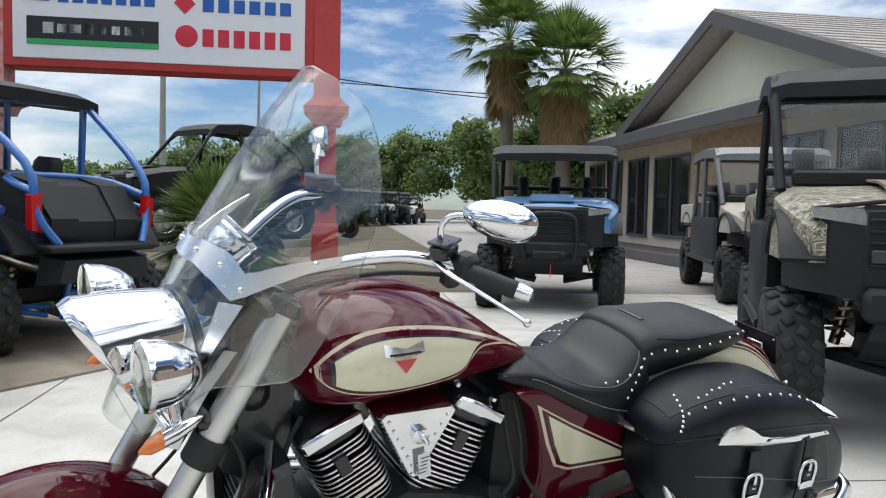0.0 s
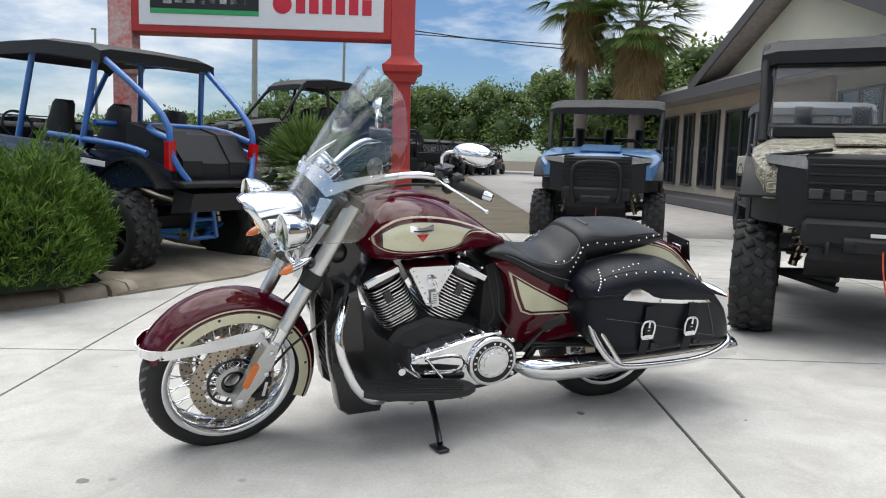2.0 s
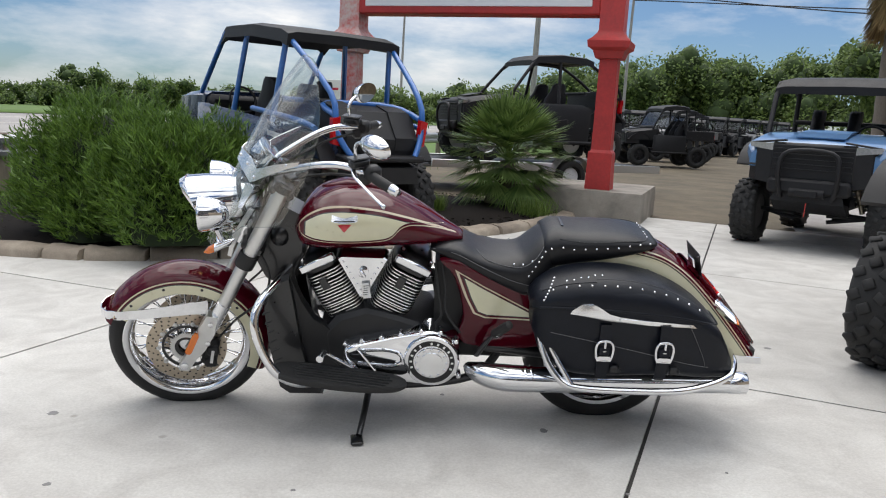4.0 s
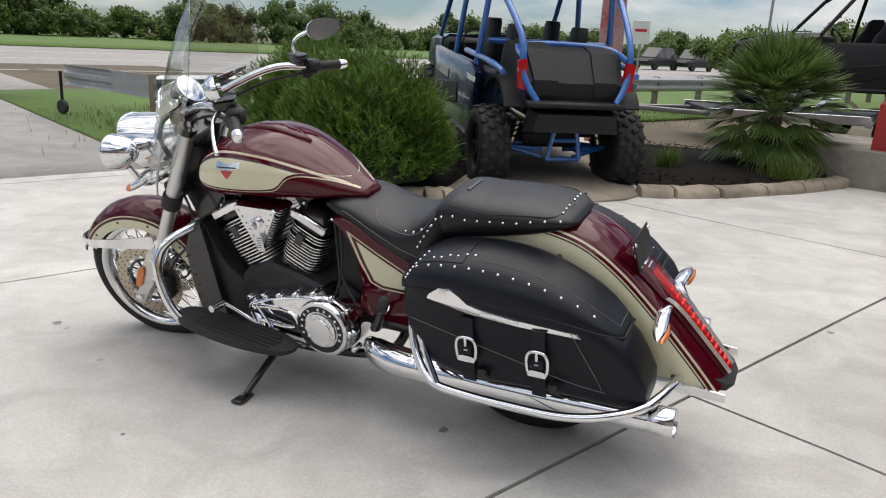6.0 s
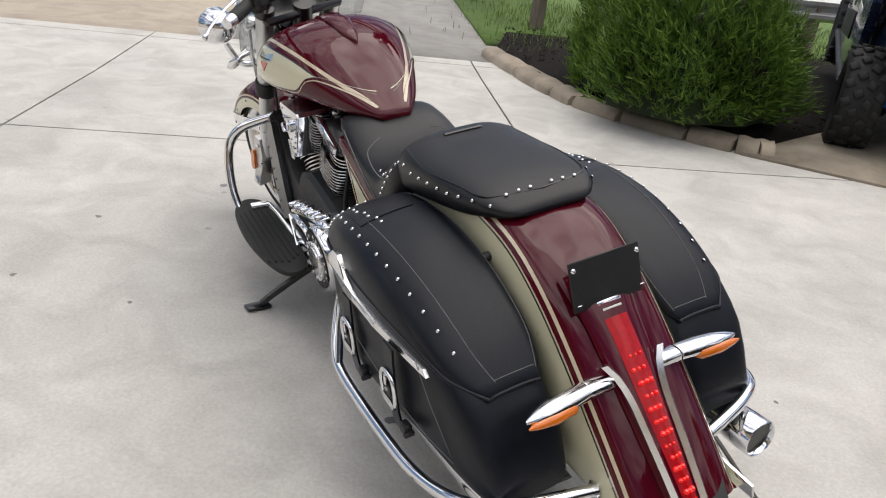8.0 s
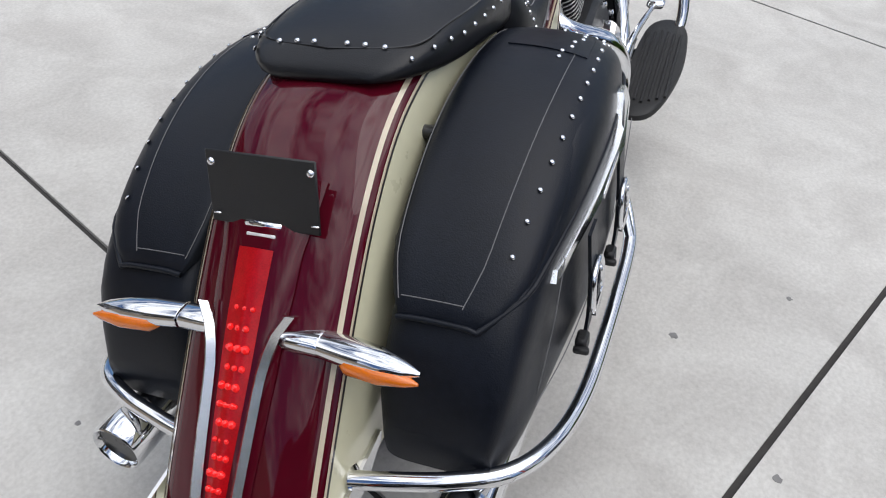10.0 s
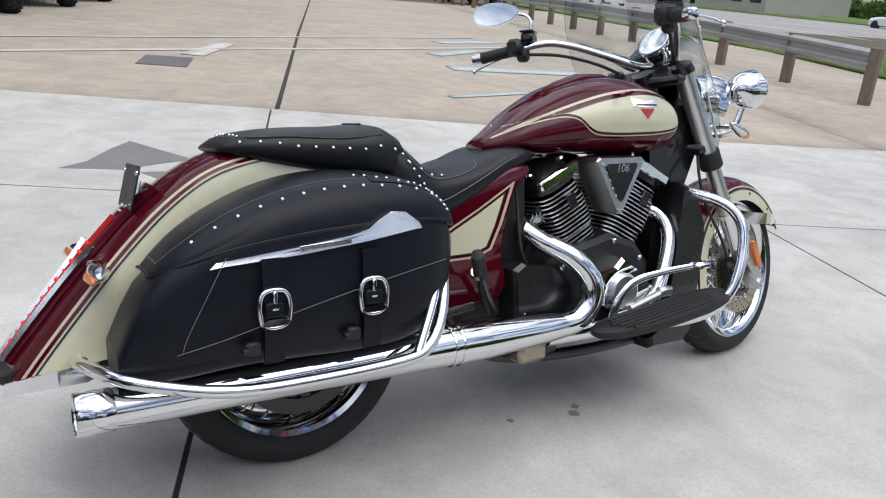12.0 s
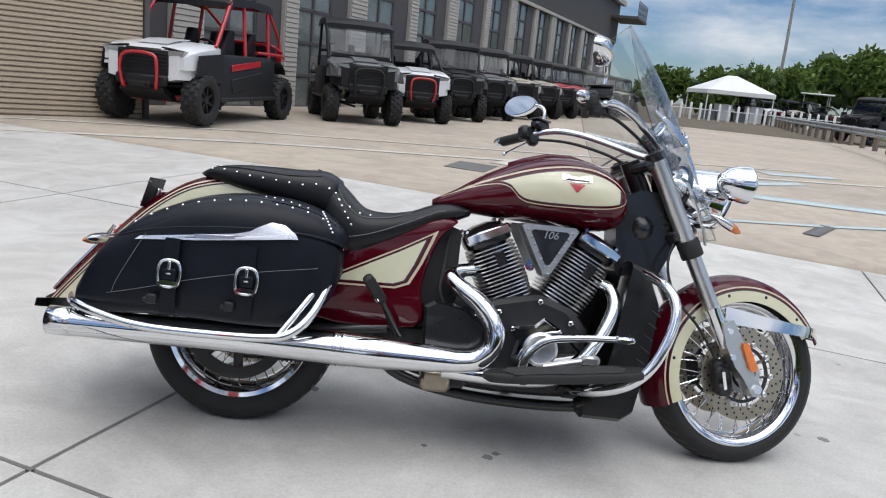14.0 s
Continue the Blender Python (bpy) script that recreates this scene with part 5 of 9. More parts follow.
pillion, pillion_ring = seat_piece("pillion_seat", PILLION, "black pillion pad edged with chrome studs")


def on_ring(ring, x, frac, grow=0.002):
    r = ring(x, 72, grow)
    return r[int(round(frac * 72)) % 72]


STUD = mesh_of("stud", lathe([(0.0044, 0.0), (0.0040, 0.0015), (0.0025, 0.0026), (0.0005, 0.0030)], 10), CHROME)


def stud(p, d, host):
    ob = new("stud", STUD)
    ob.parent = host
    ob.matrix_local = along(p, d)


for s in (1, -1):
    for k in range(10):
        x = -0.612 - 0.042 * k
        f = interp(x, [-1.0, -0.9, -0.75, -0.62], [0.06, 0.02, 0.005, 0.03])
        p = on_ring(pillion_ring, x, f)
        stud((p[0], s * p[1], p[2]), (0, s, 0.35), pillion)
    for k in range(4):
        x = -0.575 + 0.034 * k
        p = on_ring(rider_ring, x, interp(k, [0, 3], [0.075, 0.11]))
        stud((p[0], s * p[1], p[2]), (0.3, s, 0.5), seat)
    for k in range(7):
        x = -0.53 - 0.012 * k
        p = on_ring(rider_ring, x, interp(k, [0, 6], [0.012, 0.10]))
        stud((p[0], s * p[1], p[2]), (0, s, 0.15), seat)
    seam = [on_ring(rider_ring, x, f, 0.001) for x, f in ((-0.16, 0.03), (-0.25, 0.025), (-0.36, 0.02), (-0.46, 0.0), (-0.54, -0.02))]
    part("seam", tube([(x, s * y, z) for x, y, z in seam], 0.0014, 5), THREAD, seat)
    seam = [on_ring(rider_ring, x, f, 0.001) for x, f in ((-0.60, 0.20), (-0.585, 0.13), (-0.55, 0.09), (-0.50, 0.085), (-0.42, 0.10), (-0.36, 0.13), (-0.33, 0.2))]
    part("seam", tube([(x, s * y, z) for x, y, z in seam], 0.0014, 5), THREAD, seat)
    seam = [on_ring(pillion_ring, x, f, 0.001) for x, f in ((-0.64, 0.10), (-0.75, 0.075), (-0.88, 0.08), (-0.97, 0.11), (-0.995, 0.25))]
    part("seam", tube([(x, s * y, z) for x, y, z in seam], 0.0016, 5), BLACK, pillion)
for k in range(6):
    y = -0.085 + 0.034 * k
    x = -0.985
    ring = pillion_ring(x, 72, 0.002)
    top = min((q for q in ring if q[2] > 0.81), key=lambda q: abs(q[1] - y))
    stud(top, (-0.6, 0, 1), pillion)
part("seat_strap", tube([on_ring(pillion_ring, -0.66, f, 0.002) for f in (0.225, 0.25, 0.275)], 0.0055, 8, 4, False, 0.35), BLACK, pillion)

# ---- rear fender ----
RX = [(-0.62, 0.775), (-0.75, 0.805), (-0.88, 0.812), (-0.99, 0.797), (-1.085, 0.762), (-1.180, 0.694), (-1.272, 0.602), (-1.356, 0.504), (-1.428, 0.416), (-1.485, 0.342)]
spine = spline([(x, 0, z) for x, z in RX], 5)


def fender_point(i, y, drop, off=0.0):
    a, b = spine[max(0, i - 1)], spine[min(len(spine) - 1, i + 1)]
    t = (b - a).normalized()
    nrm = Vector((t.z, 0, -t.x))
    if nrm.z < 0:
        nrm = -nrm
    p = spine[i] - nrm * drop
    floor_z = interp(spine[i].x, [-1.5, -1.30, -1.1, -0.6], [0.326, 0.348, 0.385, 0.45])
    low = max(0.0, floor_z - p.z)
    if low > 0:
        k = low / max(0.05, nrm.z)
        p = p + nrm * min(k, drop)
    return (p.x, y + (off if y > 0 else -off if y < 0 else 0), p.z)


def rear_strip(section, off=0.0):
    return [[fender_point(i, y, d, off) for y, d in section] for i in range(len(spine))]


PROFILE_Y, PROFILE_D = [0.0, 0.062, 0.101, 0.122, 0.131, 0.134, 0.134, 0.134], [0.0, 0.0035, 0.014, 0.032, 0.062, 0.12, 0.20, 0.30]


def prof(s0, s1, n=6):
    return [(interp(s0 + (s1 - s0) * k / n, range(8), PROFILE_Y), interp(s0 + (s1 - s0) * k / n, range(8), PROFILE_D)) for k in range(n + 1)]


crown = [(-y, d) for y, d in reversed(prof(0.0, 3.1, 10)[1:])] + prof(0.0, 3.1, 10)
rear_fender = part("rear_fender", sheet(rear_strip(crown), 0.003), MAROON, bike, "maroon rear fender with cream sides and pinstripes", 70)
for s in (1, -1):
    for name, a, b, m, off in (("outer_stripe", 2.35, 2.62, STRIPE, 0.0016), ("inner_stripe", 2.98, 3.12, STRIPE, 0.0014), ("black_pinstripe", 3.12, 3.26, BLACKLINE, 0.0010), ("cream_side", 3.20, 6.9, CREAM, 0.0002)):
        sec = [(s * y, d) for y, d in prof(a, b, 8)]
        part(name, sheet(rear_strip(sec, off)), m, rear_fender, "", 70)
both("fender_trim", prism([(-1.495, 0.318), (-1.491, 0.344), (-1.31, 0.362), (-1.27, 0.366), (-1.275, 0.352), (-1.34, 0.320)], 0.133, 0.139), CHROME, rear_fender)
part("fender_tip", loft([[(x, y, z) for y, z in ((-w, z0), (w, z0), (w, z1), (-w, z1))] for x, w, z0, z1 in ((-1.455, 0.092, 0.322, 0.362), (-1.489, 0.076, 0.320, 0.342), (-1.507, 0.040, 0.322, 0.330))]), RUBBER, rear_fender, "black fender tip")

# ---- tail lamp, plate, rear signals ----


def tail_at(f, y, lift):
    i = int(round(28 + f * 16.5))
    i = min(i, len(spine) - 1)
    x, _, z = fender_point(i, 0, -lift)
    return (x, y, z)


fs = np.linspace(0.0, 1.0, 17)
tail = part("tail_lamp", sheet([[tail_at(f, 0.010 + w * u, 0.020 * (1 - 0.35 * abs(u))) for u in (-1, -0.6, 0, 0.6, 1)] for f in fs for w in [interp(f, [0, 0.35, 1], [0.026, 0.0235, 0.013])]], 0.012), REDLENS, bike, "tall tapering red tail lamp", 60)
for k in range(17):
    f = 0.18 + 0.047 * k
    for y in (-0.010, 0.0, 0.010):
        part("lamp_cell", ball(tail_at(f, 0.010 + (y + (0.002 if k % 2 else -0.002)) * (1.35 - 0.75 * f), 0.0172), 0.0036 + 0.0012 * ((k * 7 + int(y * 300)) % 3), 8), REDGLOW, tail)
TY = 0.010
part("tail_housing", sheet([[tail_at(f, TY + w * u, 0.013 * (1 - u * u * u * u)) for u in (-1, -0.8, -0.5, 0, 0.5, 0.8, 1)] for f in np.linspace(-0.22, 1.0, 16) for w in [interp(f, [-0.22, 0, 1], [0.075, 0.062, 0.040])]], 0.004), MAROON, tail, "maroon housing round the lamp", 50)
for s in (1, -1):
    sig = part("rear_signal", loft([oval(x, TY + s * y, z, w, h, 2.6, 18, "y") for x, y, z, w, h in ((-1.300, 0.032, 0.548, 0.020, 0.016), (-1.298, 0.050, 0.552, 0.019, 0.014), (-1.298, 0.104, 0.554, 0.021, 0.0145), (-1.299, 0.108, 0.554, 0.0195, 0.0130))]), CHROME, bike, "chrome rear turn signal with amber lens", 50)
    part("signal_pod", loft([oval(-1.300 - 0.10 * (y - 0.11), TY + s * y, 0.555 - 0.02 * (y - 0.13), w, h, 2.2, 18, "y") for y, w, h in ((0.109, 0.021, 0.0145), (0.155, 0.023, 0.0165), (0.195, 0.021, 0.0155), (0.228, 0.013, 0.010), (0.249, 0.003, 0.003))]), CHROME, sig, "", 60)
    part("signal_lens", loft([oval(-1.316 - 0.08 * (y - 0.13), TY + s * y, 0.548 - 0.01 * (y - 0.13), w, h, 2, 18, "y") for y, w, h in ((0.136, 0.003, 0.003), (0.152, 0.015, 0.0135), (0.198, 0.016, 0.013), (0.234, 0.008, 0.007), (0.250, 0.002, 0.002))]), AMBER, sig, "amber lens", 60)
    strip = []
    for f in np.linspace(0.20, 1.0, 14):
        y = interp(f, [0.20, 0.28, 0.40, 1.0], [0.066, 0.046, 0.038, 0.028])
        strip.append([tail_at(f, TY + s * (y + q), 0.014 + 0.009 * (1 - abs(q) / 0.0085)) for q in (-0.0085, -0.0045, 0.0, 0.0045, 0.0085)])
    part("lamp_trim", sheet(strip, 0.004 * s), BRIGHT, tail, "chrome strip beside the tail lamp", 60)
ptilt = Euler((0, radians(14), 0)).to_matrix()
plate = part("plate_holder", box((-1.208, 0.006, 0.714), (0.004, 0.165, 0.100), 0.002, ptilt), PLASTIC, bike, "blank black licence plate holder")
for y in (-0.066, 0.082):
    part("plate_screw", ball((-1.201, y - 0.003, 0.747), 0.0062, 10), CHROME, plate)
    part("plate_slot", box((-1.222, y - 0.006, 0.681), (0.004, 0.012, 0.003), 0.001, ptilt), CHROME, plate)
part("plate_bracket", join(box((-1.210, 0.008, 0.669), (0.03, 0.06, 0.012), 0.004), box((-1.196, 0.02, 0.70), (0.012, 0.06, 0.06), 0.003, ptilt)), CHROME, plate)
part("plate_lamp", box((-1.226, 0.008, 0.660), (0.016, 0.046, 0.007), 0.002), WHITE, plate)

# ---- saddlebags ----
BAG = [(-0.540, 0.52, 0.60, 0.17, 0.295), (-0.575, 0.43, 0.65, 0.155, 0.335), (-0.66, 0.362, 0.70, 0.148, 0.362), (-0.80, 0.350, 0.718, 0.146, 0.376), (-0.95, 0.355, 0.705, 0.146, 0.374), (-1.08, 0.354, 0.655, 0.148, 0.362), (-1.18, 0.346, 0.596, 0.148, 0.350), (-1.25, 0.344, 0.530, 0.150, 0.338), (-1.288, 0.346, 0.455, 0.154, 0.324), (-1.302, 0.354, 0.425, 0.162, 0.315)]
LID = [(-0.530, 0.605, 0.640, 0.17, 0.298), (-0.565, 0.622, 0.682, 0.150, 0.340), (-0.64, 0.632, 0.722, 0.142, 0.366), (-0.75, 0.634, 0.742, 0.140, 0.378), (-0.87, 0.628, 0.742, 0.140, 0.380), (-0.98, 0.618, 0.720, 0.140, 0.374), (-1.08, 0.604, 0.678, 0.142, 0.362), (-1.165, 0.584, 0.624, 0.146, 0.346), (-1.232, 0.558, 0.572, 0.160, 0.328)]


def bag_ring(rows, x, p, n=36, grow=0.0):
    order = list(reversed(rows))
    ax = [r[0] for r in order]
    zb, zt, yi, yo = (smooth_interp(x, ax, [r[k] for r in order]) for k in (1, 2, 3, 4))
    return oval(x, (yi + yo) / 2, (zb + zt) / 2, (yo - yi) / 2 + grow, (zt - zb) / 2 + grow, p, n)


LID_F = [0.0, 0.10, 0.20, 0.30, 0.40, 0.55, 0.70, 0.85, 0.93, 1.0]
LID_Y = [1.0, 0.985, 0.945, 0.87, 0.76, 0.52, 0.26, 0.06, 0.0, 0.0]
LID_Z = [0.0, 0.30, 0.54, 0.72, 0.85, 0.96, 1.0, 0.97, 0.70, 0.0]


def lid_ring(x, n=36, grow=0.0):
    """The lid: flat below, rounded above, fuller to the outside."""
    order = list(reversed(LID))
    ax = [r[0] for r in order]
    zb, zt, yi, yo = (smooth_interp(x, ax, [r[k] for r in order]) for k in (1, 2, 3, 4))
    zb, zt, yi, yo = zb - grow, zt + grow, yi - grow, yo - 0.008 + grow
    q = max(0.0, (-1.13 - x) / 0.102)
    zt, yo, yi = zt - 0.010 * q * q, yo - 0.040 * q ** 3, yi + 0.015 * q ** 3
    ring = []
    for j in range(n):
        f = j / (n - 1)
        u = smooth_interp(f, LID_F, LID_Y)
        v = smooth_interp(f, LID_F, LID_Z)
        ring.append((x, yi + (yo - yi) * min(1.0, max(0.0, u)), zb + (zt - zb) * max(0.0, v)))
    return ring


def strap_y(z):
    return interp(z, [0.36, 0.42, 0.50, 0.62], [0.374, 0.384, 0.387, 0.383])


for s in (1, -1):
    flip = (lambda sh: sh) if s > 0 else mirrored
    bag = part("saddlebag", flip(loft([bag_ring(BAG, x, 4.5) for x in np.linspace(-0.540, -1.302, 28)])), LEATHER, bike, "hard black leather saddlebag with chrome buckles", 60)
    lid = part("bag_lid", flip(loft([lid_ring(x) for x in np.linspace(-0.530, -1.232, 32)])), LEATHER, bag, "studded black leather lid", 60)
    for k in range(13):
        x = -0.605 - 0.0455 * k
        r = lid_ring(x, 37, 0.0015)
        p = r[12]
        stud((p[0], s * p[1], p[2]), (0, s, 0.9), lid)
    for k in range(8):
        x = -0.548 - 0.004 * abs(k - 4)
        r = lid_ring(-0.572 - 0.006 * k, 37, 0.0015)
        p = r[6 + 2 * k]
        stud((p[0], s * p[1], p[2]), (0.3, s * 0.6, 0.7), lid)
    for k in range(6):
        r = lid_ring(-0.655 - 0.026 * k, 37, 0.0015)
        p = r[16 + k // 2]
        stud((p[0], s * p[1], p[2]), (0, s * 0.3, 1), lid)
    for idx, g in ((16, 0.0006), (31, 0.0006)):
        part("seam", flip(tube([lid_ring(x, 37, g)[idx] for x in np.linspace(-0.56, -1.215, 16)], 0.0008, 5, 2)), THREAD, lid)
    part("seam", flip(tube([lid_ring(-1.212, 37, 0.0006)[i] for i in range(16, 32, 2)], 0.0008, 5, 2)), THREAD, lid)
    edge = [lid_ring(x, 37, 0.002)[1] for x in np.linspace(-0.56, -1.228, 14)] + [lid_ring(-1.232, 37, 0.002)[i] for i in (4, 10, 18, 26, 34)]
    part("lid_piping", flip(tube(edge, 0.0042, 8, 3)), LEATHER, lid, "", 80)
    yoke = [[lid_ring(x, 37, 0.0022)[i] for i in range(14, 28, 2)] for x in np.linspace(-0.565, -0.76, 10)]
    part("lid_yoke", flip(sheet(yoke, -0.003)), LEATHER, lid)
    strip = [(-1.132, 0.574), (-1.118, 0.586), (-0.96, 0.606), (-0.84, 0.622), (-0.795, 0.634), (-0.765, 0.653), (-0.742, 0.664), (-0.705, 0.660), (-0.672, 0.636), (-0.664, 0.622), (-0.80, 0.606), (-0.96, 0.588)]
    trim = part("bag_trim", flip(loft([[(-0.87 + (a + 0.87) * f, interp(a, [-1.10, -0.95, -0.8, -0.65], [0.345, 0.366, 0.375, 0.362]) + d - 0.12 * (b - 0.615), 0.615 + (b - 0.615) * f) for a, b in strip] for d, f in ((-0.006, 1.0), (0.012, 1.0), (0.017, 0.90))])), BRIGHT, lid, "chrome flare with a plain raised bar", 30)
    part("trim_bar", flip(box((-0.90, 0.3885, 0.607), (0.115, 0.003, 0.011), 0.001, Matrix.Rotation(radians(-3.5), 3, "Y"))), BRIGHT, trim)
    for bx0 in (-0.797, -1.016):
        st = [[(bx0 + q, strap_y(z) + 0.004, z) for q in (-0.021, 0.021)] for z in (0.590, 0.56, 0.52, 0.48, 0.44, 0.40, 0.372)]
        strap = part("strap", flip(sheet(st, 0.005)), LEATHER, bag)
        fr = [(bx0 - 0.024, 0.395, 0.456), (bx0 - 0.030, 0.395, 0.474), (bx0 - 0.031, 0.395, 0.502), (bx0 - 0.022, 0.394, 0.522), (bx0, 0.394, 0.527), (bx0 + 0.022, 0.394, 0.522), (bx0 + 0.031, 0.395, 0.502), (bx0 + 0.030, 0.395, 0.474), (bx0 + 0.024, 0.395, 0.456), (bx0, 0.396, 0.450)]
        bk = part("buckle", flip(tube(fr, 0.0052, 10, 4, True)), CHROME, bag, "shield-shaped chrome buckle")
        part("buckle_plate", flip(prism([(bx0 - 0.026, 0.448), (bx0 + 0.026, 0.448), (bx0 + 0.030, 0.462), (bx0 + 0.016, 0.468), (bx0 - 0.016, 0.468), (bx0 - 0.030, 0.462)], 0.393, 0.400)), CHROME, bk)
        part("buckle_tongue", flip(box((bx0, 0.399, 0.512), (0.009, 0.007, 0.026), 0.002)), CHROME, bk)
        part("strap_keeper", flip(box((bx0, 0.394, 0.486), (0.040, 0.010, 0.034), 0.005)), LEATHER, bk)
        part("strap_rivet", flip(ball((bx0, 0.400, 0.488), 0.0045, 8, (1.6, 0.5, 0.6))), SATIN, bk)
        part("quick_clip", flip(join(box((bx0 - 0.045, 0.384, 0.410), (0.030, 0.018, 0.028), 0.004), box((bx0 - 0.062, 0.386, 0.408), (0.012, 0.024, 0.012), 0.003))), PLASTIC, bag)
    part("seam", flip(tube([(-0.60, 0.372, 0.545), (-0.78, 0.386, 0.515), (-0.95, 0.386, 0.478), (-1.10, 0.372, 0.436), (-1.20, 0.350, 0.41)], 0.0009, 5)), THREAD, bag)
    part("seam", flip(tube([(-1.10, 0.366, 0.595), (-1.14, 0.362, 0.52), (-1.18, 0.352, 0.44), (-1.19, 0.345, 0.40)], 0.0009, 5)), THREAD, bag)
    rail = [(-0.548, 0.245, 0.612), (-0.556, 0.262, 0.585), (-0.566, 0.300, 0.515), (-0.598, 0.350, 0.420), (-0.655, 0.386, 0.352), (-0.740, 0.400, 0.332), (-0.99, 0.400, 0.328), (-1.12, 0.394, 0.336), (-1.22, 0.376, 0.356), (-1.292, 0.338, 0.372), (-1.330, 0.272, 0.377), (-1.350, 0.20, 0.374), (-1.362, 0.135, 0.368)]
    bar = part("bag_guard", flip(tube(rail, 0.0135, 14)), CHROME, bike, "chrome tube guard round the saddlebag", 80)
    part("guard_brace", flip(tube([(-0.560, 0.275, 0.568), (-0.612, 0.340, 0.465), (-0.692, 0.396, 0.340)], 0.0105, 12)), CHROME, bar, "", 80)
    part("guard_mount", flip(tube([(-0.548, 0.246, 0.612), (-0.53, 0.15, 0.605)], 0.012, 10, 1)), CHROME, bar)
    part("guard_mount", flip(tube([(-1.360, 0.138, 0.368), (-1.33, 0.11, 0.365)], 0.013, 10, 1)), CHROME, bar)
    for x, z in ((-0.99, 0.70), (-1.12, 0.60), (-1.10, 0.45)):
        part("bag_mount", flip(tube([(x, 0.16, z), (x, 0.105, z)], 0.011, 10, 1)), BLACK, bag)

# ---- footboards, bars, pegs, stand ----
for s in (1, -1):
    flip = (lambda sh: sh) if s > 0 else mirrored
    out = [(-0.075, 0.300), (-0.05, 0.345), (0.05, 0.378), (0.20, 0.395), (0.36, 0.385), (0.43, 0.350), (0.435, 0.300), (0.36, 0.262), (0.10, 0.248), (-0.04, 0.260)]
    o2 = [(p.x, p.y) for p in spline([(a, b, 0) for a, b in out], 4, True)]
    rings = [[(0.18 + (a - 0.18) * f, 0.32 + (b - 0.32) * f, 0.266 + 0.115 * (a + 0.07) + dz) for a, b in o2] for dz, f in ((-0.012, 0.94), (-0.004, 1.0), (0.010, 1.0), (0.015, 0.97))]
    board = part("footboard", flip(loft(rings)), RUBBER, bike, "long ribbed black footboard", 40)
    for k in range(6):
        y = 0.275 + 0.019 * k
        part("board_rib", flip(tube([(x, y, 0.283 + 0.115 * (x + 0.07)) for x in (-0.02 + 0.01 * abs(k - 2), 0.15, 0.36 - 0.008 * abs(k - 2))], 0.004, 6, 2)), RUBBER, board)
    part("board_arm", flip(tube([(0.06, 0.12, 0.22), (0.06, 0.30, 0.265)], 0.014, 10, 1)), BLACK, board)
    part("board_arm", flip(tube([(0.32, 0.12, 0.23), (0.32, 0.30, 0.295)], 0.014, 10, 1)), BLACK, board)
    hb = [(0.395, 0.075, 0.645), (0.425, 0.17, 0.628), (0.468, 0.275, 0.598), (0.490, 0.325, 0.545), (0.480, 0.348, 0.47), (0.440, 0.360, 0.375), (0.395, 0.352, 0.312), (0.335, 0.320, 0.268), (0.27, 0.24, 0.236), (0.24, 0.13, 0.22)]
    part("highway_bar", flip(tube(hb, 0.0165, 14)), CHROME, bike, "chrome highway crash bar", 80)
    peg = part("passenger_peg", flip(lathe([(0.015, 0.0)] + [(0.017 + 0.002 * (k % 2), 0.004 + 0.009 * k) for k in range(11)] + [(0.016, 0.108), (0.004, 0.112)], 14, along((-0.405, 0.225, 0.455), (-0.085, 0.10, 0.12)))), RUBBER, bike, "folded rubber passenger peg")
    part("peg_arm", flip(tube([(-0.405, 0.225, 0.455), (-0.375, 0.20, 0.40), (-0.345, 0.185, 0.345)], [0.012, 0.016, 0.020], 12, 5, False, 0.6)), BLACK, peg)
    part("peg_clip", flip(lathe([(0.019, 0.0), (0.019, 0.016)], 14, along((-0.415, 0.230, 0.463), (-0.085, 0.10, 0.12)))), CHROME, peg)
part("kickstand", join(tube([(0.075, 0.19, 0.205), (0.085, 0.30, 0.155), (0.098, 0.405, 0.100)], [0.015, 0.013, 0.012], 12), box((0.105, 0.418, 0.090), (0.045, 0.085, 0.012), 0.004, Euler((radians(10.7), 0, 0.15)).to_matrix())), BLACK, bike, "black side stand resting on the concrete", 60)
part("stand_spring", tube([(0.07, 0.21, 0.19), (0.09, 0.34, 0.13)], 0.007, 8, 1), STEEL, bike)
part("shift_lever", join(tube([(0.10, 0.235, 0.265), (0.20, 0.262, 0.345), (0.245, 0.285, 0.385)], 0.009, 10), tube([(0.245, 0.285, 0.385), (0.25, 0.345, 0.388)], 0.014, 10, 1)), CHROME, bike, "chrome shift lever with rubber toe peg")
part("shift_rod", tube([(0.12, 0.25, 0.385), (0.05, 0.26, 0.30)], 0.005, 8, 1), CHROME, bike)
part("brake_pedal", join(tube([(0.05, -0.235, 0.265), (0.065, -0.245, 0.33), (0.12, -0.255, 0.385), (0.22, -0.268, 0.405), (0.33, -0.285, 0.415)], [0.016, 0.015, 0.013, 0.011, 0.010], 10, 6, False, 0.7), box((0.355, -0.290, 0.418), (0.06, 0.05, 0.022), 0.008)), CHROME, bike, "chrome brake pedal")
part("master_cylinder", join(tube([(0.12, -0.24, 0.30), (0.24, -0.24, 0.33)], 0.012, 10, 1), box((0.27, -0.235, 0.335), (0.06, 0.03, 0.03), 0.008)), SATIN, bike)

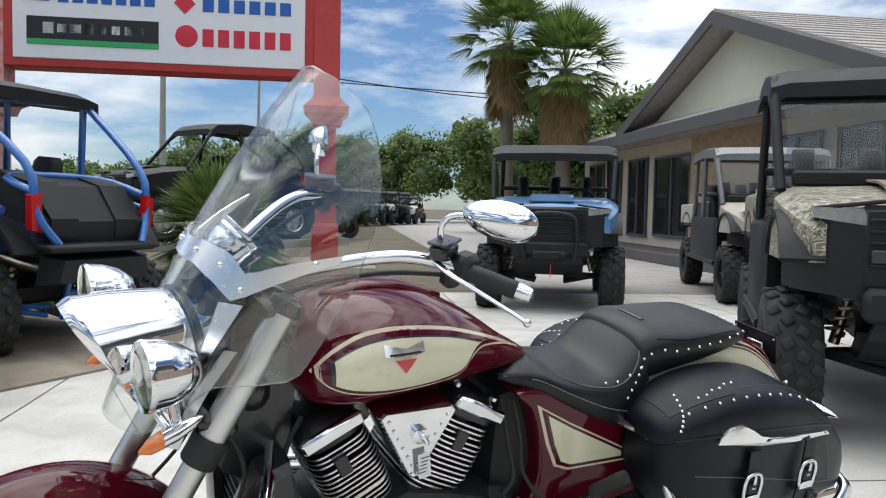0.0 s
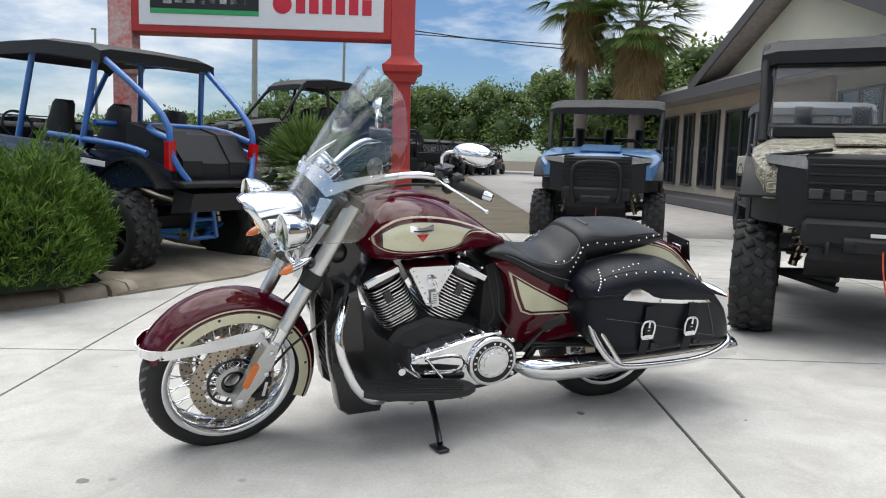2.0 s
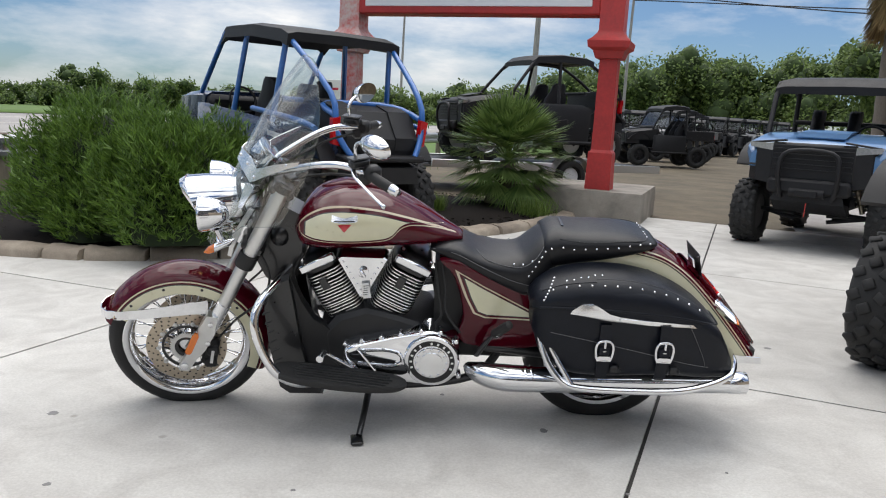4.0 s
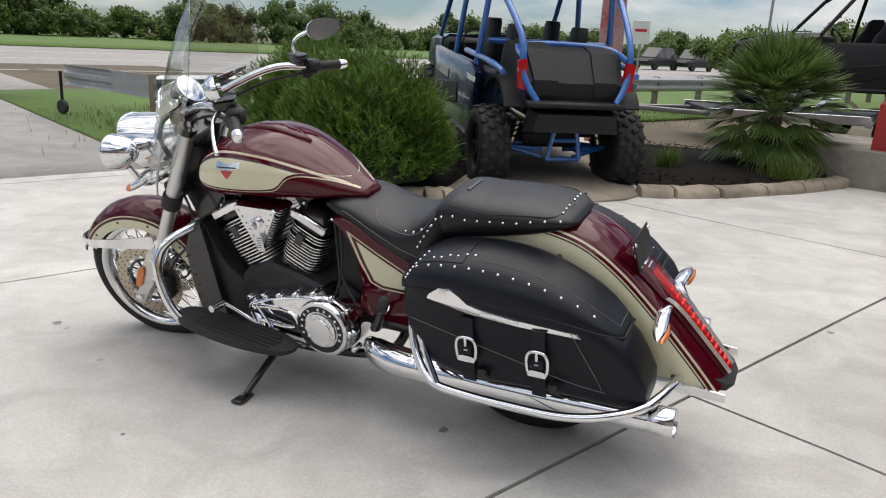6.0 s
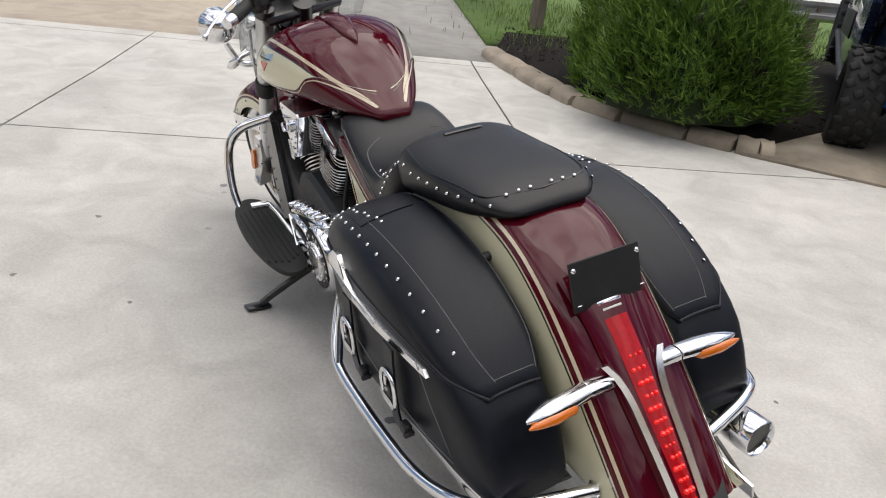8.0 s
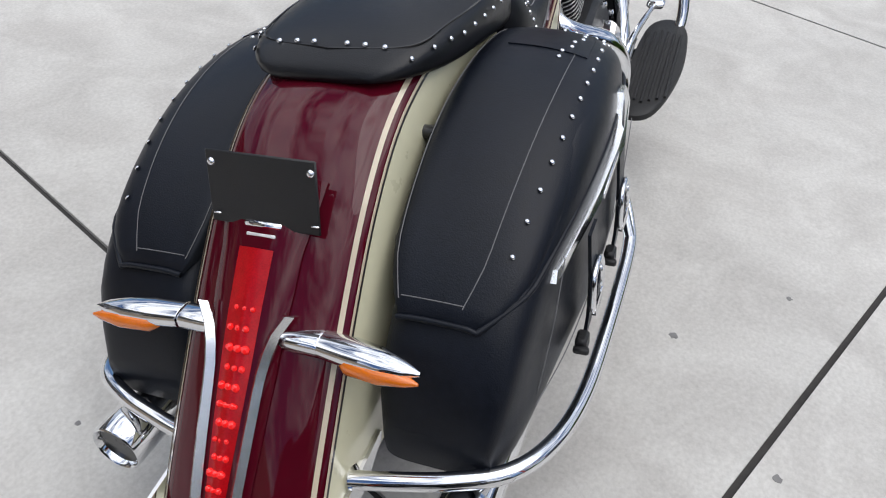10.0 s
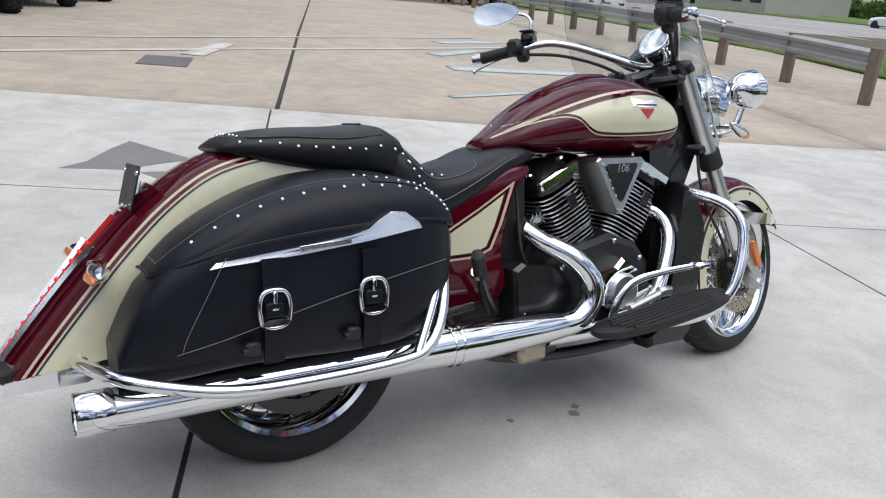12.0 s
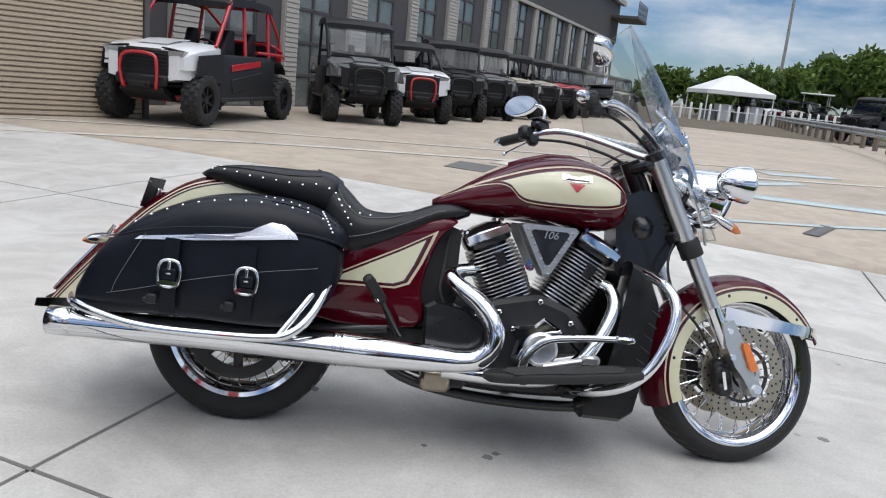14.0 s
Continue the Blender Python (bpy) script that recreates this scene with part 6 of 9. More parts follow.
# ==== slabs of the apron ====
SLAB, GAP = 3.02, 0.008
for i in range(-3, 3):
    for j in range(-3, 3):
        u0, w0 = i * SLAB, j * SLAB
        u1, w1 = min(u0 + SLAB, 6.3), min(w0 + SLAB, 5.75)
        if j == -3 or i == -3:
            u0, w0 = max(u0, -7.2), max(w0, -7.1)
        g = [[grid_point(u0 + GAP + (u1 - u0 - 2 * GAP) * a / 6, w0 + GAP + (w1 - w0 - 2 * GAP) * b / 6, -0.04) for b in range(7)] for a in range(7)]
        part("slab", sheet(g, 0.04), CONCRETE, pavement, angle=60)


# ==== off-road vehicles ====
UBLACK = mat("moulded_black", (0.012, 0.012, 0.0135), 0.5, 0.0, 0.3, 8, bump=0.3, bscale=300, spec=0.32)
UBLUE = mat("vehicle_blue", (0.02, 0.13, 0.42), 0.3, 0.1, 0.12, 5, coat=0.8)
UNAVY = mat("vehicle_navy", (0.012, 0.022, 0.055), 0.28, 0.1, 0.15, 5, coat=0.8)
USTEELBLUE = mat("vehicle_steel_blue", (0.08, 0.20, 0.40), 0.32, 0.1, 0.12, 5, coat=0.7)
UWHITE = mat("vehicle_white", (0.74, 0.75, 0.76), 0.35, 0.0, 0.06, 5, coat=0.5)
URED = mat("vehicle_red", (0.50, 0.012, 0.022), 0.32, 0.0, 0.12, 5, coat=0.6)
UGREY = mat("vehicle_grey", (0.16, 0.165, 0.17), 0.4, 0.1, 0.15, 5, coat=0.4)
USAND = mat("vehicle_sand", (0.40, 0.37, 0.31), 0.5, 0.0, 0.12, 5)
TINTED = clear_pane("tinted_window", (0.45, 0.48, 0.50))
CLEARW = clear_pane("clear_window", (0.78, 0.80, 0.82))
HEADGLASS = mat("vehicle_lamp", (0.42, 0.43, 0.44), 0.1, 0.6, 0.3, 40, coat=1.0)


def camouflage():
    m = mat("camouflage", (0.22, 0.19, 0.14), 0.5, 0.0, 0.3, 8)
    nt = m.node_tree
    n, l = nt.nodes.new, nt.links.new
    tc, v, r = n("ShaderNodeTexCoord"), n("ShaderNodeTexNoise"), n("ShaderNodeValToRGB")
    mp = n("ShaderNodeMapping")
    mp.inputs["Scale"].default_value = (3.2, 1.3, 2.5)
    v.inputs["Scale"].default_value, v.inputs["Detail"].default_value, v.inputs["Distortion"].default_value = 6.0, 4.0, 2.2
    l(tc.outputs["Object"], mp.inputs["Vector"])
    l(mp.outputs[0], v.inputs["Vector"])
    r.color_ramp.interpolation = "CONSTANT"
    for k, (pos, c) in enumerate(((0.0, (0.05, 0.045, 0.035)), (0.40, (0.17, 0.14, 0.09)), (0.47, (0.34, 0.31, 0.25)), (0.53, (0.10, 0.12, 0.06)), (0.58, (0.52, 0.49, 0.43)), (0.64, (0.20, 0.15, 0.09)))):
        e = r.color_ramp.elements[k] if k < 2 else r.color_ramp.elements.new(pos)
        e.position, e.color = pos, (*c, 1)
    l(v.outputs["Fac"], r.inputs["Fac"])
    l(r.outputs["Color"], nt.nodes["Principled BSDF"].inputs["Base Color"])
    return m


CAMO = camouflage()


def knobby(r, w):
    prof = [(r * 0.56, -w * 0.42), (r * 0.70, -w * 0.5), (r * 0.90, -w * 0.48), (r * 0.97, -w * 0.38), (r * 0.975, 0)]
    prof += [(a, -b) for a, b in reversed(prof[:-1])]
    out = []
    for i in range(18):
        for k, y in enumerate((-0.36, -0.13, 0.13, 0.36)):
            a = 2 * math.pi * (i + 0.5 * (k % 2)) / 18
            rr = r * (0.985 if abs(y) < 0.2 else 0.955)
            m = Matrix.Translation((rr * math.cos(a), y * w, rr * math.sin(a))) @ Matrix.Rotation(-a, 4, "Y") @ Matrix.Rotation(0.5 * (1 if y > 0 else -1), 4, "X")
            out.append(moved(box((0, 0, 0), (r * 0.075, w * 0.22, r * 0.15), 0.006), m))
    return lathe(prof, 36, YAXIS, True), join(*out)


CARCASS, LUGS = knobby(0.36, 0.27)
KNOBBY, TREAD = mesh_of("tyre", CARCASS, TYRE, 50), mesh_of("tread", LUGS, TYRE, 50)
RIMS = {}


def vehicle_rim(material):
    if material.name not in RIMS:
        sh = [lathe([(0.205, -0.10), (0.195, -0.06), (0.17, 0.04), (0.06, 0.07), (0.055, 0.09), (0.001, 0.095)], 28, YAXIS), lathe([(0.205, -0.11), (0.215, -0.10), (0.215, 0.105), (0.205, 0.115), (0.19, 0.10), (0.185, -0.09)], 28, YAXIS, True)]
        for i in range(7):
            a = 2 * math.pi * i / 7
            sh.append(box((0.13 * math.cos(a), 0.075, 0.13 * math.sin(a)), (0.13, 0.025, 0.035), 0.006, Matrix.Rotation(-a, 3, "Y")))
        RIMS[material.name] = mesh_of("rim", join(*sh), material)
    return RIMS[material.name]


def off_roader(name, label, wb=2.2, w=1.58, h=1.92, paint=UGREY, trim=UBLACK, cage=UBLACK, rows=1, sport=True, roof=True, glass=None, lit=UBLACK, rimmat=UBLACK, bull=UBLACK, arms=UBLACK, track=0.64, door=None):
    """A side-by-side off-road vehicle: x ahead, standing on z = 0."""
    v = tagged(new(name), label, "off-road vehicle")
    xf, xr, hw = wb / 2, -wb / 2, w / 2
    for x in (xf, xr):
        for s in (1, -1):
            t = new("wheel", vehicle_rim(rimmat))
            t.parent = v
            grow = 1.07 if sport and rows == 2 else 1.0
            t.matrix_local = Matrix.Translation((x, s * track, 0.36 * grow)) @ (Matrix.Identity(4) if s > 0 else Matrix.Rotation(math.pi, 4, "Z")) @ Matrix.Scale(grow, 4)
            ty = new("tyre", KNOBBY)
            ty.parent = t
            tb = tagged(new("tread", TREAD), kind="stuff")
            tb.parent = t
            for z0, z1, dx in ((0.40, 0.52, 0.18), (0.33, 0.36, -0.16)):
                part("suspension_arm", join(tube([(x + dx, s * 0.16, z0), (x, s * (track - 0.13), 0.40)], 0.022, 8, 1), tube([(x - dx, s * 0.16, z0), (x, s * (track - 0.13), 0.40)], 0.022, 8, 1)), arms, v)
            sh = part("shock", tube([(x - 0.05, s * (track - 0.22), 0.44), (x - 0.02, s * 0.30, 0.96)], 0.028, 10, 1), STEEL, v)
            coil = [(x - 0.05 + 0.03 * f + 0.048 * math.cos(f * 50), s * (track - 0.22 - (track - 0.52) * f) + 0.048 * math.sin(f * 50), 0.48 + 0.40 * f) for f in np.linspace(0, 1, 56)]
            part("spring", tube(coil, 0.009, 5, 1), UBLACK if sport else STEEL, sh)
    # chassis and tub
    part("chassis", box(((xf + xr) / 2, 0, 0.44), (wb - 0.2, 0.62, 0.16), 0.03), UBLACK, v)
    dw = hw - 0.04
    lo, hi = xr + 0.42, xf - 0.45
    for s in (1, -1):
        sill = [(lo, 0.40), (lo - 0.04, 1.02), (lo + 0.18, 1.10), (hi - 0.25, 1.08), (hi + 0.02, 1.06), (hi, 0.40)] if sport else [(lo, 0.38), (lo, 0.94), (lo + 0.05, 0.98), (hi - 0.05, 0.98), (hi, 0.92), (hi, 0.38)]
        part("side_door", loft([[((lo + hi) / 2 + (a - (lo + hi) / 2) * f, s * y, 0.68 + (b - 0.68) * f) for a, b in sill] for y, f in ((dw - 0.10, 0.97), (dw - 0.03, 1.0), (dw, 0.90))]), (door or paint) if sport else trim, v)
        if sport:
            part("door_inset", box(((lo + hi) / 2 + 0.1, s * (dw + 0.004), 0.66), ((hi - lo) * 0.55, 0.02, 0.22), 0.008, Matrix.Rotation(0.12, 3, "Y")), trim, v)
        part("rocker_rail", tube([(lo - 0.05, s * dw, 0.40), (hi + 0.05, s * dw, 0.39)], 0.035, 10, 1), trim, v)
        # fender flares
        for x, sg in ((xf, 1), (xr, -1)):
            arc = [[(x + 0.47 * math.cos(a), s * yy, (0.62 if sport else 0.58) + 0.44 * math.sin(a)) for yy in ((hw - 0.46, hw - 0.20, hw - 0.17) if sport else (hw - 0.40, hw - 0.08, hw - 0.05))] for a in np.linspace(radians(30), radians(150), 14)]
            part("fender", sheet(arc, 0.03), trim, v, angle=60)
    part("floor", box(((lo + hi) / 2, 0, 0.42), (hi - lo, w - 0.16, 0.04), 0.01), UBLACK, v)
    # hood and nose
    nose, top = xf + 0.42, 1.20 if sport else 1.18
    up = 0.12
    hood = []
    for x, zt, zb, ww in ((xf - 0.55, top + 0.02, 0.80, hw - 0.10), (xf - 0.25, top, 0.80, hw - 0.06), (xf + 0.10, top - 0.05, 0.80, hw - 0.07), (xf + 0.32, top - 0.10, 0.80, hw - 0.11), (nose, top - 0.17, 0.80, hw - 0.18)):
        hood.append([(x, -ww, zb), (x, -ww * 0.98, zt - 0.07), (x, -ww * 0.86, zt - 0.015), (x, -ww * 0.45, zt - 0.005), (x, 0, zt + 0.008), (x, ww * 0.45, zt - 0.005), (x, ww * 0.86, zt - 0.015), (x, ww * 0.98, zt - 0.07), (x, ww, zb)])
    part("hood", loft(hood), paint, v, angle=35)
    if door is not None:
        for s in (1, -1):
            part("door_stripe", box((0.15, s * (dw + 0.012), 0.93), (1.1, 0.012, 0.10), 0.004, Matrix.Rotation(0.10, 3, "Y")), bull, v, "red door stripe")
            part("fender_skirt", prism([(xf - 0.52, 0.62), (xf + 0.30, 0.74), (xf + 0.24, 1.02), (xf - 0.50, 1.08)], s * (hw - 0.055), s * (hw - 0.035)), trim, v, "black fender side")
    part("hood_panel", sheet([[(x, y, z) for y in np.linspace(-0.24, 0.24, 5)] for x, z in ((xf - 0.45, top + 0.034), (xf - 0.1, top + 0.010), (xf + 0.2, top - 0.055))], 0.012), paint, v)
    fx = nose - 0.02
    grille = part("grille", box((fx, 0, 0.80 + up * 0.6), (0.10, w * 0.52, 0.28 + up), 0.03), UBLACK, v)
    for k in range(5):
        part("grille_bar", box((fx + 0.055, 0, 0.70 + up * 0.8 + 0.052 * k), (0.02, w * 0.47, 0.016), 0.004), trim if k % 2 else UBLACK, grille)
    for s in (1, -1):
        part("nose_cheek", loft([[(x, s * y, z) for y, z in ((0.26, 0.60), (hw - ins, 0.66), (hw - ins, 0.92 + up), (0.28, 0.95 + up))] for x, ins in ((xf + 0.02, 0.10), (xf + 0.30, 0.16), (nose + 0.02, 0.26))]), paint if sport else trim, v, angle=30)
        lamp = part("headlamp", loft([[(x, s * y, z) for y, z in ((0.36, 0.855 + up), (hw - 0.19, 0.890 + up), (hw - 0.17, 0.940 + up), (0.40, 0.935 + up))] for x in (xf + 0.26, nose + 0.025)]), HEADGLASS, v, "angular clear headlamp", 30)
        part("lamp_brow", box((nose - 0.04, s * (hw - 0.36), 0.955 + up), (0.10, 0.34, 0.02), 0.006, Matrix.Rotation(-s * 0.12, 3, "X")), UBLACK, lamp)
        part("tow_hook", tube([(nose + 0.02, s * 0.25, 0.52), (nose + 0.10, s * 0.25, 0.50), (nose + 0.10, s * 0.25, 0.56), (nose + 0.02, s * 0.25, 0.58)], 0.014, 8, 3), bull or UBLACK, v)
    part("skid_plate", loft([[(x, -y, z), (x, y, z), (x, y * 0.9, z + 0.12), (x, -y * 0.9, z + 0.12)] for x, y, z in ((xf - 0.1, 0.34, 0.30), (xf + 0.25, 0.36, 0.34), (nose + 0.05, 0.36, 0.46))]), UBLACK, v)
    part("bumper", box((nose + 0.05, 0, 0.62), (0.10, w * 0.5, 0.16), 0.03), UBLACK, v)
    loop = [(nose + 0.11, -0.26, 0.52), (nose + 0.15, -0.29, 0.72 + up * 0.6), (nose + 0.13, -0.21, 0.86 + up), (nose + 0.13, 0.21, 0.86 + up), (nose + 0.15, 0.29, 0.72 + up * 0.6), (nose + 0.11, 0.26, 0.52)]
    if bull is not None:
        part("bull_bar", tube(loop, 0.024, 10, 4), bull, v)
    part("winch", join(tube([(nose + 0.08, -0.17, 0.56), (nose + 0.08, 0.17, 0.56)], 0.05, 14, 1), box((nose + 0.14, 0, 0.555), (0.02, 0.22, 0.07), 0.006)), UBLACK, v)
    # cockpit
    part("dash", box((xf - 0.58, 0, 0.98 + up * 0.8), (0.22, w - 0.26, 0.20), 0.05), UBLACK, v)
    part("steering_wheel", lathe([(0.150, -0.012), (0.170, -0.012), (0.172, 0.0), (0.170, 0.012), (0.150, 0.012)], 24, Matrix.Translation((xf - 0.80, 0.33, 1.08 + up * 0.6)) @ Matrix.Rotation(radians(-62), 4, "Y"), True), UBLACK, v)
    seats_x = [xf - 1.30] if rows == 1 else [xf - 1.25, xf - 2.10]
    for sx in seats_x:
        for y in ((0.33, -0.33) if sport else (0.42, 0.0, -0.42)):
            st = part("seat", loft([oval(sx + dx, y, z, ww, hh, 3.5, 18) for dx, z, ww, hh in ((0.30, 0.74, 0.20, 0.06), (0.10, 0.73, 0.22, 0.08), (-0.15, 0.74, 0.22, 0.08))]), UBLACK, v, "", 60)
            part("backrest", loft([oval(sx - 0.18 - 0.22 * (z - 0.66), y, z + 0.14, ww, 0.07, 3, 18, "z") for z, ww in ((0.64, 0.20), (0.85, 0.235), (1.05, 0.22), (1.18, 0.15), (1.30, 0.13), (1.34, 0.08))]), UBLACK, st, "", 60)
    # cage
    rf, rb = xf - 1.00 if sport else xf - 0.78, xr + (0.48 if sport and rows == 2 else 0.42 if sport else 0.50)
    ry, zt = hw - (0.20 if sport and rows == 2 else 0.28 if sport else 0.12), h - 0.06
    tubes = []
    for s in (1, -1):
        tubes += [[(xf - 0.42, s * (hw - 0.12), top - 0.02), (rf + 0.05, s * (ry + 0.03), zt - 0.06), (rf - 0.06, s * ry, zt)], [(rf - 0.06, s * ry, zt), (rb, s * ry, zt)]]
        if sport:
            tubes += [[(rb, s * ry, zt), (xr - 0.28, s * (hw - 0.30), 1.46), (xr - 0.40, s * (hw - 0.32), 1.12), (xr - 0.50, s * (hw - 0.44), 0.90)], [(xf - 1.42, s * (hw - 0.10), 0.98), (xf - 1.50, s * ry, zt)]]
            if rows == 2:
                tubes += [[(xr + 0.56, s * (hw - 0.12), 1.08), (rb + 0.02, s * ry, zt)], [(xf - 1.9, s * (hw - 0.12), 1.16), (xr + 0.05, s * (hw - 0.14), 1.16), (xr - 0.26, s * (hw - 0.17), 1.12)]]
        else:
            tubes += [[(rb, s * ry, zt), (rb - 0.03, s * (hw - 0.10), 1.0)]]
            if rows == 2:
                tubes += [[(xf - 1.62, s * (hw - 0.10), 0.98), (xf - 1.62, s * ry, zt)]]
    tubes += [[(rf - 0.06, -ry, zt), (rf - 0.06, ry, zt)], [(rb, -ry, zt), (rb, ry, zt)], [(rb + 0.02, -ry, 1.32), (rb + 0.02, ry, 1.32)]]
    if sport:
        tubes += [[(xr - 0.36, -(hw - 0.32), 1.26), (xr + 0.02, -(hw - 0.42), 1.34), (xr + 0.02, hw - 0.42, 1.34), (xr - 0.36, hw - 0.32, 1.26)]]
    for pts in tubes:
        part("cage_tube", tube(pts, 0.030, 10, 4 if len(pts) > 2 else 1), cage, v)
    if roof:
        rr = []
        for x, dz in ((rf + 0.10, -0.11), (rf - 0.02, -0.02), ((rf + rb) / 2, 0.03), (rb + 0.05, 0.01), (rb - 0.10, -0.03)):
            rr.append([(x, -ry - 0.06, zt - 0.07 + dz), (x, -ry - 0.05, zt + 0.05 + dz), (x, -ry + 0.05, zt + 0.075 + dz), (x, 0, zt + 0.085 + dz), (x, ry - 0.05, zt + 0.075 + dz), (x, ry + 0.05, zt + 0.05 + dz), (x, ry + 0.06, zt - 0.07 + dz), (x, ry - 0.03, zt - 0.01 + dz), (x, -ry + 0.03, zt - 0.01 + dz)])
        part("roof", loft(rr), UBLACK if roof is True else roof, v, "", 30)
    if glass is not None:
        g = [[(xf - 0.44 - 0.0, y, top + 0.02) for y in np.linspace(-hw + 0.14, hw - 0.14, 7)], [((xf - 0.44 + rf) / 2 + 0.02, y, (top + zt) / 2) for y in np.linspace(-hw + 0.16, hw - 0.16, 7)], [(rf - 0.0, y, zt - 0.02) for y in np.linspace(-ry, ry, 7)]]
        part("windshield_pane", sheet(g, 0.005), glass, v, "", 70)
        part("wiper_band", box((xf - 0.46, 0, top + 0.05), (0.05, w - 0.36, 0.09), 0.015), UBLACK, v)
    # tail
    if sport:
        part("tail_body", loft([[(x, -y, z0), (x, y, z0), (x, y, z1), (x, -y, z1)] for x, y, z0, z1 in ((xr + 0.50, hw - 0.16, 0.62, 1.08), (xr, hw - 0.28, 0.80, 1.08), (xr - 0.38, hw - 0.35, 0.84, 1.00))]), door or paint, v, "", 30)
        part("rear_bed", loft([[(x, -y, z0), (x, y, z0), (x, y, z1), (x, -y, z1)] for x, y, z0, z1 in ((xr + 0.18, 0.52, 0.95, 1.36), (xr - 0.20, 0.48, 0.92, 1.30), (xr - 0.42, 0.44, 0.90, 1.06))]), UBLACK, v, "", 25)
        part("rear_step", box((xr - 0.46, 0, 0.88), (0.20, 0.94, 0.06), 0.02), UBLACK, v)
        part("rear_bumper", loft([[(x, -y, z0), (x, y, z0), (x, y * 0.92, z1), (x, -y * 0.92, z1)] for x, y, z0, z1 in ((xr - 0.36, 0.44, 0.60, 0.82), (xr - 0.56, 0.40, 0.64, 0.80))]), UBLACK, v, "", 25)
        part("exhaust", tube([(xr + 0.05, 0.46, 0.80), (xr - 0.18, 0.44, 0.74), (xr - 0.46, 0.30, 0.70)], 0.042, 12), STEEL, v, "steel exhaust pipe")
        for s in (1, -1):
            part("bed_panel", sheet([[(xr + 0.10, s * y, 1.365), (xr - 0.21, s * y * 0.93, 1.312), (xr - 0.425, s * y * 0.86, 1.075), (xr - 0.43, s * y * 0.86, 0.95)] for y in (0.20, 0.46)], 0.014), UBLACK, v, "black moulded bed panel", 25)
        part("rear_frame", join(*[tube(p, 0.022, 8, 1) for p in ([(xr - 0.30, -0.16, 0.34), (xr - 0.30, 0.16, 0.34)], [(xr - 0.32, -0.16, 0.34), (xr - 0.30, -0.10, 0.66)], [(xr - 0.32, 0.16, 0.34), (xr - 0.30, 0.10, 0.66)], [(xr - 0.30, -0.14, 0.52), (xr - 0.30, 0.14, 0.52)])]), arms, v)
        for s in (1, -1):
            part("tail_lamp", loft([[(x, s * y, z) for y, z in ((hw - 0.36, 0.98), (hw - 0.28, 1.0), (hw - 0.26, 1.24), (hw - 0.34, 1.26))] for x in (xr - 0.36, xr - 0.42)]), REDLENS, v, "red tail lamp")
    else:
        bed = part("cargo_bed", box((xr - 0.05, 0, 0.86), (1.02, w - 0.12, 0.05), 0.01), UBLACK, v, "moulded cargo bed")
        for c, s in (((xr - 0.05, hw - 0.08, 1.02), (1.02, 0.05, 0.30)), ((xr - 0.05, -hw + 0.08, 1.02), (1.02, 0.05, 0.30)), ((xr + 0.44, 0, 1.04), (0.05, w - 0.14, 0.34)), ((xr - 0.54, 0, 1.02), (0.05, w - 0.14, 0.30))):
            part("bed_wall", box(c, s, 0.015), paint, bed)
        for s in (1, -1):
            part("tail_lamp", box((xr - 0.58, s * (hw - 0.16), 0.98), (0.03, 0.10, 0.16), 0.01), REDLENS, v)
    return v if sport else lift_body(v, 0.08)


def lift_body(v, dz):
    """Raise the body over the wheels."""
    for c in v.children:
        if not c.name.startswith(("wheel", "suspension_arm", "shock")):
            c.location.z += dz
    return v


def stand(v, x, y, heading, dz=0.0, tilt=0.0):
    v.matrix_world = Matrix.Translation((x, y, ground_z(x, y) + dz)) @ Matrix.Rotation(heading, 4, "Z") @ Matrix.Rotation(tilt, 4, "Y")
    return v


blue4 = stand(off_roader("four_seat_buggy", "navy four-seat sport buggy with bright blue roll cage", 2.95, 1.62, 2.0, UNAVY, UBLACK, UBLUE, 2, True, True, None, arms=UBLUE, bull=UBLUE, track=0.66), 1.96, -5.84, radians(-49.5), 0.13, radians(-5.2))
camo = stand(off_roader("utility_buggy", "black utility buggy with camouflage hood and winch", 2.06, 1.58, 1.90, CAMO, UBLACK, UBLACK, 1, False, True, CLEARW, rimmat=UBLACK, bull=None), -3.72, -1.20, radians(46), 0.0)
steel = stand(off_roader("crossover_buggy", "steel-blue two-seat buggy with black roof and bull bar", 2.15, 1.63, 1.81, USTEELBLUE, UBLACK, UBLACK, 1, False, True, None, track=0.68), -4.62, -6.22, radians(55), 0.0)
stand(off_roader("crew_buggy", "grey four-seat crew buggy with pale roof", 2.75, 1.58, 1.92, USAND, UBLACK, UGREY, 2, False, UGREY, CLEARW), -7.8, -5.88, radians(56), 0.0)
stand(off_roader("black_buggy", "black sport buggy parked behind the sign post", 2.5, 1.65, 1.95, UBLACK, UBLACK, UBLACK, 1, True, True, None, rimmat=SATIN), -1.25, -11.75, radians(24), 0.50)
trailer = tagged(new("utility_trailer"), "grey steel trailer carrying the black buggy", "trailer")
part("deck", box((0, 0, 0.46), (4.6, 1.9, 0.07), 0.01), UBLACK, trailer)
part("tongue", tube([(2.2, -0.7, 0.42), (3.5, 0, 0.42), (2.2, 0.7, 0.42)], 0.04, 8, 1), UGREY, trailer)
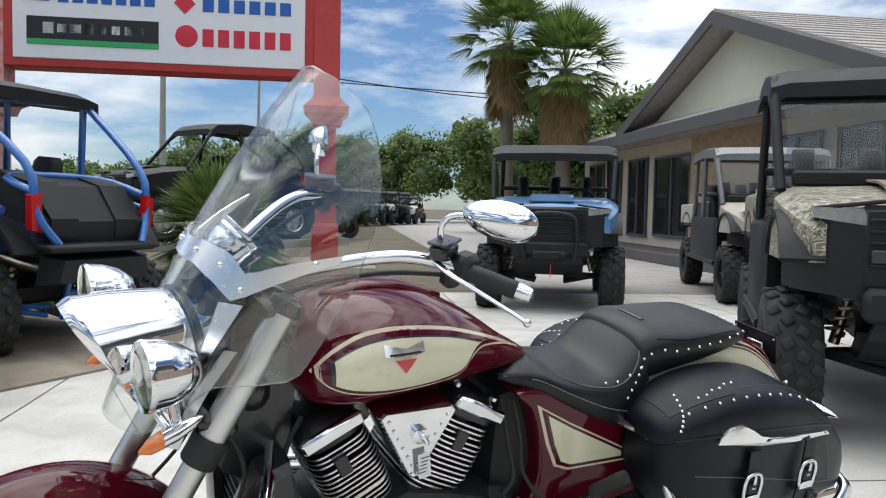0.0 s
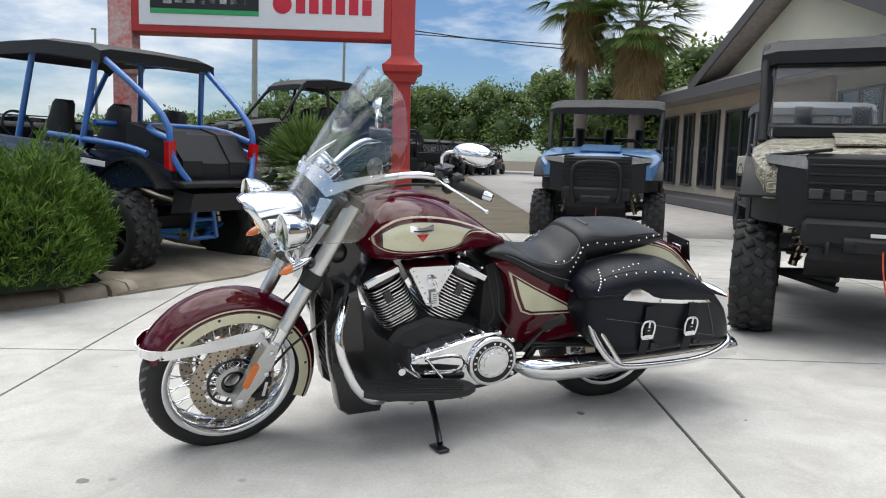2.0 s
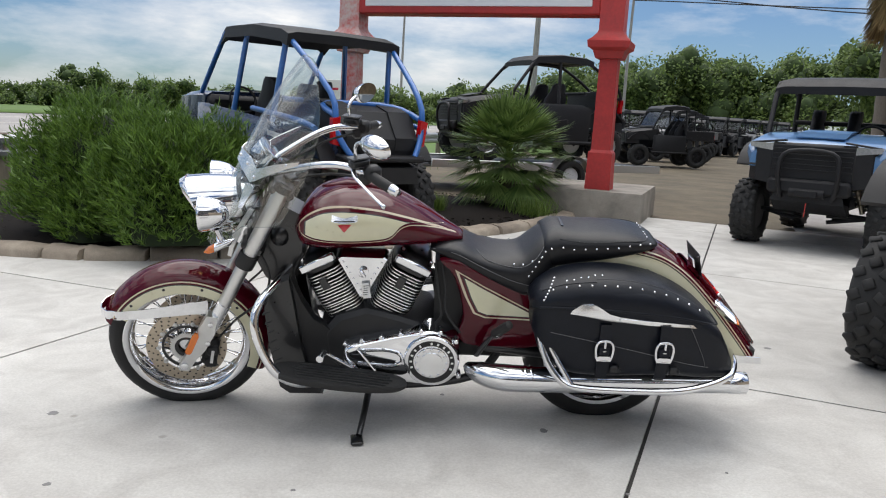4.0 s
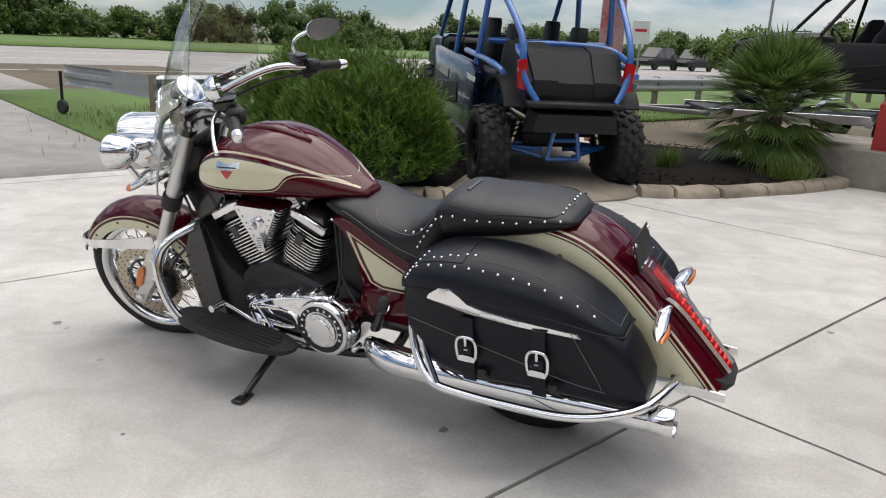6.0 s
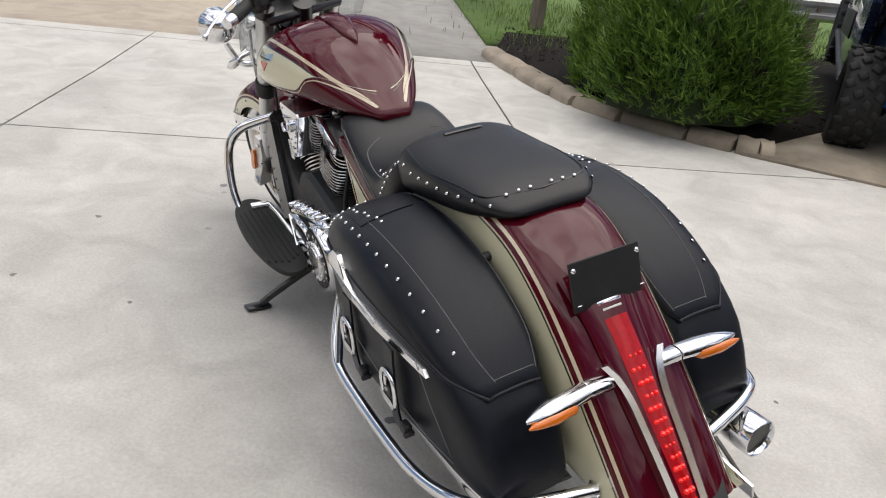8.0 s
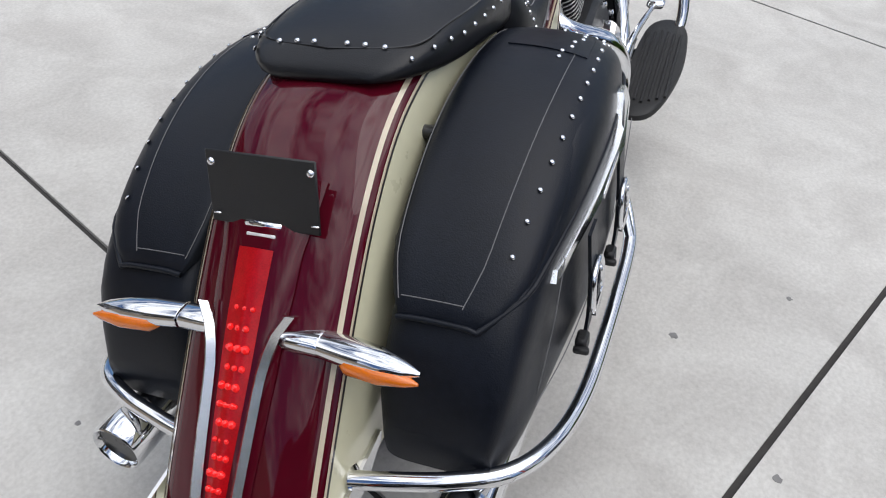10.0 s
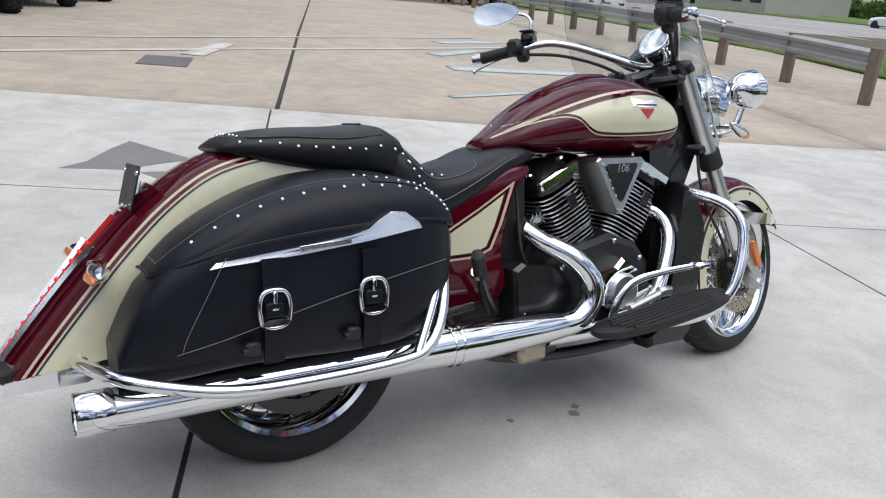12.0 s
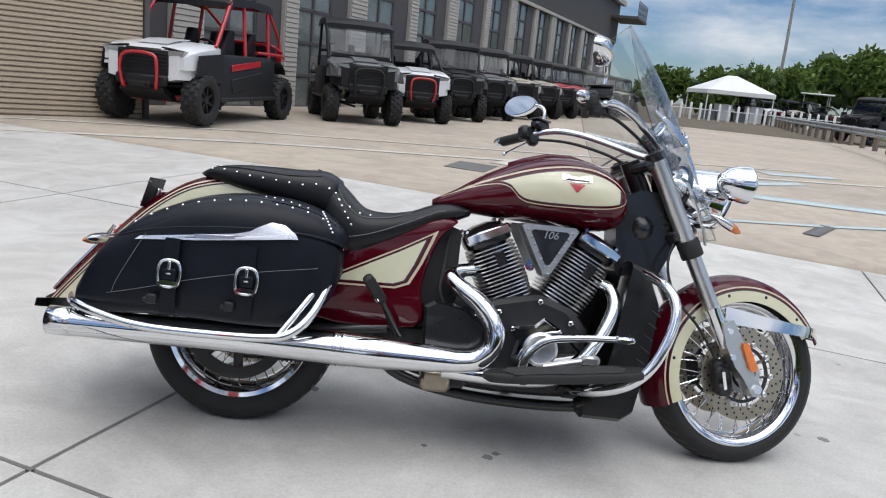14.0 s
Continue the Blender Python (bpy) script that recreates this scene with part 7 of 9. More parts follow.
for s in (1, -1):
    part("side_rail", box((0, s * 0.97, 0.46), (4.7, 0.05, 0.14), 0.008), SATIN, trailer, "pale galvanised side rail")
    tw = part("trailer_wheel", tyre_shape((0, 0, 0), 0.30, 0.18, 0.18, 40), TYRE, trailer)
    tw.location = (-0.3, s * 1.10, 0.30)
    part("trailer_rim", lathe([(0.18, -0.06), (0.16, 0.02), (0.05, 0.04), (0.001, 0.045)], 20, YAXIS), UWHITE, tw)
    arc = [[(-0.3 + 0.40 * math.cos(a), s * y, 0.30 + 0.38 * math.sin(a)) for y in (0.99, 1.22)] for a in np.linspace(0.2, math.pi - 0.2, 12)]
    part("mudguard", sheet(arc, 0.01), SATIN, trailer, "pale metal mudguard")
stand(trailer, -1.25, -11.75, radians(24), 0.0)
# small details on the near ones
part("winch_strap", tube([(1.64, 0.02, 0.62), (1.66, 0.03, 0.50), (1.64, 0.06, 0.36)], 0.017, 6, 4, False, 0.25), mat("strap_orange", (0.75, 0.10, 0.05), 0.7), camo, "orange winch strap")
part("winch_strap", tube([(1.64, 0.02, 0.54), (1.66, 0.02, 0.40)], 0.014, 6, 1, False, 0.3), mat("strap_red", (0.6, 0.06, 0.05), 0.7), steel, "red winch strap")
for host, y in ((camo, -0.705), (camo, 0.705)):
    part("side_marker", box((1.20, y, 1.02), (0.16, 0.02, 0.04), 0.006, Matrix.Rotation(0.9, 3, "Y")), mat("marker_yellow", (0.75, 0.42, 0.02), 0.3, coat=0.8), host, "yellow side marker")
RELIEF = mat("letter_relief", (0.035, 0.036, 0.038), 0.5)
for k in range(7):
    part("letter_bar", box((1.515, -0.33 + 0.11 * k, 0.92), (0.012, 0.075, 0.06), 0.006), RELIEF, camo, "plain grey bar in place of a letter")
part("dash_lettering", box((0.60, 0.38, 1.33), (0.006, 0.30, 0.035), 0.003), WHITE, camo, "plain white bar in place of lettering")
part("warning_label", box((1.56, 0.02, 0.70), (0.006, 0.12, 0.022), 0.002), WHITE, camo)
for s in (1, -1):
    part("door_lettering", box((0.30, s * 0.775, 0.86), (0.55, 0.012, 0.10), 0.004), UGREY, blue4, "plain grey bar in place of lettering")
    part("fender_lettering", box((-1.25, s * 0.815, 0.99), (0.34, 0.006, 0.05), 0.002), WHITE, blue4)

# the row before the workshop
ROW0, ROWD = Vector((-2.30, 13.6, 0)), Vector((0.375, 0.927, 0))
stand(off_roader("four_seat_buggy", "white and red four-seat sport buggy with red cage", 2.95, 1.62, 1.98, UWHITE, UBLACK, URED, 2, True, True, None, bull=URED, arms=URED, track=0.68, door=UBLACK), -4.35, 10.75, radians(-100))
util = off_roader("utility_buggy", "dark grey utility buggy with clear windshield", 2.06, 1.56, 1.95, UGREY, UBLACK, UBLACK, 1, False, True, CLEARW)
util["group"] = "vehicles in the row"
racer = off_roader("sport_buggy", "white and red two-seat sport buggy", 2.2, 1.60, 1.80, UWHITE, UBLACK, UBLACK, 1, True, True, None, bull=URED, arms=URED, door=UBLACK)
racer["group"] = "vehicles in the row"
dark = off_roader("utility_buggy", "black utility buggy with tinted windshield and roof", 2.06, 1.56, 1.95, UBLACK, UBLACK, UBLACK, 1, False, True, TINTED)
dark["group"] = "vehicles in the row"
redone = off_roader("utility_buggy", "red utility buggy with black roof", 2.06, 1.56, 1.95, URED, UBLACK, UBLACK, 1, False, True, CLEARW)
redone["group"] = "vehicles in the row"
silver = off_roader("utility_buggy", "silver utility buggy with black roof", 2.06, 1.56, 1.95, USAND, UBLACK, UBLACK, 1, False, True, None)
silver["group"] = "vehicles in the row"
order = [(util, 0.0), (racer, 2.7), (dark, 5.3), (util, 7.9), (silver, 10.5), (silver, 13.1), (redone, 15.7), (redone, 18.3), (dark, 20.9), (util, 23.5), (dark, 26.1), (silver, 28.7), (dark, 31.3)]
used = set()
for proto, d in order:
    p = ROW0 + ROWD * d
    m = Matrix.Translation((p.x, p.y + 0.6, ground_z(p.x, p.y))) @ Matrix.Rotation(radians(-72 + 4 * math.sin(d * 2.1)), 4, "Z")
    if proto.name in used:
        copy_thing(proto, m)
    else:
        proto.matrix_world = m
        used.add(proto.name)
# far rows
for k in range(11):
    proto = (dark, util, silver, dark, racer, dark)[k % 6]
    c = copy_thing(proto, Matrix.Translation((-6.5 - 1.75 * k * 0.75, -34.0 - 1.2 * k, 0.05)) @ Matrix.Rotation(radians(58 + 6 * math.sin(k * 3)), 4, "Z"))
    c["group"] = "vehicles in the far row"
for k in range(4):
    c = copy_thing((dark, util, dark, dark)[k], Matrix.Translation((-6.6 - 1.5 * k, -24.0 - 4.5 * k, 0.02)) @ Matrix.Rotation(radians(10 + 5 * k), 4, "Z"))
    c["group"] = "vehicles in the far row"
c = copy_thing(dark, Matrix.Translation((18.8, 32.6, ground_z(18.8, 32.6))) @ Matrix.Rotation(radians(-150), 4, "Z"))
c["group"] = "vehicles in the far row"

# ==== sign on two posts ====
REDPAINT = mat("weathered_red_paint", (0.42, 0.030, 0.028), 0.55, 0.0, 0.22, 4.0, bump=0.2, bscale=90)
PEELED = mat("peeling_red_paint", (0.42, 0.035, 0.032), 0.6, 0.0, 0.2, 3.0, tint=(0.50, 0.47, 0.44))
SIGNWHITE = mat("sign_face", (0.76, 0.77, 0.80), 0.4, 0.0, 0.03, 2)
SIGNBLUE = mat("sign_blue", (0.01, 0.10, 0.42), 0.4)
SIGNRED = mat("sign_red", (0.60, 0.02, 0.05), 0.4)
SIGNBLACK = mat("sign_black", (0.012, 0.012, 0.012), 0.4)
SIGNGREEN = mat("sign_green", (0.03, 0.36, 0.12), 0.4)
PR, PL = Vector((-1.92, -7.12, 0.0)), Vector((1.64, -8.26, 0.0))
SD = (PL - PR).normalized()
SN = Vector((-SD.y, SD.x, 0))
if SN.y < 0:
    SN = -SN
SIGNM = Matrix(((SD.x, SN.x, 0, PR.x), (SD.y, SN.y, 0, PR.y), (0, 0, 1, 0), (0, 0, 0, 1)))
SPAN = (PL - PR).length


def square_ring(z, a):
    return [(-a, -a, z), (a, -a, z), (a, a, z), (-a, a, z)]


sign = tagged(new("roadside_sign"), "white dealer sign with coloured blocks between red posts", "sign")
sign.matrix_world = SIGNM
for x, base, m in ((0.0, 0.40, REDPAINT), (SPAN, 0.05, PEELED)):
    rings = [(base, 0.165), (base + 0.50, 0.155), (base + 0.54, 0.125), (2.10, 0.115), (2.11, 0.17), (2.20, 0.20), (2.24, 0.26), (2.32, 0.27), (2.36, 0.22), (2.42, 0.17), (2.46, 0.155), (4.6, 0.150)]
    part("post", [([(x + px, py, pz) for px, py, pz in v], f) for v, f in [loft([square_ring(z, a) for z, a in rings])]][0], m, sign, "square red sign post with a stepped collar", 30)
part("cabinet", box((SPAN / 2, 0.0, 3.30), (SPAN - 0.30, 0.34, 1.32), 0.02), REDPAINT, sign, "red sign cabinet frame")
part("sign_face", box((SPAN / 2, 0.172, 3.31), (SPAN - 0.52, 0.02, 1.14), 0.006), SIGNWHITE, sign, "white sign face")


def mark(x, z, w, h, m, name="colour_block"):
    """A plain block on the sign's face; x runs from the right post to the left one, seen from the bike."""
    part(name, box((x, 0.186, z), (w, 0.008, h), 0.003), m, sign)


def badge_disc(x, z, r, m):
    part("colour_disc", lathe([(r, 0.0), (r, 0.008), (r * 0.9, 0.010)], 28, Matrix.Translation((x, 0.180, z)) @ YAXIS), m, sign)


LFT = SPAN - 0.38
mark(LFT - 0.74, 3.08, 1.42, 0.25, SIGNBLACK)
mark(LFT - 0.74, 2.925, 1.42, 0.065, SIGNGREEN)
for k, w in enumerate((0.15, 0.13, 0.16, 0.13, 0.11, 0.12, 0.13, 0.03)):
    mark(LFT - 0.26 - 0.145 * k, 3.08, w * 0.8, 0.13 if k in (0, 3) else 0.10, SIGNWHITE, "pale_bar")
badge_disc(0.38 + 1.22, 3.06, 0.125, SIGNRED)
for k in range(6):
    mark(0.38 + 0.98 - 0.175 * k, 3.05, 0.125, 0.20, SIGNRED, "red_bar")
mark(LFT - 0.16, 3.44, 0.22, 0.13, SIGNBLUE)
for k in range(7):
    mark(LFT - 0.42 - 0.155 * k, 3.43, 0.115, 0.12, SIGNBLUE, "blue_bar")
part("red_flash", prism([(1.50, 3.43), (1.62, 3.55), (1.74, 3.43), (1.62, 3.31)], 0.180, 0.190), SIGNRED, sign)
for k in range(6):
    mark(0.38 + 0.98 - 0.175 * k, 3.42, 0.125, 0.15, SIGNBLUE, "blue_bar")
for k in range(8):
    mark(LFT - 0.3 - 0.33 * k, 3.72, 0.22, 0.10, SIGNBLUE if k % 3 else SIGNRED, "colour_bar")

PLINTH = concrete("plinth_concrete", (0.34, 0.31, 0.27), (0.20, 0.185, 0.165), 2.0)
pl = [[(x, y, z) for x, y in ((-0.62, -1.4), (-0.62, 0.42), (1.45, 0.42), (1.45, -1.4))] for z in (-0.03, 0.33, 0.38)]
pl[2] = [(x * 0.985, y * 0.985, 0.39) for x, y, _ in pl[2]]
plinth = tagged(part("plinth", loft(pl), PLINTH, angle=30), "stained low concrete plinth under the sign post", "plinth", kind="structure")
plinth.matrix_world = SIGNM @ Matrix.Translation((0, 0, ground_z(PR.x, PR.y)))

# ==== planted island ====
MULCH = mat("mulch", (0.015, 0.0125, 0.011), 0.95, 0.0, 0.5, 16, bump=1.0, bscale=45, spec=0.08)
EDGE_LINE = [(4.9, -3.10), (3.75, -2.92), (2.85, -2.82), (2.25, -2.95), (1.65, -3.22), (1.40, -3.45)]
EDGE_TWO = [(0.10, -4.70), (-0.40, -5.02), (-0.95, -5.75), (-1.35, -6.45), (-1.55, -7.00)]
bed = [(x, y) for x, y in EDGE_LINE[:-1]] + [(1.55, -3.6), (1.9, -5.2), (3.2, -9.6), (4.4, -9.6), (6.2, -4.0)]
bed2 = [(0.05, -4.88), (-0.45, -5.15), (-1.0, -5.88), (-1.38, -6.55), (-1.5, -7.6), (0.3, -8.7), (1.7, -8.5), (0.95, -6.4)]


def flat_bed(name, outline, material, z, label, category):
    n = len(outline)
    cx, cy = sum(p[0] for p in outline) / n, sum(p[1] for p in outline) / n
    rings = []
    for f, dz in ((1.0, -0.05), (1.0, z * 0.5), (0.93, z), (0.5, z + 0.05), (0.02, z + 0.07)):
        rings.append([(cx + (x - cx) * f, cy + (y - cy) * f, ground_z(x, y) + dz) for x, y in outline])
    return tagged(part(name, loft(rings), material, angle=80), label, category, kind="structure")


flat_bed("mulch_bed", bed, MULCH, 0.05, "dark bark mulch bed under the shrubs", "mulch bed")
flat_bed("mulch_bed_two", bed2, MULCH, 0.06, "dark bark mulch bed round the fan palm", "mulch bed")
ramp = [(1.46, -3.20), (1.00, -3.50), (0.45, -3.86), (0.12, -4.35), (0.06, -4.72), (0.95, -6.3), (2.4, -8.9), (3.9, -8.2), (2.2, -5.4)]
flat_bed("ramp", ramp, SANDY, 0.035, "stained concrete ramp under the blue buggy", "ramp")
chips = []
rng = random.Random(4)
for outline in (bed, bed2):
    bx0, bx1 = min(p[0] for p in outline), max(p[0] for p in outline)
    by0, by1 = min(p[1] for p in outline), max(p[1] for p in outline)

    def inside(x, y):
        hit = False
        for a, b in zip(outline, outline[1:] + outline[:1]):
            if (a[1] > y) != (b[1] > y) and x < (b[0] - a[0]) * (y - a[1]) / (b[1] - a[1]) + a[0]:
                hit = not hit
        return hit
    count = 0
    while count < 1300:
        x, y = rng.uniform(bx0, bx1), rng.uniform(by0, by1)
        if not inside(x, y):
            continue
        count += 1
        m = Matrix.Translation((x, y, ground_z(x, y) + 0.065 + rng.random() * 0.03)) @ Euler((rng.uniform(-0.5, 0.5), rng.uniform(-0.5, 0.5), rng.uniform(0, 6.3))).to_matrix().to_4x4()
        a, b, c = rng.uniform(0.015, 0.04), rng.uniform(0.006, 0.014), 0.005
        chips.append(moved(([(-a, -b, 0), (a, -b * 0.6, 0), (a * 0.8, b, 0), (-a, b, 0), (-a * 0.7, 0, c), (a * 0.6, 0, c)], [(0, 1, 5, 4), (1, 2, 5), (2, 3, 4, 5), (3, 0, 4)]), m))
tagged(part("mulch_chips", join(*chips), MULCH, recalc=False), "loose dark bark chips", "mulch", kind="stuff")
STONE = concrete("edging_stone", (0.40, 0.34, 0.27), (0.24, 0.20, 0.16), 3.0, random_obj=0.12)
for line in (EDGE_LINE, EDGE_TWO):
    P = spline([(x, y, 0) for x, y in line], 5)
    k = 0
    while k < len(P) - 1:
        step = rng.choice((2, 3, 4))
        a, b = P[k], P[min(k + step, len(P) - 1)]
        d = b - a
        L = d.length
        if L > 0.08:
            mid = (a + b) / 2
            rings = []
            for f, dz, ww in ((-0.49, 0.0, 0.09), (-0.47, 0.0, 0.11), (-0.2, 0.016 * rng.uniform(-1, 0.6), 0.105 + 0.02 * rng.random()), (0.2, 0.016 * rng.uniform(-1, 0.6), 0.105 + 0.02 * rng.random()), (0.47, 0.0, 0.11), (0.49, 0.0, 0.09)):
                rings.append([(f * L, yy * ww, zz) for yy, zz in ((-1, -0.06), (-1.0, 0.045 + dz), (-0.7, 0.085 + dz), (0.5, 0.10 + dz), (1, 0.07), (1, -0.06))])
            st = tagged(part("edging_stone", loft(rings), STONE, angle=45), "sandy grey concrete edging stone round the planting", "edging stone", "edging stones")
            st.matrix_world = Matrix.Translation((mid.x, mid.y, ground_z(mid.x, mid.y))) @ Matrix.Rotation(math.atan2(d.y, d.x) + rng.uniform(-0.03, 0.03), 4, "Z")
        k += step

# ==== planting ====
def leaf_mat(name, base, dark, rough=0.5, trans=0.25):
    m = bpy.data.materials.new(name)
    m.use_nodes = True
    nt = m.node_tree
    n, l = nt.nodes.new, nt.links.new
    p = nt.nodes["Principled BSDF"]
    g, r = n("ShaderNodeNewGeometry"), n("ShaderNodeValToRGB")
    r.color_ramp.elements[0].color, r.color_ramp.elements[1].color = (*dark, 1), (*base, 1)
    l(g.outputs["Random Per Island"], r.inputs["Fac"])
    l(r.outputs["Color"], p.inputs["Base Color"])
    p.inputs["Roughness"].default_value = rough
    p.inputs["Specular IOR Level"].default_value = 0.35
    tr, mx, out = n("ShaderNodeBsdfTranslucent"), n("ShaderNodeMixShader"), nt.nodes["Material Output"]
    l(r.outputs["Color"], tr.inputs["Color"])
    mx.inputs["Fac"].default_value = trans
    l(p.outputs[0], mx.inputs[1])
    l(tr.outputs[0], mx.inputs[2])
    l(mx.outputs[0], out.inputs["Surface"])
    return m


SHRUB = leaf_mat("shrub_leaf", (0.16, 0.27, 0.045), (0.045, 0.10, 0.015))
PALMLEAF = leaf_mat("palm_leaf", (0.21, 0.30, 0.085), (0.07, 0.13, 0.03))
DRYLEAF = leaf_mat("dry_frond", (0.36, 0.25, 0.11), (0.17, 0.11, 0.05), 0.8, 0.1)
TREELEAF = leaf_mat("tree_leaf", (0.18, 0.26, 0.062), (0.062, 0.105, 0.028), 0.6, 0.3)
BLADE = leaf_mat("grass_blade", (0.18, 0.26, 0.06), (0.07, 0.12, 0.025))
BARK = mat("bark", (0.17, 0.145, 0.12), 0.9, 0.0, 0.3, 6, bump=1.0, bscale=30, streak=(1, 1, 0.3))
DARKBARK = mat("dark_wood", (0.07, 0.055, 0.045), 0.9, 0.0, 0.3, 6, bump=0.8, bscale=30)


class Leaves:
    """Collects leaf faces without bmesh, for large plants."""

    def __init__(self):
        self.v, self.f = [], []

    def blade(self, base, tip, side, w, droop=0.0):
        k = len(self.v)
        mid = (base + tip) / 2 + Vector((0, 0, droop))
        self.v += [tuple(base - side * w * 0.35), tuple(base + side * w * 0.35), tuple(mid + side * w * 0.5), tuple(mid - side * w * 0.5), tuple(tip)]
        self.f += [(k, k + 1, k + 2, k + 3), (k + 3, k + 2, k + 4)]

    def shape(self):
        return self.v, self.f


def shrub(name, x, y, radius, height, count, seed, label):
    r = random.Random(seed)
    sh = tagged(new(name), label, "shrub")
    sh.location = (x, y, ground_z(x, y) + 0.04)
    L = Leaves()

    def skin(a, e):
        lump = 1 + 0.10 * math.sin(3 * a + seed) * math.cos(2 * e) + 0.07 * math.sin(7 * a + 2 * seed) + 0.06 * math.sin(9 * e + 5 * a)
        return Vector((radius * lump * math.cos(a) * math.cos(e) ** 0.7, radius * lump * math.sin(a) * math.cos(e) ** 0.7, height * 0.12 + height * 0.88 * lump * 0.94 * math.sin(e) ** 0.85))
    # Dark inner shell: the shade between the leaves, put into its colour
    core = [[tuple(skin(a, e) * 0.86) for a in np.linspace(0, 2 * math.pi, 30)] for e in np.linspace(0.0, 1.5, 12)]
    part("shade_core", sheet(core), mat("shrub_shade", (0.012, 0.024, 0.006), 0.9, 0.0, 0.4, 14), sh, angle=180)
    for _ in range(count):
        a, e = r.uniform(0, 2 * math.pi), math.asin(r.random() ** 0.9) * 0.99
        p = skin(a, e) * r.uniform(0.86, 1.03)
        out = Vector((math.cos(a) * math.cos(e), math.sin(a) * math.cos(e), math.sin(e) + 0.35)).normalized()
        grow = (out + Vector((r.uniform(-0.6, 0.6), r.uniform(-0.6, 0.6), r.uniform(-0.1, 0.7)))).normalized()
        n = r.randint(5, 8)
        length = r.uniform(0.05, 0.085)
        for k in range(n):
            q = p + grow * (0.016 * k)
            sd = Vector((r.uniform(-1, 1), r.uniform(-1, 1), r.uniform(-0.4, 1)))
            d = (grow * 0.9 + sd.normalized() * 0.75).normalized()
            L.blade(q, q + d * length, d.cross(Vector((r.random(), r.random(), 0.3))).normalized(), 0.011)
    part("foliage", L.shape(), SHRUB, sh, angle=180, recalc=False)
    return sh


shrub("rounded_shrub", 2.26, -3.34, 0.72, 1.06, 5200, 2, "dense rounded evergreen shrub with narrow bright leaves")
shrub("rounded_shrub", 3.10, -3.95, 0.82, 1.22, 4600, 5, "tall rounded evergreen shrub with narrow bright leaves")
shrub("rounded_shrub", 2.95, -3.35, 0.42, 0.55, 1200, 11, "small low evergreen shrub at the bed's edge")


def fan_leaf(L, base, d, size, r, segs=22, spread=1.9):
    """A fan of narrow folded segments from one point."""
    side = d.cross(Vector((0, 0, 1)))
    side = side.normalized() if side.length > 0.05 else Vector((1, 0, 0))
    up = side.cross(d).normalized()
    for k in range(segs):
        a = spread * (k / (segs - 1) - 0.5) * 1.15
        dirn = (d * math.cos(a) + side * math.sin(a) + up * 0.10 * math.cos(a * 2)).normalized()
        ln = size * (0.75 + 0.25 * math.cos(a)) * r.uniform(0.92, 1.05)
        tip = base + dirn * ln - Vector((0, 0, 0.12 * ln * r.uniform(0.4, 1.2)))
        L.blade(base + dirn * ln * 0.12, tip, up.cross(dirn).normalized(), ln * 0.055 + 0.004, 0.02 * ln)


def fan_palm(name, x, y, z0, trunk, crown, leaves, size, seed, label, skirt=0):
    r = random.Random(seed)
    pm = tagged(new(name), label, "palm")
    pm.location = (x, y, z0)
    if trunk > 0.3:
        rings = []
        for f in np.linspace(0, 1, 26):
            rr = (0.24 - 0.07 * f) * crown * (1 + 0.05 * math.sin(f * 90)) + 0.05 * max(0, 0.06 - f) / 0.06
            rings.append([(rr * math.cos(a) + 0.10 * math.sin(f * 2), rr * math.sin(a), trunk * f) for a in np.linspace(0, 2 * math.pi, 14, endpoint=False)])
        part("trunk", loft(rings), BARK, pm, "ringed grey palm trunk", 60)
    top = Vector((0.10 * math.sin(2), 0, trunk)) if trunk > 0.3 else Vector((0, 0, trunk))
    L, S = Leaves(), Leaves()
    for k in range(leaves):
        a = 2.399 * k + r.uniform(-0.2, 0.2)
        e = radians(interp(k / leaves, [0, 0.35, 0.75, 1], [85, 45, 5, -42])) + r.uniform(-0.1, 0.1)
        d = Vector((math.cos(a) * math.cos(e), math.sin(a) * math.cos(e), math.sin(e)))
        stem = size * r.uniform(0.75, 1.05)
        base = top + d * stem
        S.blade(top, base, d.cross(Vector((0, 0, 1))).normalized() if abs(d.z) < 0.99 else Vector((1, 0, 0)), 0.025 * crown + 0.008)
        fan_leaf(L, base, (d - Vector((0, 0, 0.22))).normalized(), size * r.uniform(0.8, 1.05), r)
    part("leaf_stalk", S.shape(), PALMLEAF, pm, angle=180, recalc=False)
    part("fronds", L.shape(), PALMLEAF, pm, angle=180, recalc=False)
    if skirt:
        D = Leaves()
        for k in range(skirt):
            a = r.uniform(0, 2 * math.pi)
            zz = trunk - r.uniform(0.1, 1.9)
            base = Vector((0.10 * math.sin(2) + 0.42 * math.cos(a), 0.42 * math.sin(a), zz))
            d = Vector((0.30 * math.cos(a), 0.30 * math.sin(a), -1)).normalized()
            fan_leaf(D, base, d, size * 0.8, r, 14, 1.1)
        part("dry_skirt", D.shape(), DRYLEAF, pm, "hanging dead fronds", 180, False)
    return pm


fan_palm("dwarf_fan_palm", -0.78, -7.15, 0.10, 0.62, 0.6, 110, 0.52, 3, "dwarf fan palm with stiff green leaves in the mulch")
fan_palm("tall_fan_palm", -11.9, -19.8, 0.0, 6.6, 1.0, 70, 1.12, 7, "tall fan palm with a shaggy crown", 60)
fan_palm("tall_fan_palm", -12.9, -18.0, 0.0, 5.5, 1.15, 76, 1.14, 8, "thick fan palm hung with dead brown fronds", 190)


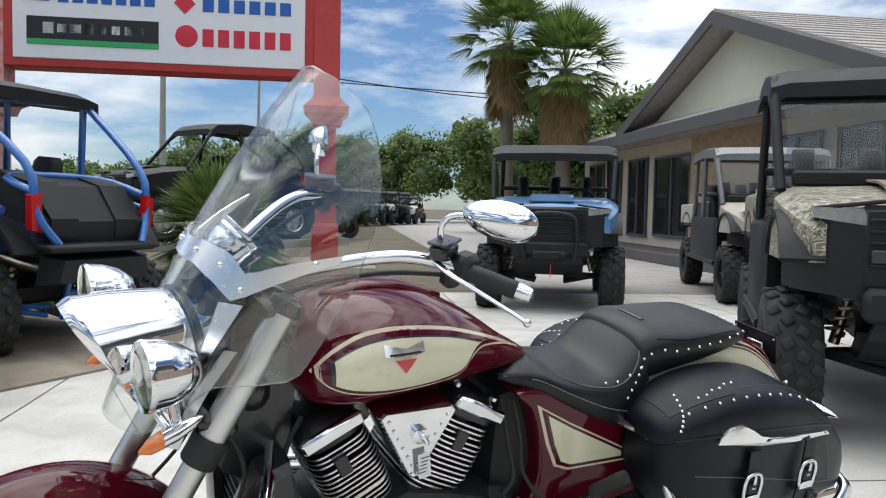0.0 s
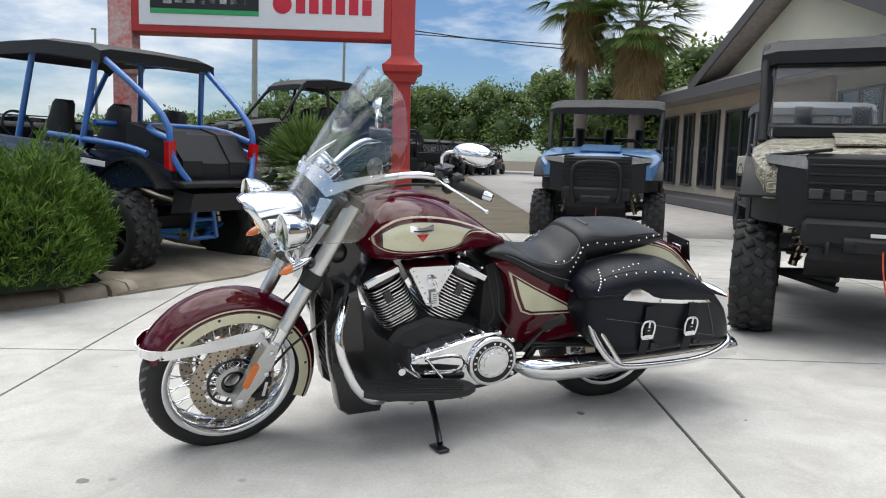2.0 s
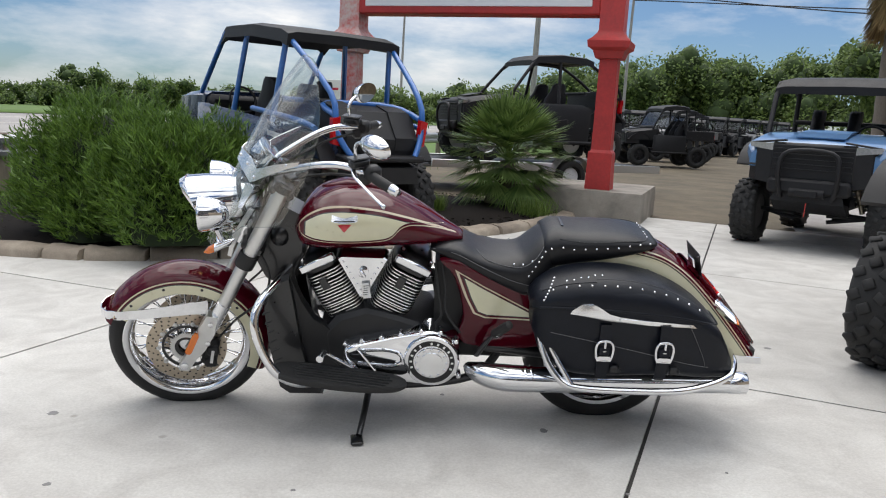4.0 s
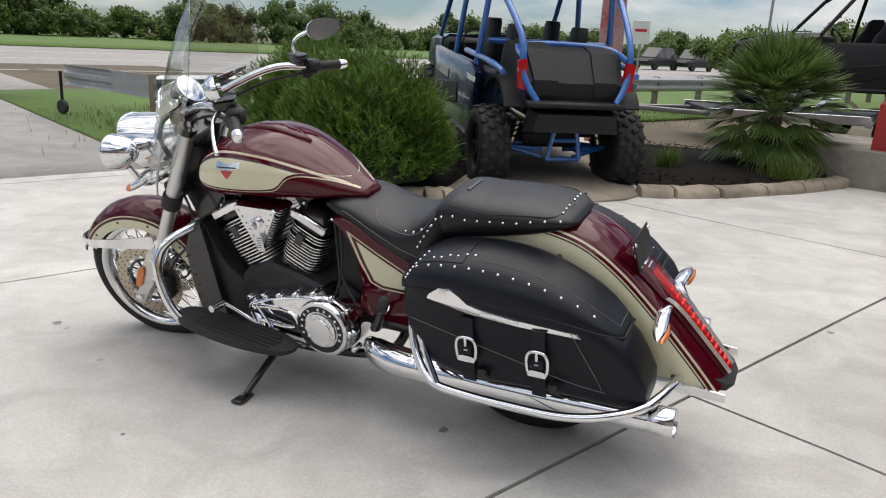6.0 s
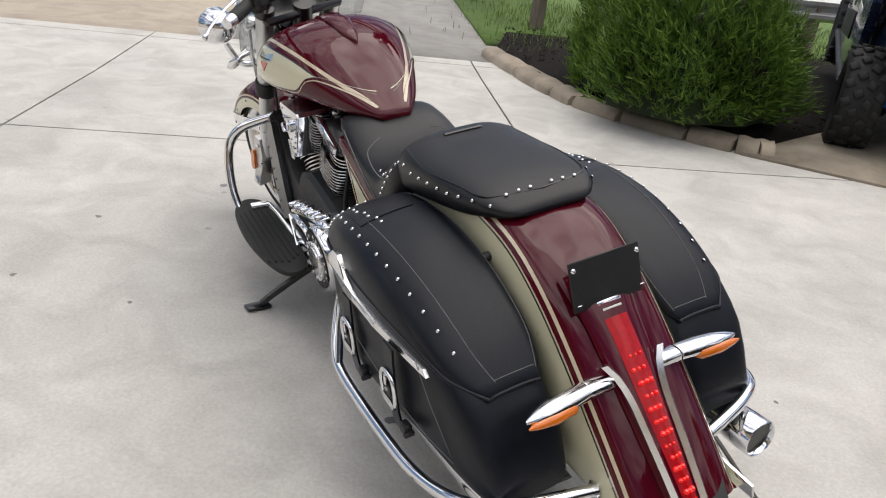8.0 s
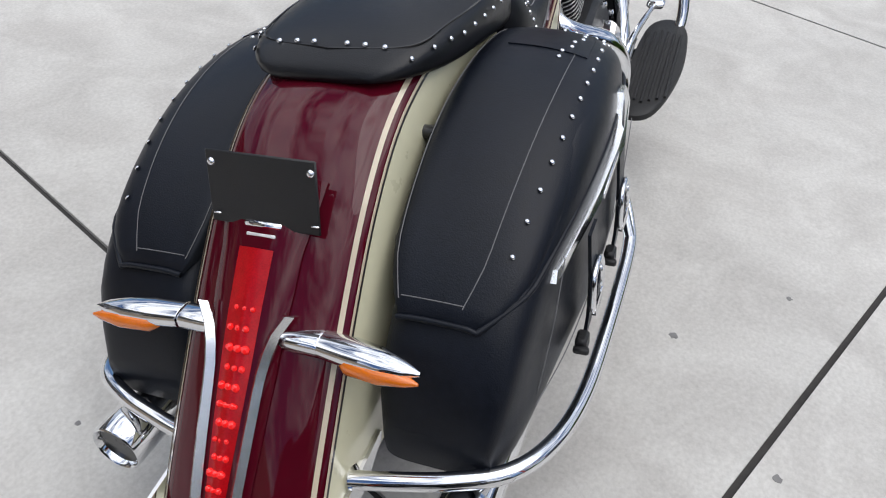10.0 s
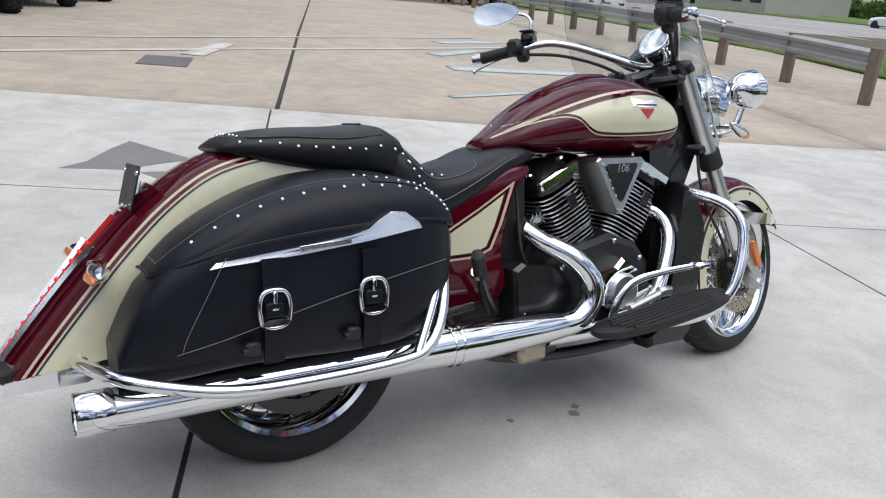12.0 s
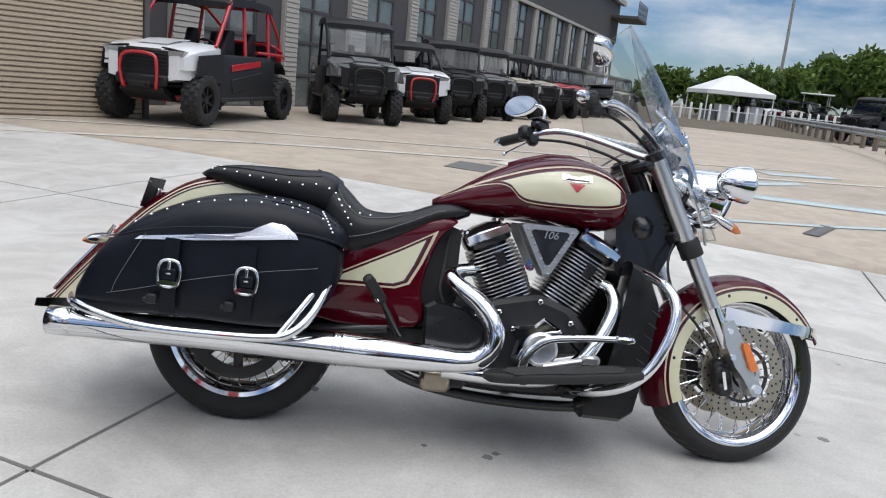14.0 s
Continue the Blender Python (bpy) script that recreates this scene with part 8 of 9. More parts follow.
def grass_tufts(name, spots, count, height, seed, label, material=BLADE):
    r = random.Random(seed)
    L = Leaves()
    for _ in range(count):
        x0, y0, sx, sy = spots[r.randrange(len(spots))]
        x, y = r.gauss(x0, sx), r.gauss(y0, sy)
        a = r.uniform(0, 6.3)
        h = height * r.uniform(0.5, 1.2)
        base = Vector((x, y, ground_z(x, y) + 0.03))
        L.blade(base, base + Vector((math.cos(a) * h * 0.45, math.sin(a) * h * 0.45, h)), Vector((-math.sin(a), math.cos(a), 0)), 0.007 + 0.004 * height, 0.04 * h)
    tagged(part(name, L.shape(), material, angle=180, recalc=False), label, "grass", kind="stuff")


grass_tufts("grass_clumps", [(1.0, -7.0, 0.12, 0.12), (-1.0, -6.35, 0.12, 0.10), (0.2, -6.2, 0.05, 0.05)], 1500, 0.26, 21, "tufts of ornamental grass in the bed")
lawn_spots = [(CROSS.x + U.x * u + W.x * w, CROSS.y + U.y * u + W.y * w, 0.5, 0.5) for u in (7.4, 8.4, 9.4, 10.6) for w in (-1.3, -2.2, -3.2, -4.2, -5.2, -6.4, -8, -10, -12)]
grass_tufts("lawn_grass", lawn_spots, 15000, 0.09, 22, "short mown grass blades")
far_spots = [(CROSS.x + U.x * u + W.x * w, CROSS.y + U.y * u + W.y * w, 0.5, 0.7) for u in (11.6, 12.4, 13.4) for w in (3.5, 5, 7, 9, 11, 13.5, 16)]
grass_tufts("lawn_grass_far", far_spots, 7000, 0.10, 23, "short mown grass blades")


# Darker than the leaves: stands in for the shade inside a crown
SHADEGREEN = mat("crown_shade", (0.045, 0.075, 0.022), 0.95, 0.0, 0.5, 3.0, bump=1.0, bscale=6)


def tree(name, x, y, z0, height, spread, count, seed, label, leaf=0.30, trunk=True):
    r = random.Random(seed)
    t = tagged(new(name), label, "tree")
    t.location = (x, y, z0)
    lobes = []
    for k in range(r.randint(13, 17)):
        a, f = r.uniform(0, 6.3), r.random() ** 0.6
        lobes.append((Vector((math.cos(a) * spread * 0.72 * f, math.sin(a) * spread * 0.72 * f, height * r.uniform(0.38, 0.86))), min(spread * r.uniform(0.28, 0.46), height * r.uniform(0.24, 0.36))))
    if trunk:
        part("trunk", tube([(0, 0, -0.1), (0.1, 0.05, height * 0.2), (0.0, 0.1, height * 0.5)], [height * 0.035, height * 0.028, height * 0.016], 9), DARKBARK, t, "", 60)
        for c, rr in lobes[:6]:
            part("limb", tube([(0.05, 0.05, height * 0.25), tuple(c * 0.6 + Vector((0, 0, height * 0.1))), tuple(c)], [height * 0.014, height * 0.009, height * 0.004], 6), DARKBARK, t)
    L = Leaves()
    for _ in range(int(count * 1.7)):
        c, rr = lobes[r.randrange(len(lobes))]
        d = Vector((r.gauss(0, 1), r.gauss(0, 1), r.gauss(0, 0.8))).normalized()
        p = c + d * rr * r.uniform(0.55, 1.08)
        p.z = max(p.z, height * 0.06)
        g = Vector((r.gauss(0, 1), r.gauss(0, 1), r.gauss(0.2, 1))).normalized()
        L.blade(p, p + g * leaf * r.uniform(0.6, 1.3), g.cross(Vector((r.random(), r.random(), 1))).normalized(), leaf * 0.55)
    # Added lumps close the crown's gaps, coloured as its shaded inside
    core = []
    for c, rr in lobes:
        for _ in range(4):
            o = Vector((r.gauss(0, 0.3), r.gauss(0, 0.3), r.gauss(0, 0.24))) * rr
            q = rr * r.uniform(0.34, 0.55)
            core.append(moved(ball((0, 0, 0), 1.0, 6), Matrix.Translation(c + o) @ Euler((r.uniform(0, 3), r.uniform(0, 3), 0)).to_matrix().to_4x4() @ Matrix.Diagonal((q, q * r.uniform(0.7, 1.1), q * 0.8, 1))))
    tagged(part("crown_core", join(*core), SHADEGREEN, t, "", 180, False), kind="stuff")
    part("crown", L.shape(), TREELEAF, t, "", 180, False)
    return t


# woods behind the back lot
wood = random.Random(12)
for k in range(22):
    f = k / 21
    x, y = -42 + 50 * f + wood.uniform(-1.5, 1.5), -56 + 3.0 * math.sin(f * 7) + wood.uniform(-2, 2)
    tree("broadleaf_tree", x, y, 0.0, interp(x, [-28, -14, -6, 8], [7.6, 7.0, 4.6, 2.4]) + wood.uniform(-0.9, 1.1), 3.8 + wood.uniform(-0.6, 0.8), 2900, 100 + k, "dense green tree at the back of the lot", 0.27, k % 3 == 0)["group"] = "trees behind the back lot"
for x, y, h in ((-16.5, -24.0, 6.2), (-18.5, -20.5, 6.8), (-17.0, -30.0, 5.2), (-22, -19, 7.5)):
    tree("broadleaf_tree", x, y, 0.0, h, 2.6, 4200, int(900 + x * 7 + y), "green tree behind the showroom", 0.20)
# woods beyond the highway
for k in range(66):
    w = -150 + 4.8 * k
    u = 82 + 5 * math.sin(k * 1.7)
    p = CROSS + U * u + W * w
    h = 3.9 + 1.2 * math.sin(k * 2.3) + (1.6 if k % 9 == 4 else 0)
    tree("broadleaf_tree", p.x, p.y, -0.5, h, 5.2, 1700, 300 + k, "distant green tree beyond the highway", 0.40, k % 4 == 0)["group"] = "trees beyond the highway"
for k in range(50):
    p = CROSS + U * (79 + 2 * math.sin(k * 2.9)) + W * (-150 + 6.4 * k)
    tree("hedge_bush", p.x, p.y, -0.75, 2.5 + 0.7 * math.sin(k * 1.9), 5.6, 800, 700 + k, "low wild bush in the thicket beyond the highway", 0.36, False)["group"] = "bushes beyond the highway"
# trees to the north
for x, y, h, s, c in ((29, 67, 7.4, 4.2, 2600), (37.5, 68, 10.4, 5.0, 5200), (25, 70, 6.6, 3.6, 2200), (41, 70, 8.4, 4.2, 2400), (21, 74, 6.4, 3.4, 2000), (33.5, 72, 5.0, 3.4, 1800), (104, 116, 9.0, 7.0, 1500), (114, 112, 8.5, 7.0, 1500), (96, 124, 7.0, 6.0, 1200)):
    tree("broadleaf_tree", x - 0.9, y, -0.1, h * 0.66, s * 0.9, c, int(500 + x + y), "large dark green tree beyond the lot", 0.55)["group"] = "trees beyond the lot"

# ==== guard rails ====
GALV = mat("galvanised_steel", (0.42, 0.43, 0.44), 0.45, 0.85, 0.2, 3.0, bump=0.15, bscale=60)
POSTWOOD = mat("weathered_post", (0.20, 0.16, 0.13), 0.9, 0.0, 0.35, 5, bump=0.8, bscale=40, streak=(1, 1, 0.2))


def guard_rail(points, label, step=1.9, first=0.0):
    P = [Vector((x, y, ground_z(x, y))) for x, y in points]
    rail = tagged(new("guard_rail"), label, "guard rail")
    prof = [(0.0, 0.0), (0.055, 0.045), (0.055, 0.085), (0.005, 0.125), (0.005, 0.175), (0.055, 0.215), (0.055, 0.255), (0.0, 0.30)]
    grid = []
    for i, p in enumerate(P):
        t = (P[min(i + 1, len(P) - 1)] - P[max(i - 1, 0)]).normalized()
        nrm = Vector((-t.y, t.x, 0))
        if nrm.x > 0:
            nrm = -nrm
        grid.append([tuple(p + nrm * (0.06 + o) + Vector((0, 0, 0.46 + h))) for o, h in prof])
    part("beam", sheet(grid, 0.006), GALV, rail, "corrugated steel beam", 30)
    d = first
    for a, b in zip(P, P[1:]):
        L = (b - a).length
        while d < L:
            q = a.lerp(b, d / L)
            part("post", box((q.x, q.y, q.z + 0.37), (0.14, 0.15, 0.82), 0.012, Matrix.Rotation(0.3, 3, "Z")), POSTWOOD, rail)
            d += step
        d -= L
    return rail


drive_rail = guard_rail([(8.9, -4.95), (7.6, -4.75), (6.4, -4.6), (5.7, -6.6), (4.8, -9.5), (3.2, -14), (-0.4, -25), (-6.0, -43)], "corrugated steel guard rail on timber posts by the drive", 1.9, 2.5)
gz = ground_z(8.85, -4.93)
leg = part("jockey_leg", tube([(8.85, -4.93, gz + 0.14), (8.85, -4.93, gz + 0.66)], 0.022, 8, 1), UBLACK, drive_rail, "dark steel jockey leg under the rail's end")
part("jockey_wheel", lathe([(0.02, -0.03), (0.10, -0.03), (0.11, 0.0), (0.10, 0.03), (0.02, 0.03)], 16, Matrix.Translation((8.85, -4.93, gz + 0.14)) @ YAXIS), RUBBER, leg)
guard_rail([(9.1, 5.0), (9.6, 6.5), (10.3, 9.2), (11.6, 13.6), (15.0, 25), (20, 43), (30, 75)], "long corrugated steel guard rail beside the highway")

# ==== poles and wires ====
GREYPOLE = mat("pole_grey", (0.30, 0.29, 0.27), 0.7, 0.0, 0.2, 2)
for x, y, h, r, m, nm in ((-2.9, -36.7, 9.0, 0.17, GREYPOLE, "grey"), (-8.3, -41.0, 8.6, 0.10, GREYPOLE, "grey"), (29.0, 68.0, 13.0, 0.16, GREYPOLE, "grey"), (42, 58, 9.0, 0.14, GREYPOLE, "grey"), (22.6, 35.6, 8.5, 0.16, DARKBARK, "dark wooden"), (27.5, 40.0, 9.5, 0.15, DARKBARK, "dark wooden"), (66, -62, 12, 0.16, GREYPOLE, "grey"), (58, -28, 12, 0.16, GREYPOLE, "grey"), (6.5, -62, 10, 0.12, GREYPOLE, "grey"), (70, 110, 10, 0.15, GREYPOLE, "grey"), (62, 82, 10, 0.15, GREYPOLE, "grey")):
    pole = tagged(new("utility_pole"), f"tall {nm} utility pole", "utility pole")
    pole.location = (x, y, ground_z(x, y))
    part("shaft", tube([(0, 0, -0.2), (0.05, 0, h * 0.5), (0, 0, h)], [r, r * 0.85, r * 0.65], 10, 2), m, pole)
    part("lamp_head", box((0.1, 0, h), (0.4, 0.16, 0.12), 0.03), GREYPOLE, pole)
wire = tagged(part("overhead_wire", join(tube([(-2.9, -36.7, 8.2), (-22, -33, 6.9), (-44, -29, 8.6)], 0.03, 5, 8), tube([(-8.3, -41, 8.2), (-26, -31, 7.2), (-44, -24, 9.4)], 0.03, 5, 8)), UBLACK), "thin black overhead wires", "wire")
small_sign = tagged(new("small_post_sign"), "small white roadside notice on a thin post", "sign")
p = CROSS + U * 9.5 + W * (-13.0)
small_sign.location = (p.x, p.y, 0.0)
part("shaft", tube([(0, 0, 0), (0, 0, 2.0)], 0.03, 8, 1), GREYPOLE, small_sign)
part("board", box((0, 0.02, 1.75), (0.42, 0.03, 0.55), 0.01), WHITE, small_sign)
part("notice_bar", box((0, 0.04, 1.80), (0.28, 0.004, 0.06), 0.002), SIGNRED, small_sign)

# ==== showroom with gable (south) ====
STUCCO = mat("beige_stucco", (0.50, 0.43, 0.34), 0.85, 0.0, 0.12, 3, bump=0.5, bscale=60)
GABLE = mat("cream_gable", (0.60, 0.58, 0.47), 0.8, 0.0, 0.06, 2, bump=0.3, bscale=50)
SHINGLE = mat("shingle", (0.36, 0.33, 0.31), 0.9, 0.0, 0.35, 8, bump=0.9, bscale=26)
FASCIA = mat("dark_fascia", (0.085, 0.08, 0.082), 0.6, 0.0, 0.2, 3)
STONEWALL = mat("brown_stone", (0.36, 0.26, 0.17), 0.9, 0.0, 0.45, 7, bump=1.0, bscale=18)
DARKGLASS = mat("dark_window", (0.012, 0.016, 0.020), 0.06, 0.0, 0.2, 3, spec=0.7)
FAR_, NEAR_ = Vector((-12.23, -14.17, 0)), Vector((-9.33, -5.22, 0))
GD = (NEAR_ - FAR_).normalized()
GN = Vector((GD.y, -GD.x, 0))
GL = (NEAR_ - FAR_).length
SHOW = Matrix(((GD.x, GN.x, 0, FAR_.x), (GD.y, GN.y, 0, FAR_.y), (0, 0, 1, 0), (0, 0, 0, 1)))
show = tagged(new("showroom"), "low beige showroom with dark shingle roof and cream gable", "building")
show.matrix_world = SHOW
XA = GL * 0.5
EV, AP = 3.02, 4.95
part("wall", prism([(-6.0, 0.0), (-6.0, EV), (GL + 5, EV), (GL + 5, 0.0)], -1.05, -0.80), STUCCO, show, "beige stucco front wall")
part("end_wall", prism([(-1.05, 0.0), (-1.05, EV), (-14, EV), (-14, 0.0)], -6.0, -5.75, "x"), STUCCO, show)
for x0, x1, z0, z1 in ((-5.3, -4.0, 0.5, 2.62), (-3.3, -2.5, 0.5, 2.62), (-1.85, -0.55, 0.5, 2.6), (0.0, 2.05, 0.55, 2.55), (5.6, 7.0, 0.6, 2.6), (7.5, 9.6, 0.5, 2.6), (10.4, 12.6, 0.5, 2.6)):
    w_ = part("window", box(((x0 + x1) / 2, -0.785, (z0 + z1) / 2), (x1 - x0, 0.04, z1 - z0), 0.005), DARKGLASS, show, "dark shop window")
    part("frame", join(*[box(((x0 + x1) / 2, -0.755, z), (x1 - x0 + 0.1, 0.06, 0.06), 0.006) for z in (z0, z1)], *[box((x, -0.755, (z0 + z1) / 2), (0.06, 0.06, z1 - z0), 0.006) for x in (x0, (x0 + x1) / 2, x1)]), FASCIA, w_)
part("stone_pier", box((3.75, -0.76, 1.5), (3.2, 0.12, 3.0), 0.02), STONEWALL, show, "brown stone pier")
part("gable_wall", prism([(0.55, EV + 0.25), (XA, AP - 0.12), (GL - 0.55, EV + 0.25)], -0.55, -0.35), GABLE, show, "cream plastered gable")
part("porch_roof", loft([[(x, 0.25, EV - 0.08), (x, 0.25, EV + 0.10), (x, -0.45, EV + 0.42), (x, -1.9, EV + 0.42), (x, -1.9, EV - 0.05)] for x in (-6.6, GL + 5.6)]), SHINGLE, show, "dark shingled porch roof", 20)
part("porch_fascia", box((GL / 2 - 0.5, 0.27, EV - 0.02), (GL + 12.2, 0.05, 0.28), 0.01), FASCIA, show)
for a, b in (((-0.45, EV + 0.10), (XA, AP + 0.10)), ((GL + 0.45, EV + 0.10), (XA, AP + 0.10))):
    sl = part("roof_slope", loft([[(a[0], y, a[1]), (b[0], y, b[1]), (b[0], y, b[1] + 0.16), (a[0], y, a[1] + 0.16)] for y in (0.15, -14)]), SHINGLE, show, "dark shingle roof slope", 20)
    part("rake_board", loft([[(a[0], y, a[1] - 0.14), (b[0], y, b[1] - 0.14), (b[0], y, b[1] + 0.13), (a[0], y, a[1] + 0.13)] for y in (0.20, 0.15)]), FASCIA, sl)
    n = 15
    for k in range(n):
        f = k / n
        part("shingle_course", loft([[(a[0] + (b[0] - a[0]) * g, y, a[1] + 0.175 + (b[1] - a[1]) * g + dz) for g, dz in ((f, -0.01), (f, 0.022), (f + 1 / n, 0.004), (f + 1 / n, -0.01))] for y in (0.14, -14)]), SHINGLE, sl)

part("walkway", box((GL / 2, -0.25, 0.13), (GL + 10, 1.4, 0.26), 0.03), FASCIA, show, "dark raised kerb walk")

# ==== workshop with roller doors (north) ====
SIDING = mat("tan_siding", (0.42, 0.34, 0.25), 0.6, 0.1, 0.08, 2)
DARKWALL = mat("dark_grey_wall", (0.075, 0.072, 0.070), 0.7, 0.0, 0.15, 2, bump=0.2, bscale=40)
PALEWALL = mat("pale_grey_wall", (0.46, 0.43, 0.39), 0.75, 0.0, 0.1, 2, bump=0.3, bscale=50)
GLASSDOOR = mat("door_glass", (0.16, 0.18, 0.17), 0.08, 0.0, 0.3, 2, spec=0.8)
FACE0 = Vector((-5.6, 13.4, 0.0))
FD = Vector((0.375, 0.927, 0))
FN = Vector((FD.y, -FD.x, 0))
SHOP = Matrix(((FD.x, FN.x, 0, FACE0.x), (FD.y, FN.y, 0, FACE0.y), (0, 0, 1, 0.10), (0, 0, 0, 1)))
shop = tagged(new("workshop"), "long dark workshop with tall glazed doors between pale piers", "building")
shop.matrix_world = SHOP
LEN, HT, DOOR = 45.0, 7.6, 4.9
part("rear_wall", prism([(-8, 0), (LEN, 0), (LEN, HT), (-8, HT)], -12.2, -12.0), DARKWALL, shop)
part("end_wall", prism([(-12, 0), (0, 0), (0, HT), (-12, HT)], LEN - 0.2, LEN, "x"), DARKWALL, shop)
part("upper_wall", prism([(-8, DOOR), (LEN, DOOR), (LEN, HT), (-8, HT)], -0.30, 0.10), DARKWALL, shop, "dark grey upper wall")
part("lintel", box((LEN / 2 - 4, 0.08, DOOR - 0.02), (LEN + 8, 0.10, 0.16), 0.02), PALEWALL, shop, "pale band over the doors")
part("roof", box((LEN / 2 - 4, -6, HT + 0.1), (LEN + 8.6, 12.8, 0.22), 0.03), DARKWALL, shop)
part("roof_trim", box((LEN / 2 - 4, 0.30, HT + 0.02), (LEN + 8.8, 0.30, 0.34), 0.02), PALEWALL, shop, "pale roof edge")
BLOCKMESH = [mesh_of("pier_board", box((0, 0, 0), (w, 0.03, 0.105), 0.008), PALEWALL) for w in (0.9, 0.55)]
x, k = -7.4, 0
while x < LEN - 3.0:
    wide = k % 2 == 0
    pw, gw, dk = (0.95, 1.9, 0.95) if wide else (0.60, 1.7, 0.80)
    pier = part("pier", prism([(x, 0), (x + pw, 0), (x + pw, DOOR), (x, DOOR)], -0.25, 0.05), PALEWALL, shop, "pale ribbed pier")
    for r_ in range(int(DOOR / 0.115)):
        ob = new("pier_board", BLOCKMESH[0 if wide else 1])
        ob.parent = pier
        ob.matrix_local = Matrix.Translation((x + pw / 2, 0.06, 0.06 + 0.115 * r_)) @ Matrix.Rotation(0.14, 4, "X")
    x += pw
    dr = part("glazed_door", box((x + gw / 2, -0.14, DOOR / 2), (gw, 0.05, DOOR), 0.01), GLASSDOOR, shop, "tall glazed sectional door")
    for b in [box((x + gw / 2, -0.10, 0.06 + 0.80 * q), (gw, 0.06, 0.09), 0.008) for q in range(7)] + [box((x + gw * q / 2, -0.10, DOOR / 2), (0.09, 0.06, DOOR), 0.008) for q in range(3)]:
        part("door_bar", b, FASCIA, dr)
    x += gw
    part("dark_bay", box((x + dk / 2, -0.10, DOOR / 2), (dk, 0.10, DOOR), 0.01), FASCIA, shop, "dark steel panel beside the door")
    x += dk
    k += 1
part("balcony", box((LEN - 1.0, 1.0, HT - 1.2), (4.0, 1.9, 0.22), 0.03), FASCIA, shop, "small dark balcony at the end")
for q in range(9):
    part("balcony_rail", tube([(LEN - 2.9 + 0.47 * q, 1.9, HT - 1.1), (LEN - 2.9 + 0.47 * q, 1.9, HT - 0.1)], 0.03, 6, 1), FASCIA, shop)
# tan ribbed screen wall in front of the workshop
SCREEN_END, SDIR = Vector((-5.0, 9.75, 0.17)), Vector((0.72, 0.694, 0))
SCN = Vector((SDIR.y, -SDIR.x, 0))
tanwall = tagged(new("screen_wall"), "tan wall of horizontal ribbed metal siding", "wall", kind="structure")
tanwall.matrix_world = Matrix(((SDIR.x, SCN.x, 0, SCREEN_END.x), (SDIR.y, SCN.y, 0, SCREEN_END.y), (0, 0, 1, 0.0), (0, 0, 0, 1)))
part("core", prism([(-14, -0.1), (0, -0.1), (0, 3.6), (-14, 3.6)], -0.25, 0.0), SIDING, tanwall)
part("corner_trim", box((0.0, -0.10, 1.8), (0.08, 0.36, 3.7), 0.01), FASCIA, tanwall)
board = mesh_of("siding_board", box((0, 0, 0), (13.9, 0.035, 0.064), 0.010), SIDING)
for k in range(48):
    ob = new("siding_board", board)
    ob.parent = tanwall
    ob.matrix_local = Matrix.Translation((-7.0, 0.012, 0.18 + 0.074 * k)) @ Matrix.Rotation(0.25, 4, "X")

# ==== far things to the north ====
tent = tagged(new("canopy_tent"), "white peaked canopy tent over stacked goods", "tent")
tent.location = (21.6, 59.0, -0.1)
part("cover", loft([[(-2.6, -2.6, 2.2), (2.6, -2.6, 2.2), (2.6, 2.6, 2.2), (-2.6, 2.6, 2.2)], [(-2.6, -2.6, 2.5), (2.6, -2.6, 2.5), (2.6, 2.6, 2.5), (-2.6, 2.6, 2.5)], [(-0.3, -0.3, 3.7), (0.3, -0.3, 3.7), (0.3, 0.3, 3.7), (-0.3, 0.3, 3.7)]]), WHITE, tent, "", 20)
for a in (-2.5, 2.5):
    for b in (-2.5, 2.5):
        part("leg", tube([(a, b, 0), (a, b, 2.3)], 0.05, 6, 1), WHITE, tent)
for k in range(4):
    part("crate", box((-1.8 + 1.2 * k, -0.8, 0.5 + 0.25 * (k % 2)), (1.0, 1.2, 1.0 + 0.5 * (k % 2)), 0.03), WHITE if k % 2 else UGREY, tent)
boat = tagged(new("centre_console_boat"), "white and turquoise open boat with hard top", "boat")
boat.matrix_world = Matrix.Translation((30.1, 64.0, 0.05)) @ Matrix.Rotation(radians(160), 4, "Z")
part("hull", loft([[(x, -w, zt), (x, -w * 0.8, 0.25), (x, 0, zb), (x, w * 0.8, 0.25), (x, w, zt)] for x, w, zt, zb in ((-3.6, 1.15, 1.0, 0.0), (-1, 1.25, 1.05, 0.0), (2, 1.1, 1.2, 0.1), (3.4, 0.5, 1.4, 0.6), (3.9, 0.06, 1.5, 1.1))]), mat("turquoise_gel", (0.20, 0.42, 0.44), 0.3, coat=0.6), boat, "", 30)
part("deck", loft([[(x, -w, 1.02), (x, w, 1.02), (x, w, 1.12), (x, -w, 1.12)] for x, w in ((-3.6, 1.17), (2, 1.12), (3.6, 0.4))]), WHITE, boat)
part("console", box((-0.5, 0, 1.6), (1.0, 0.9, 1.1), 0.08), WHITE, boat)
part("hard_top", box((-0.6, 0, 2.9), (2.6, 1.9, 0.12), 0.04), WHITE, boat)
for a in (-1.6, 0.4):
    for b in (-0.8, 0.8):
        part("top_leg", tube([(a, b, 1.1), (a, b, 2.9)], 0.04, 6, 1), SATIN, boat)
fence_row = tagged(new("bollard_fence"), "row of white bollards along the lot", "fence")
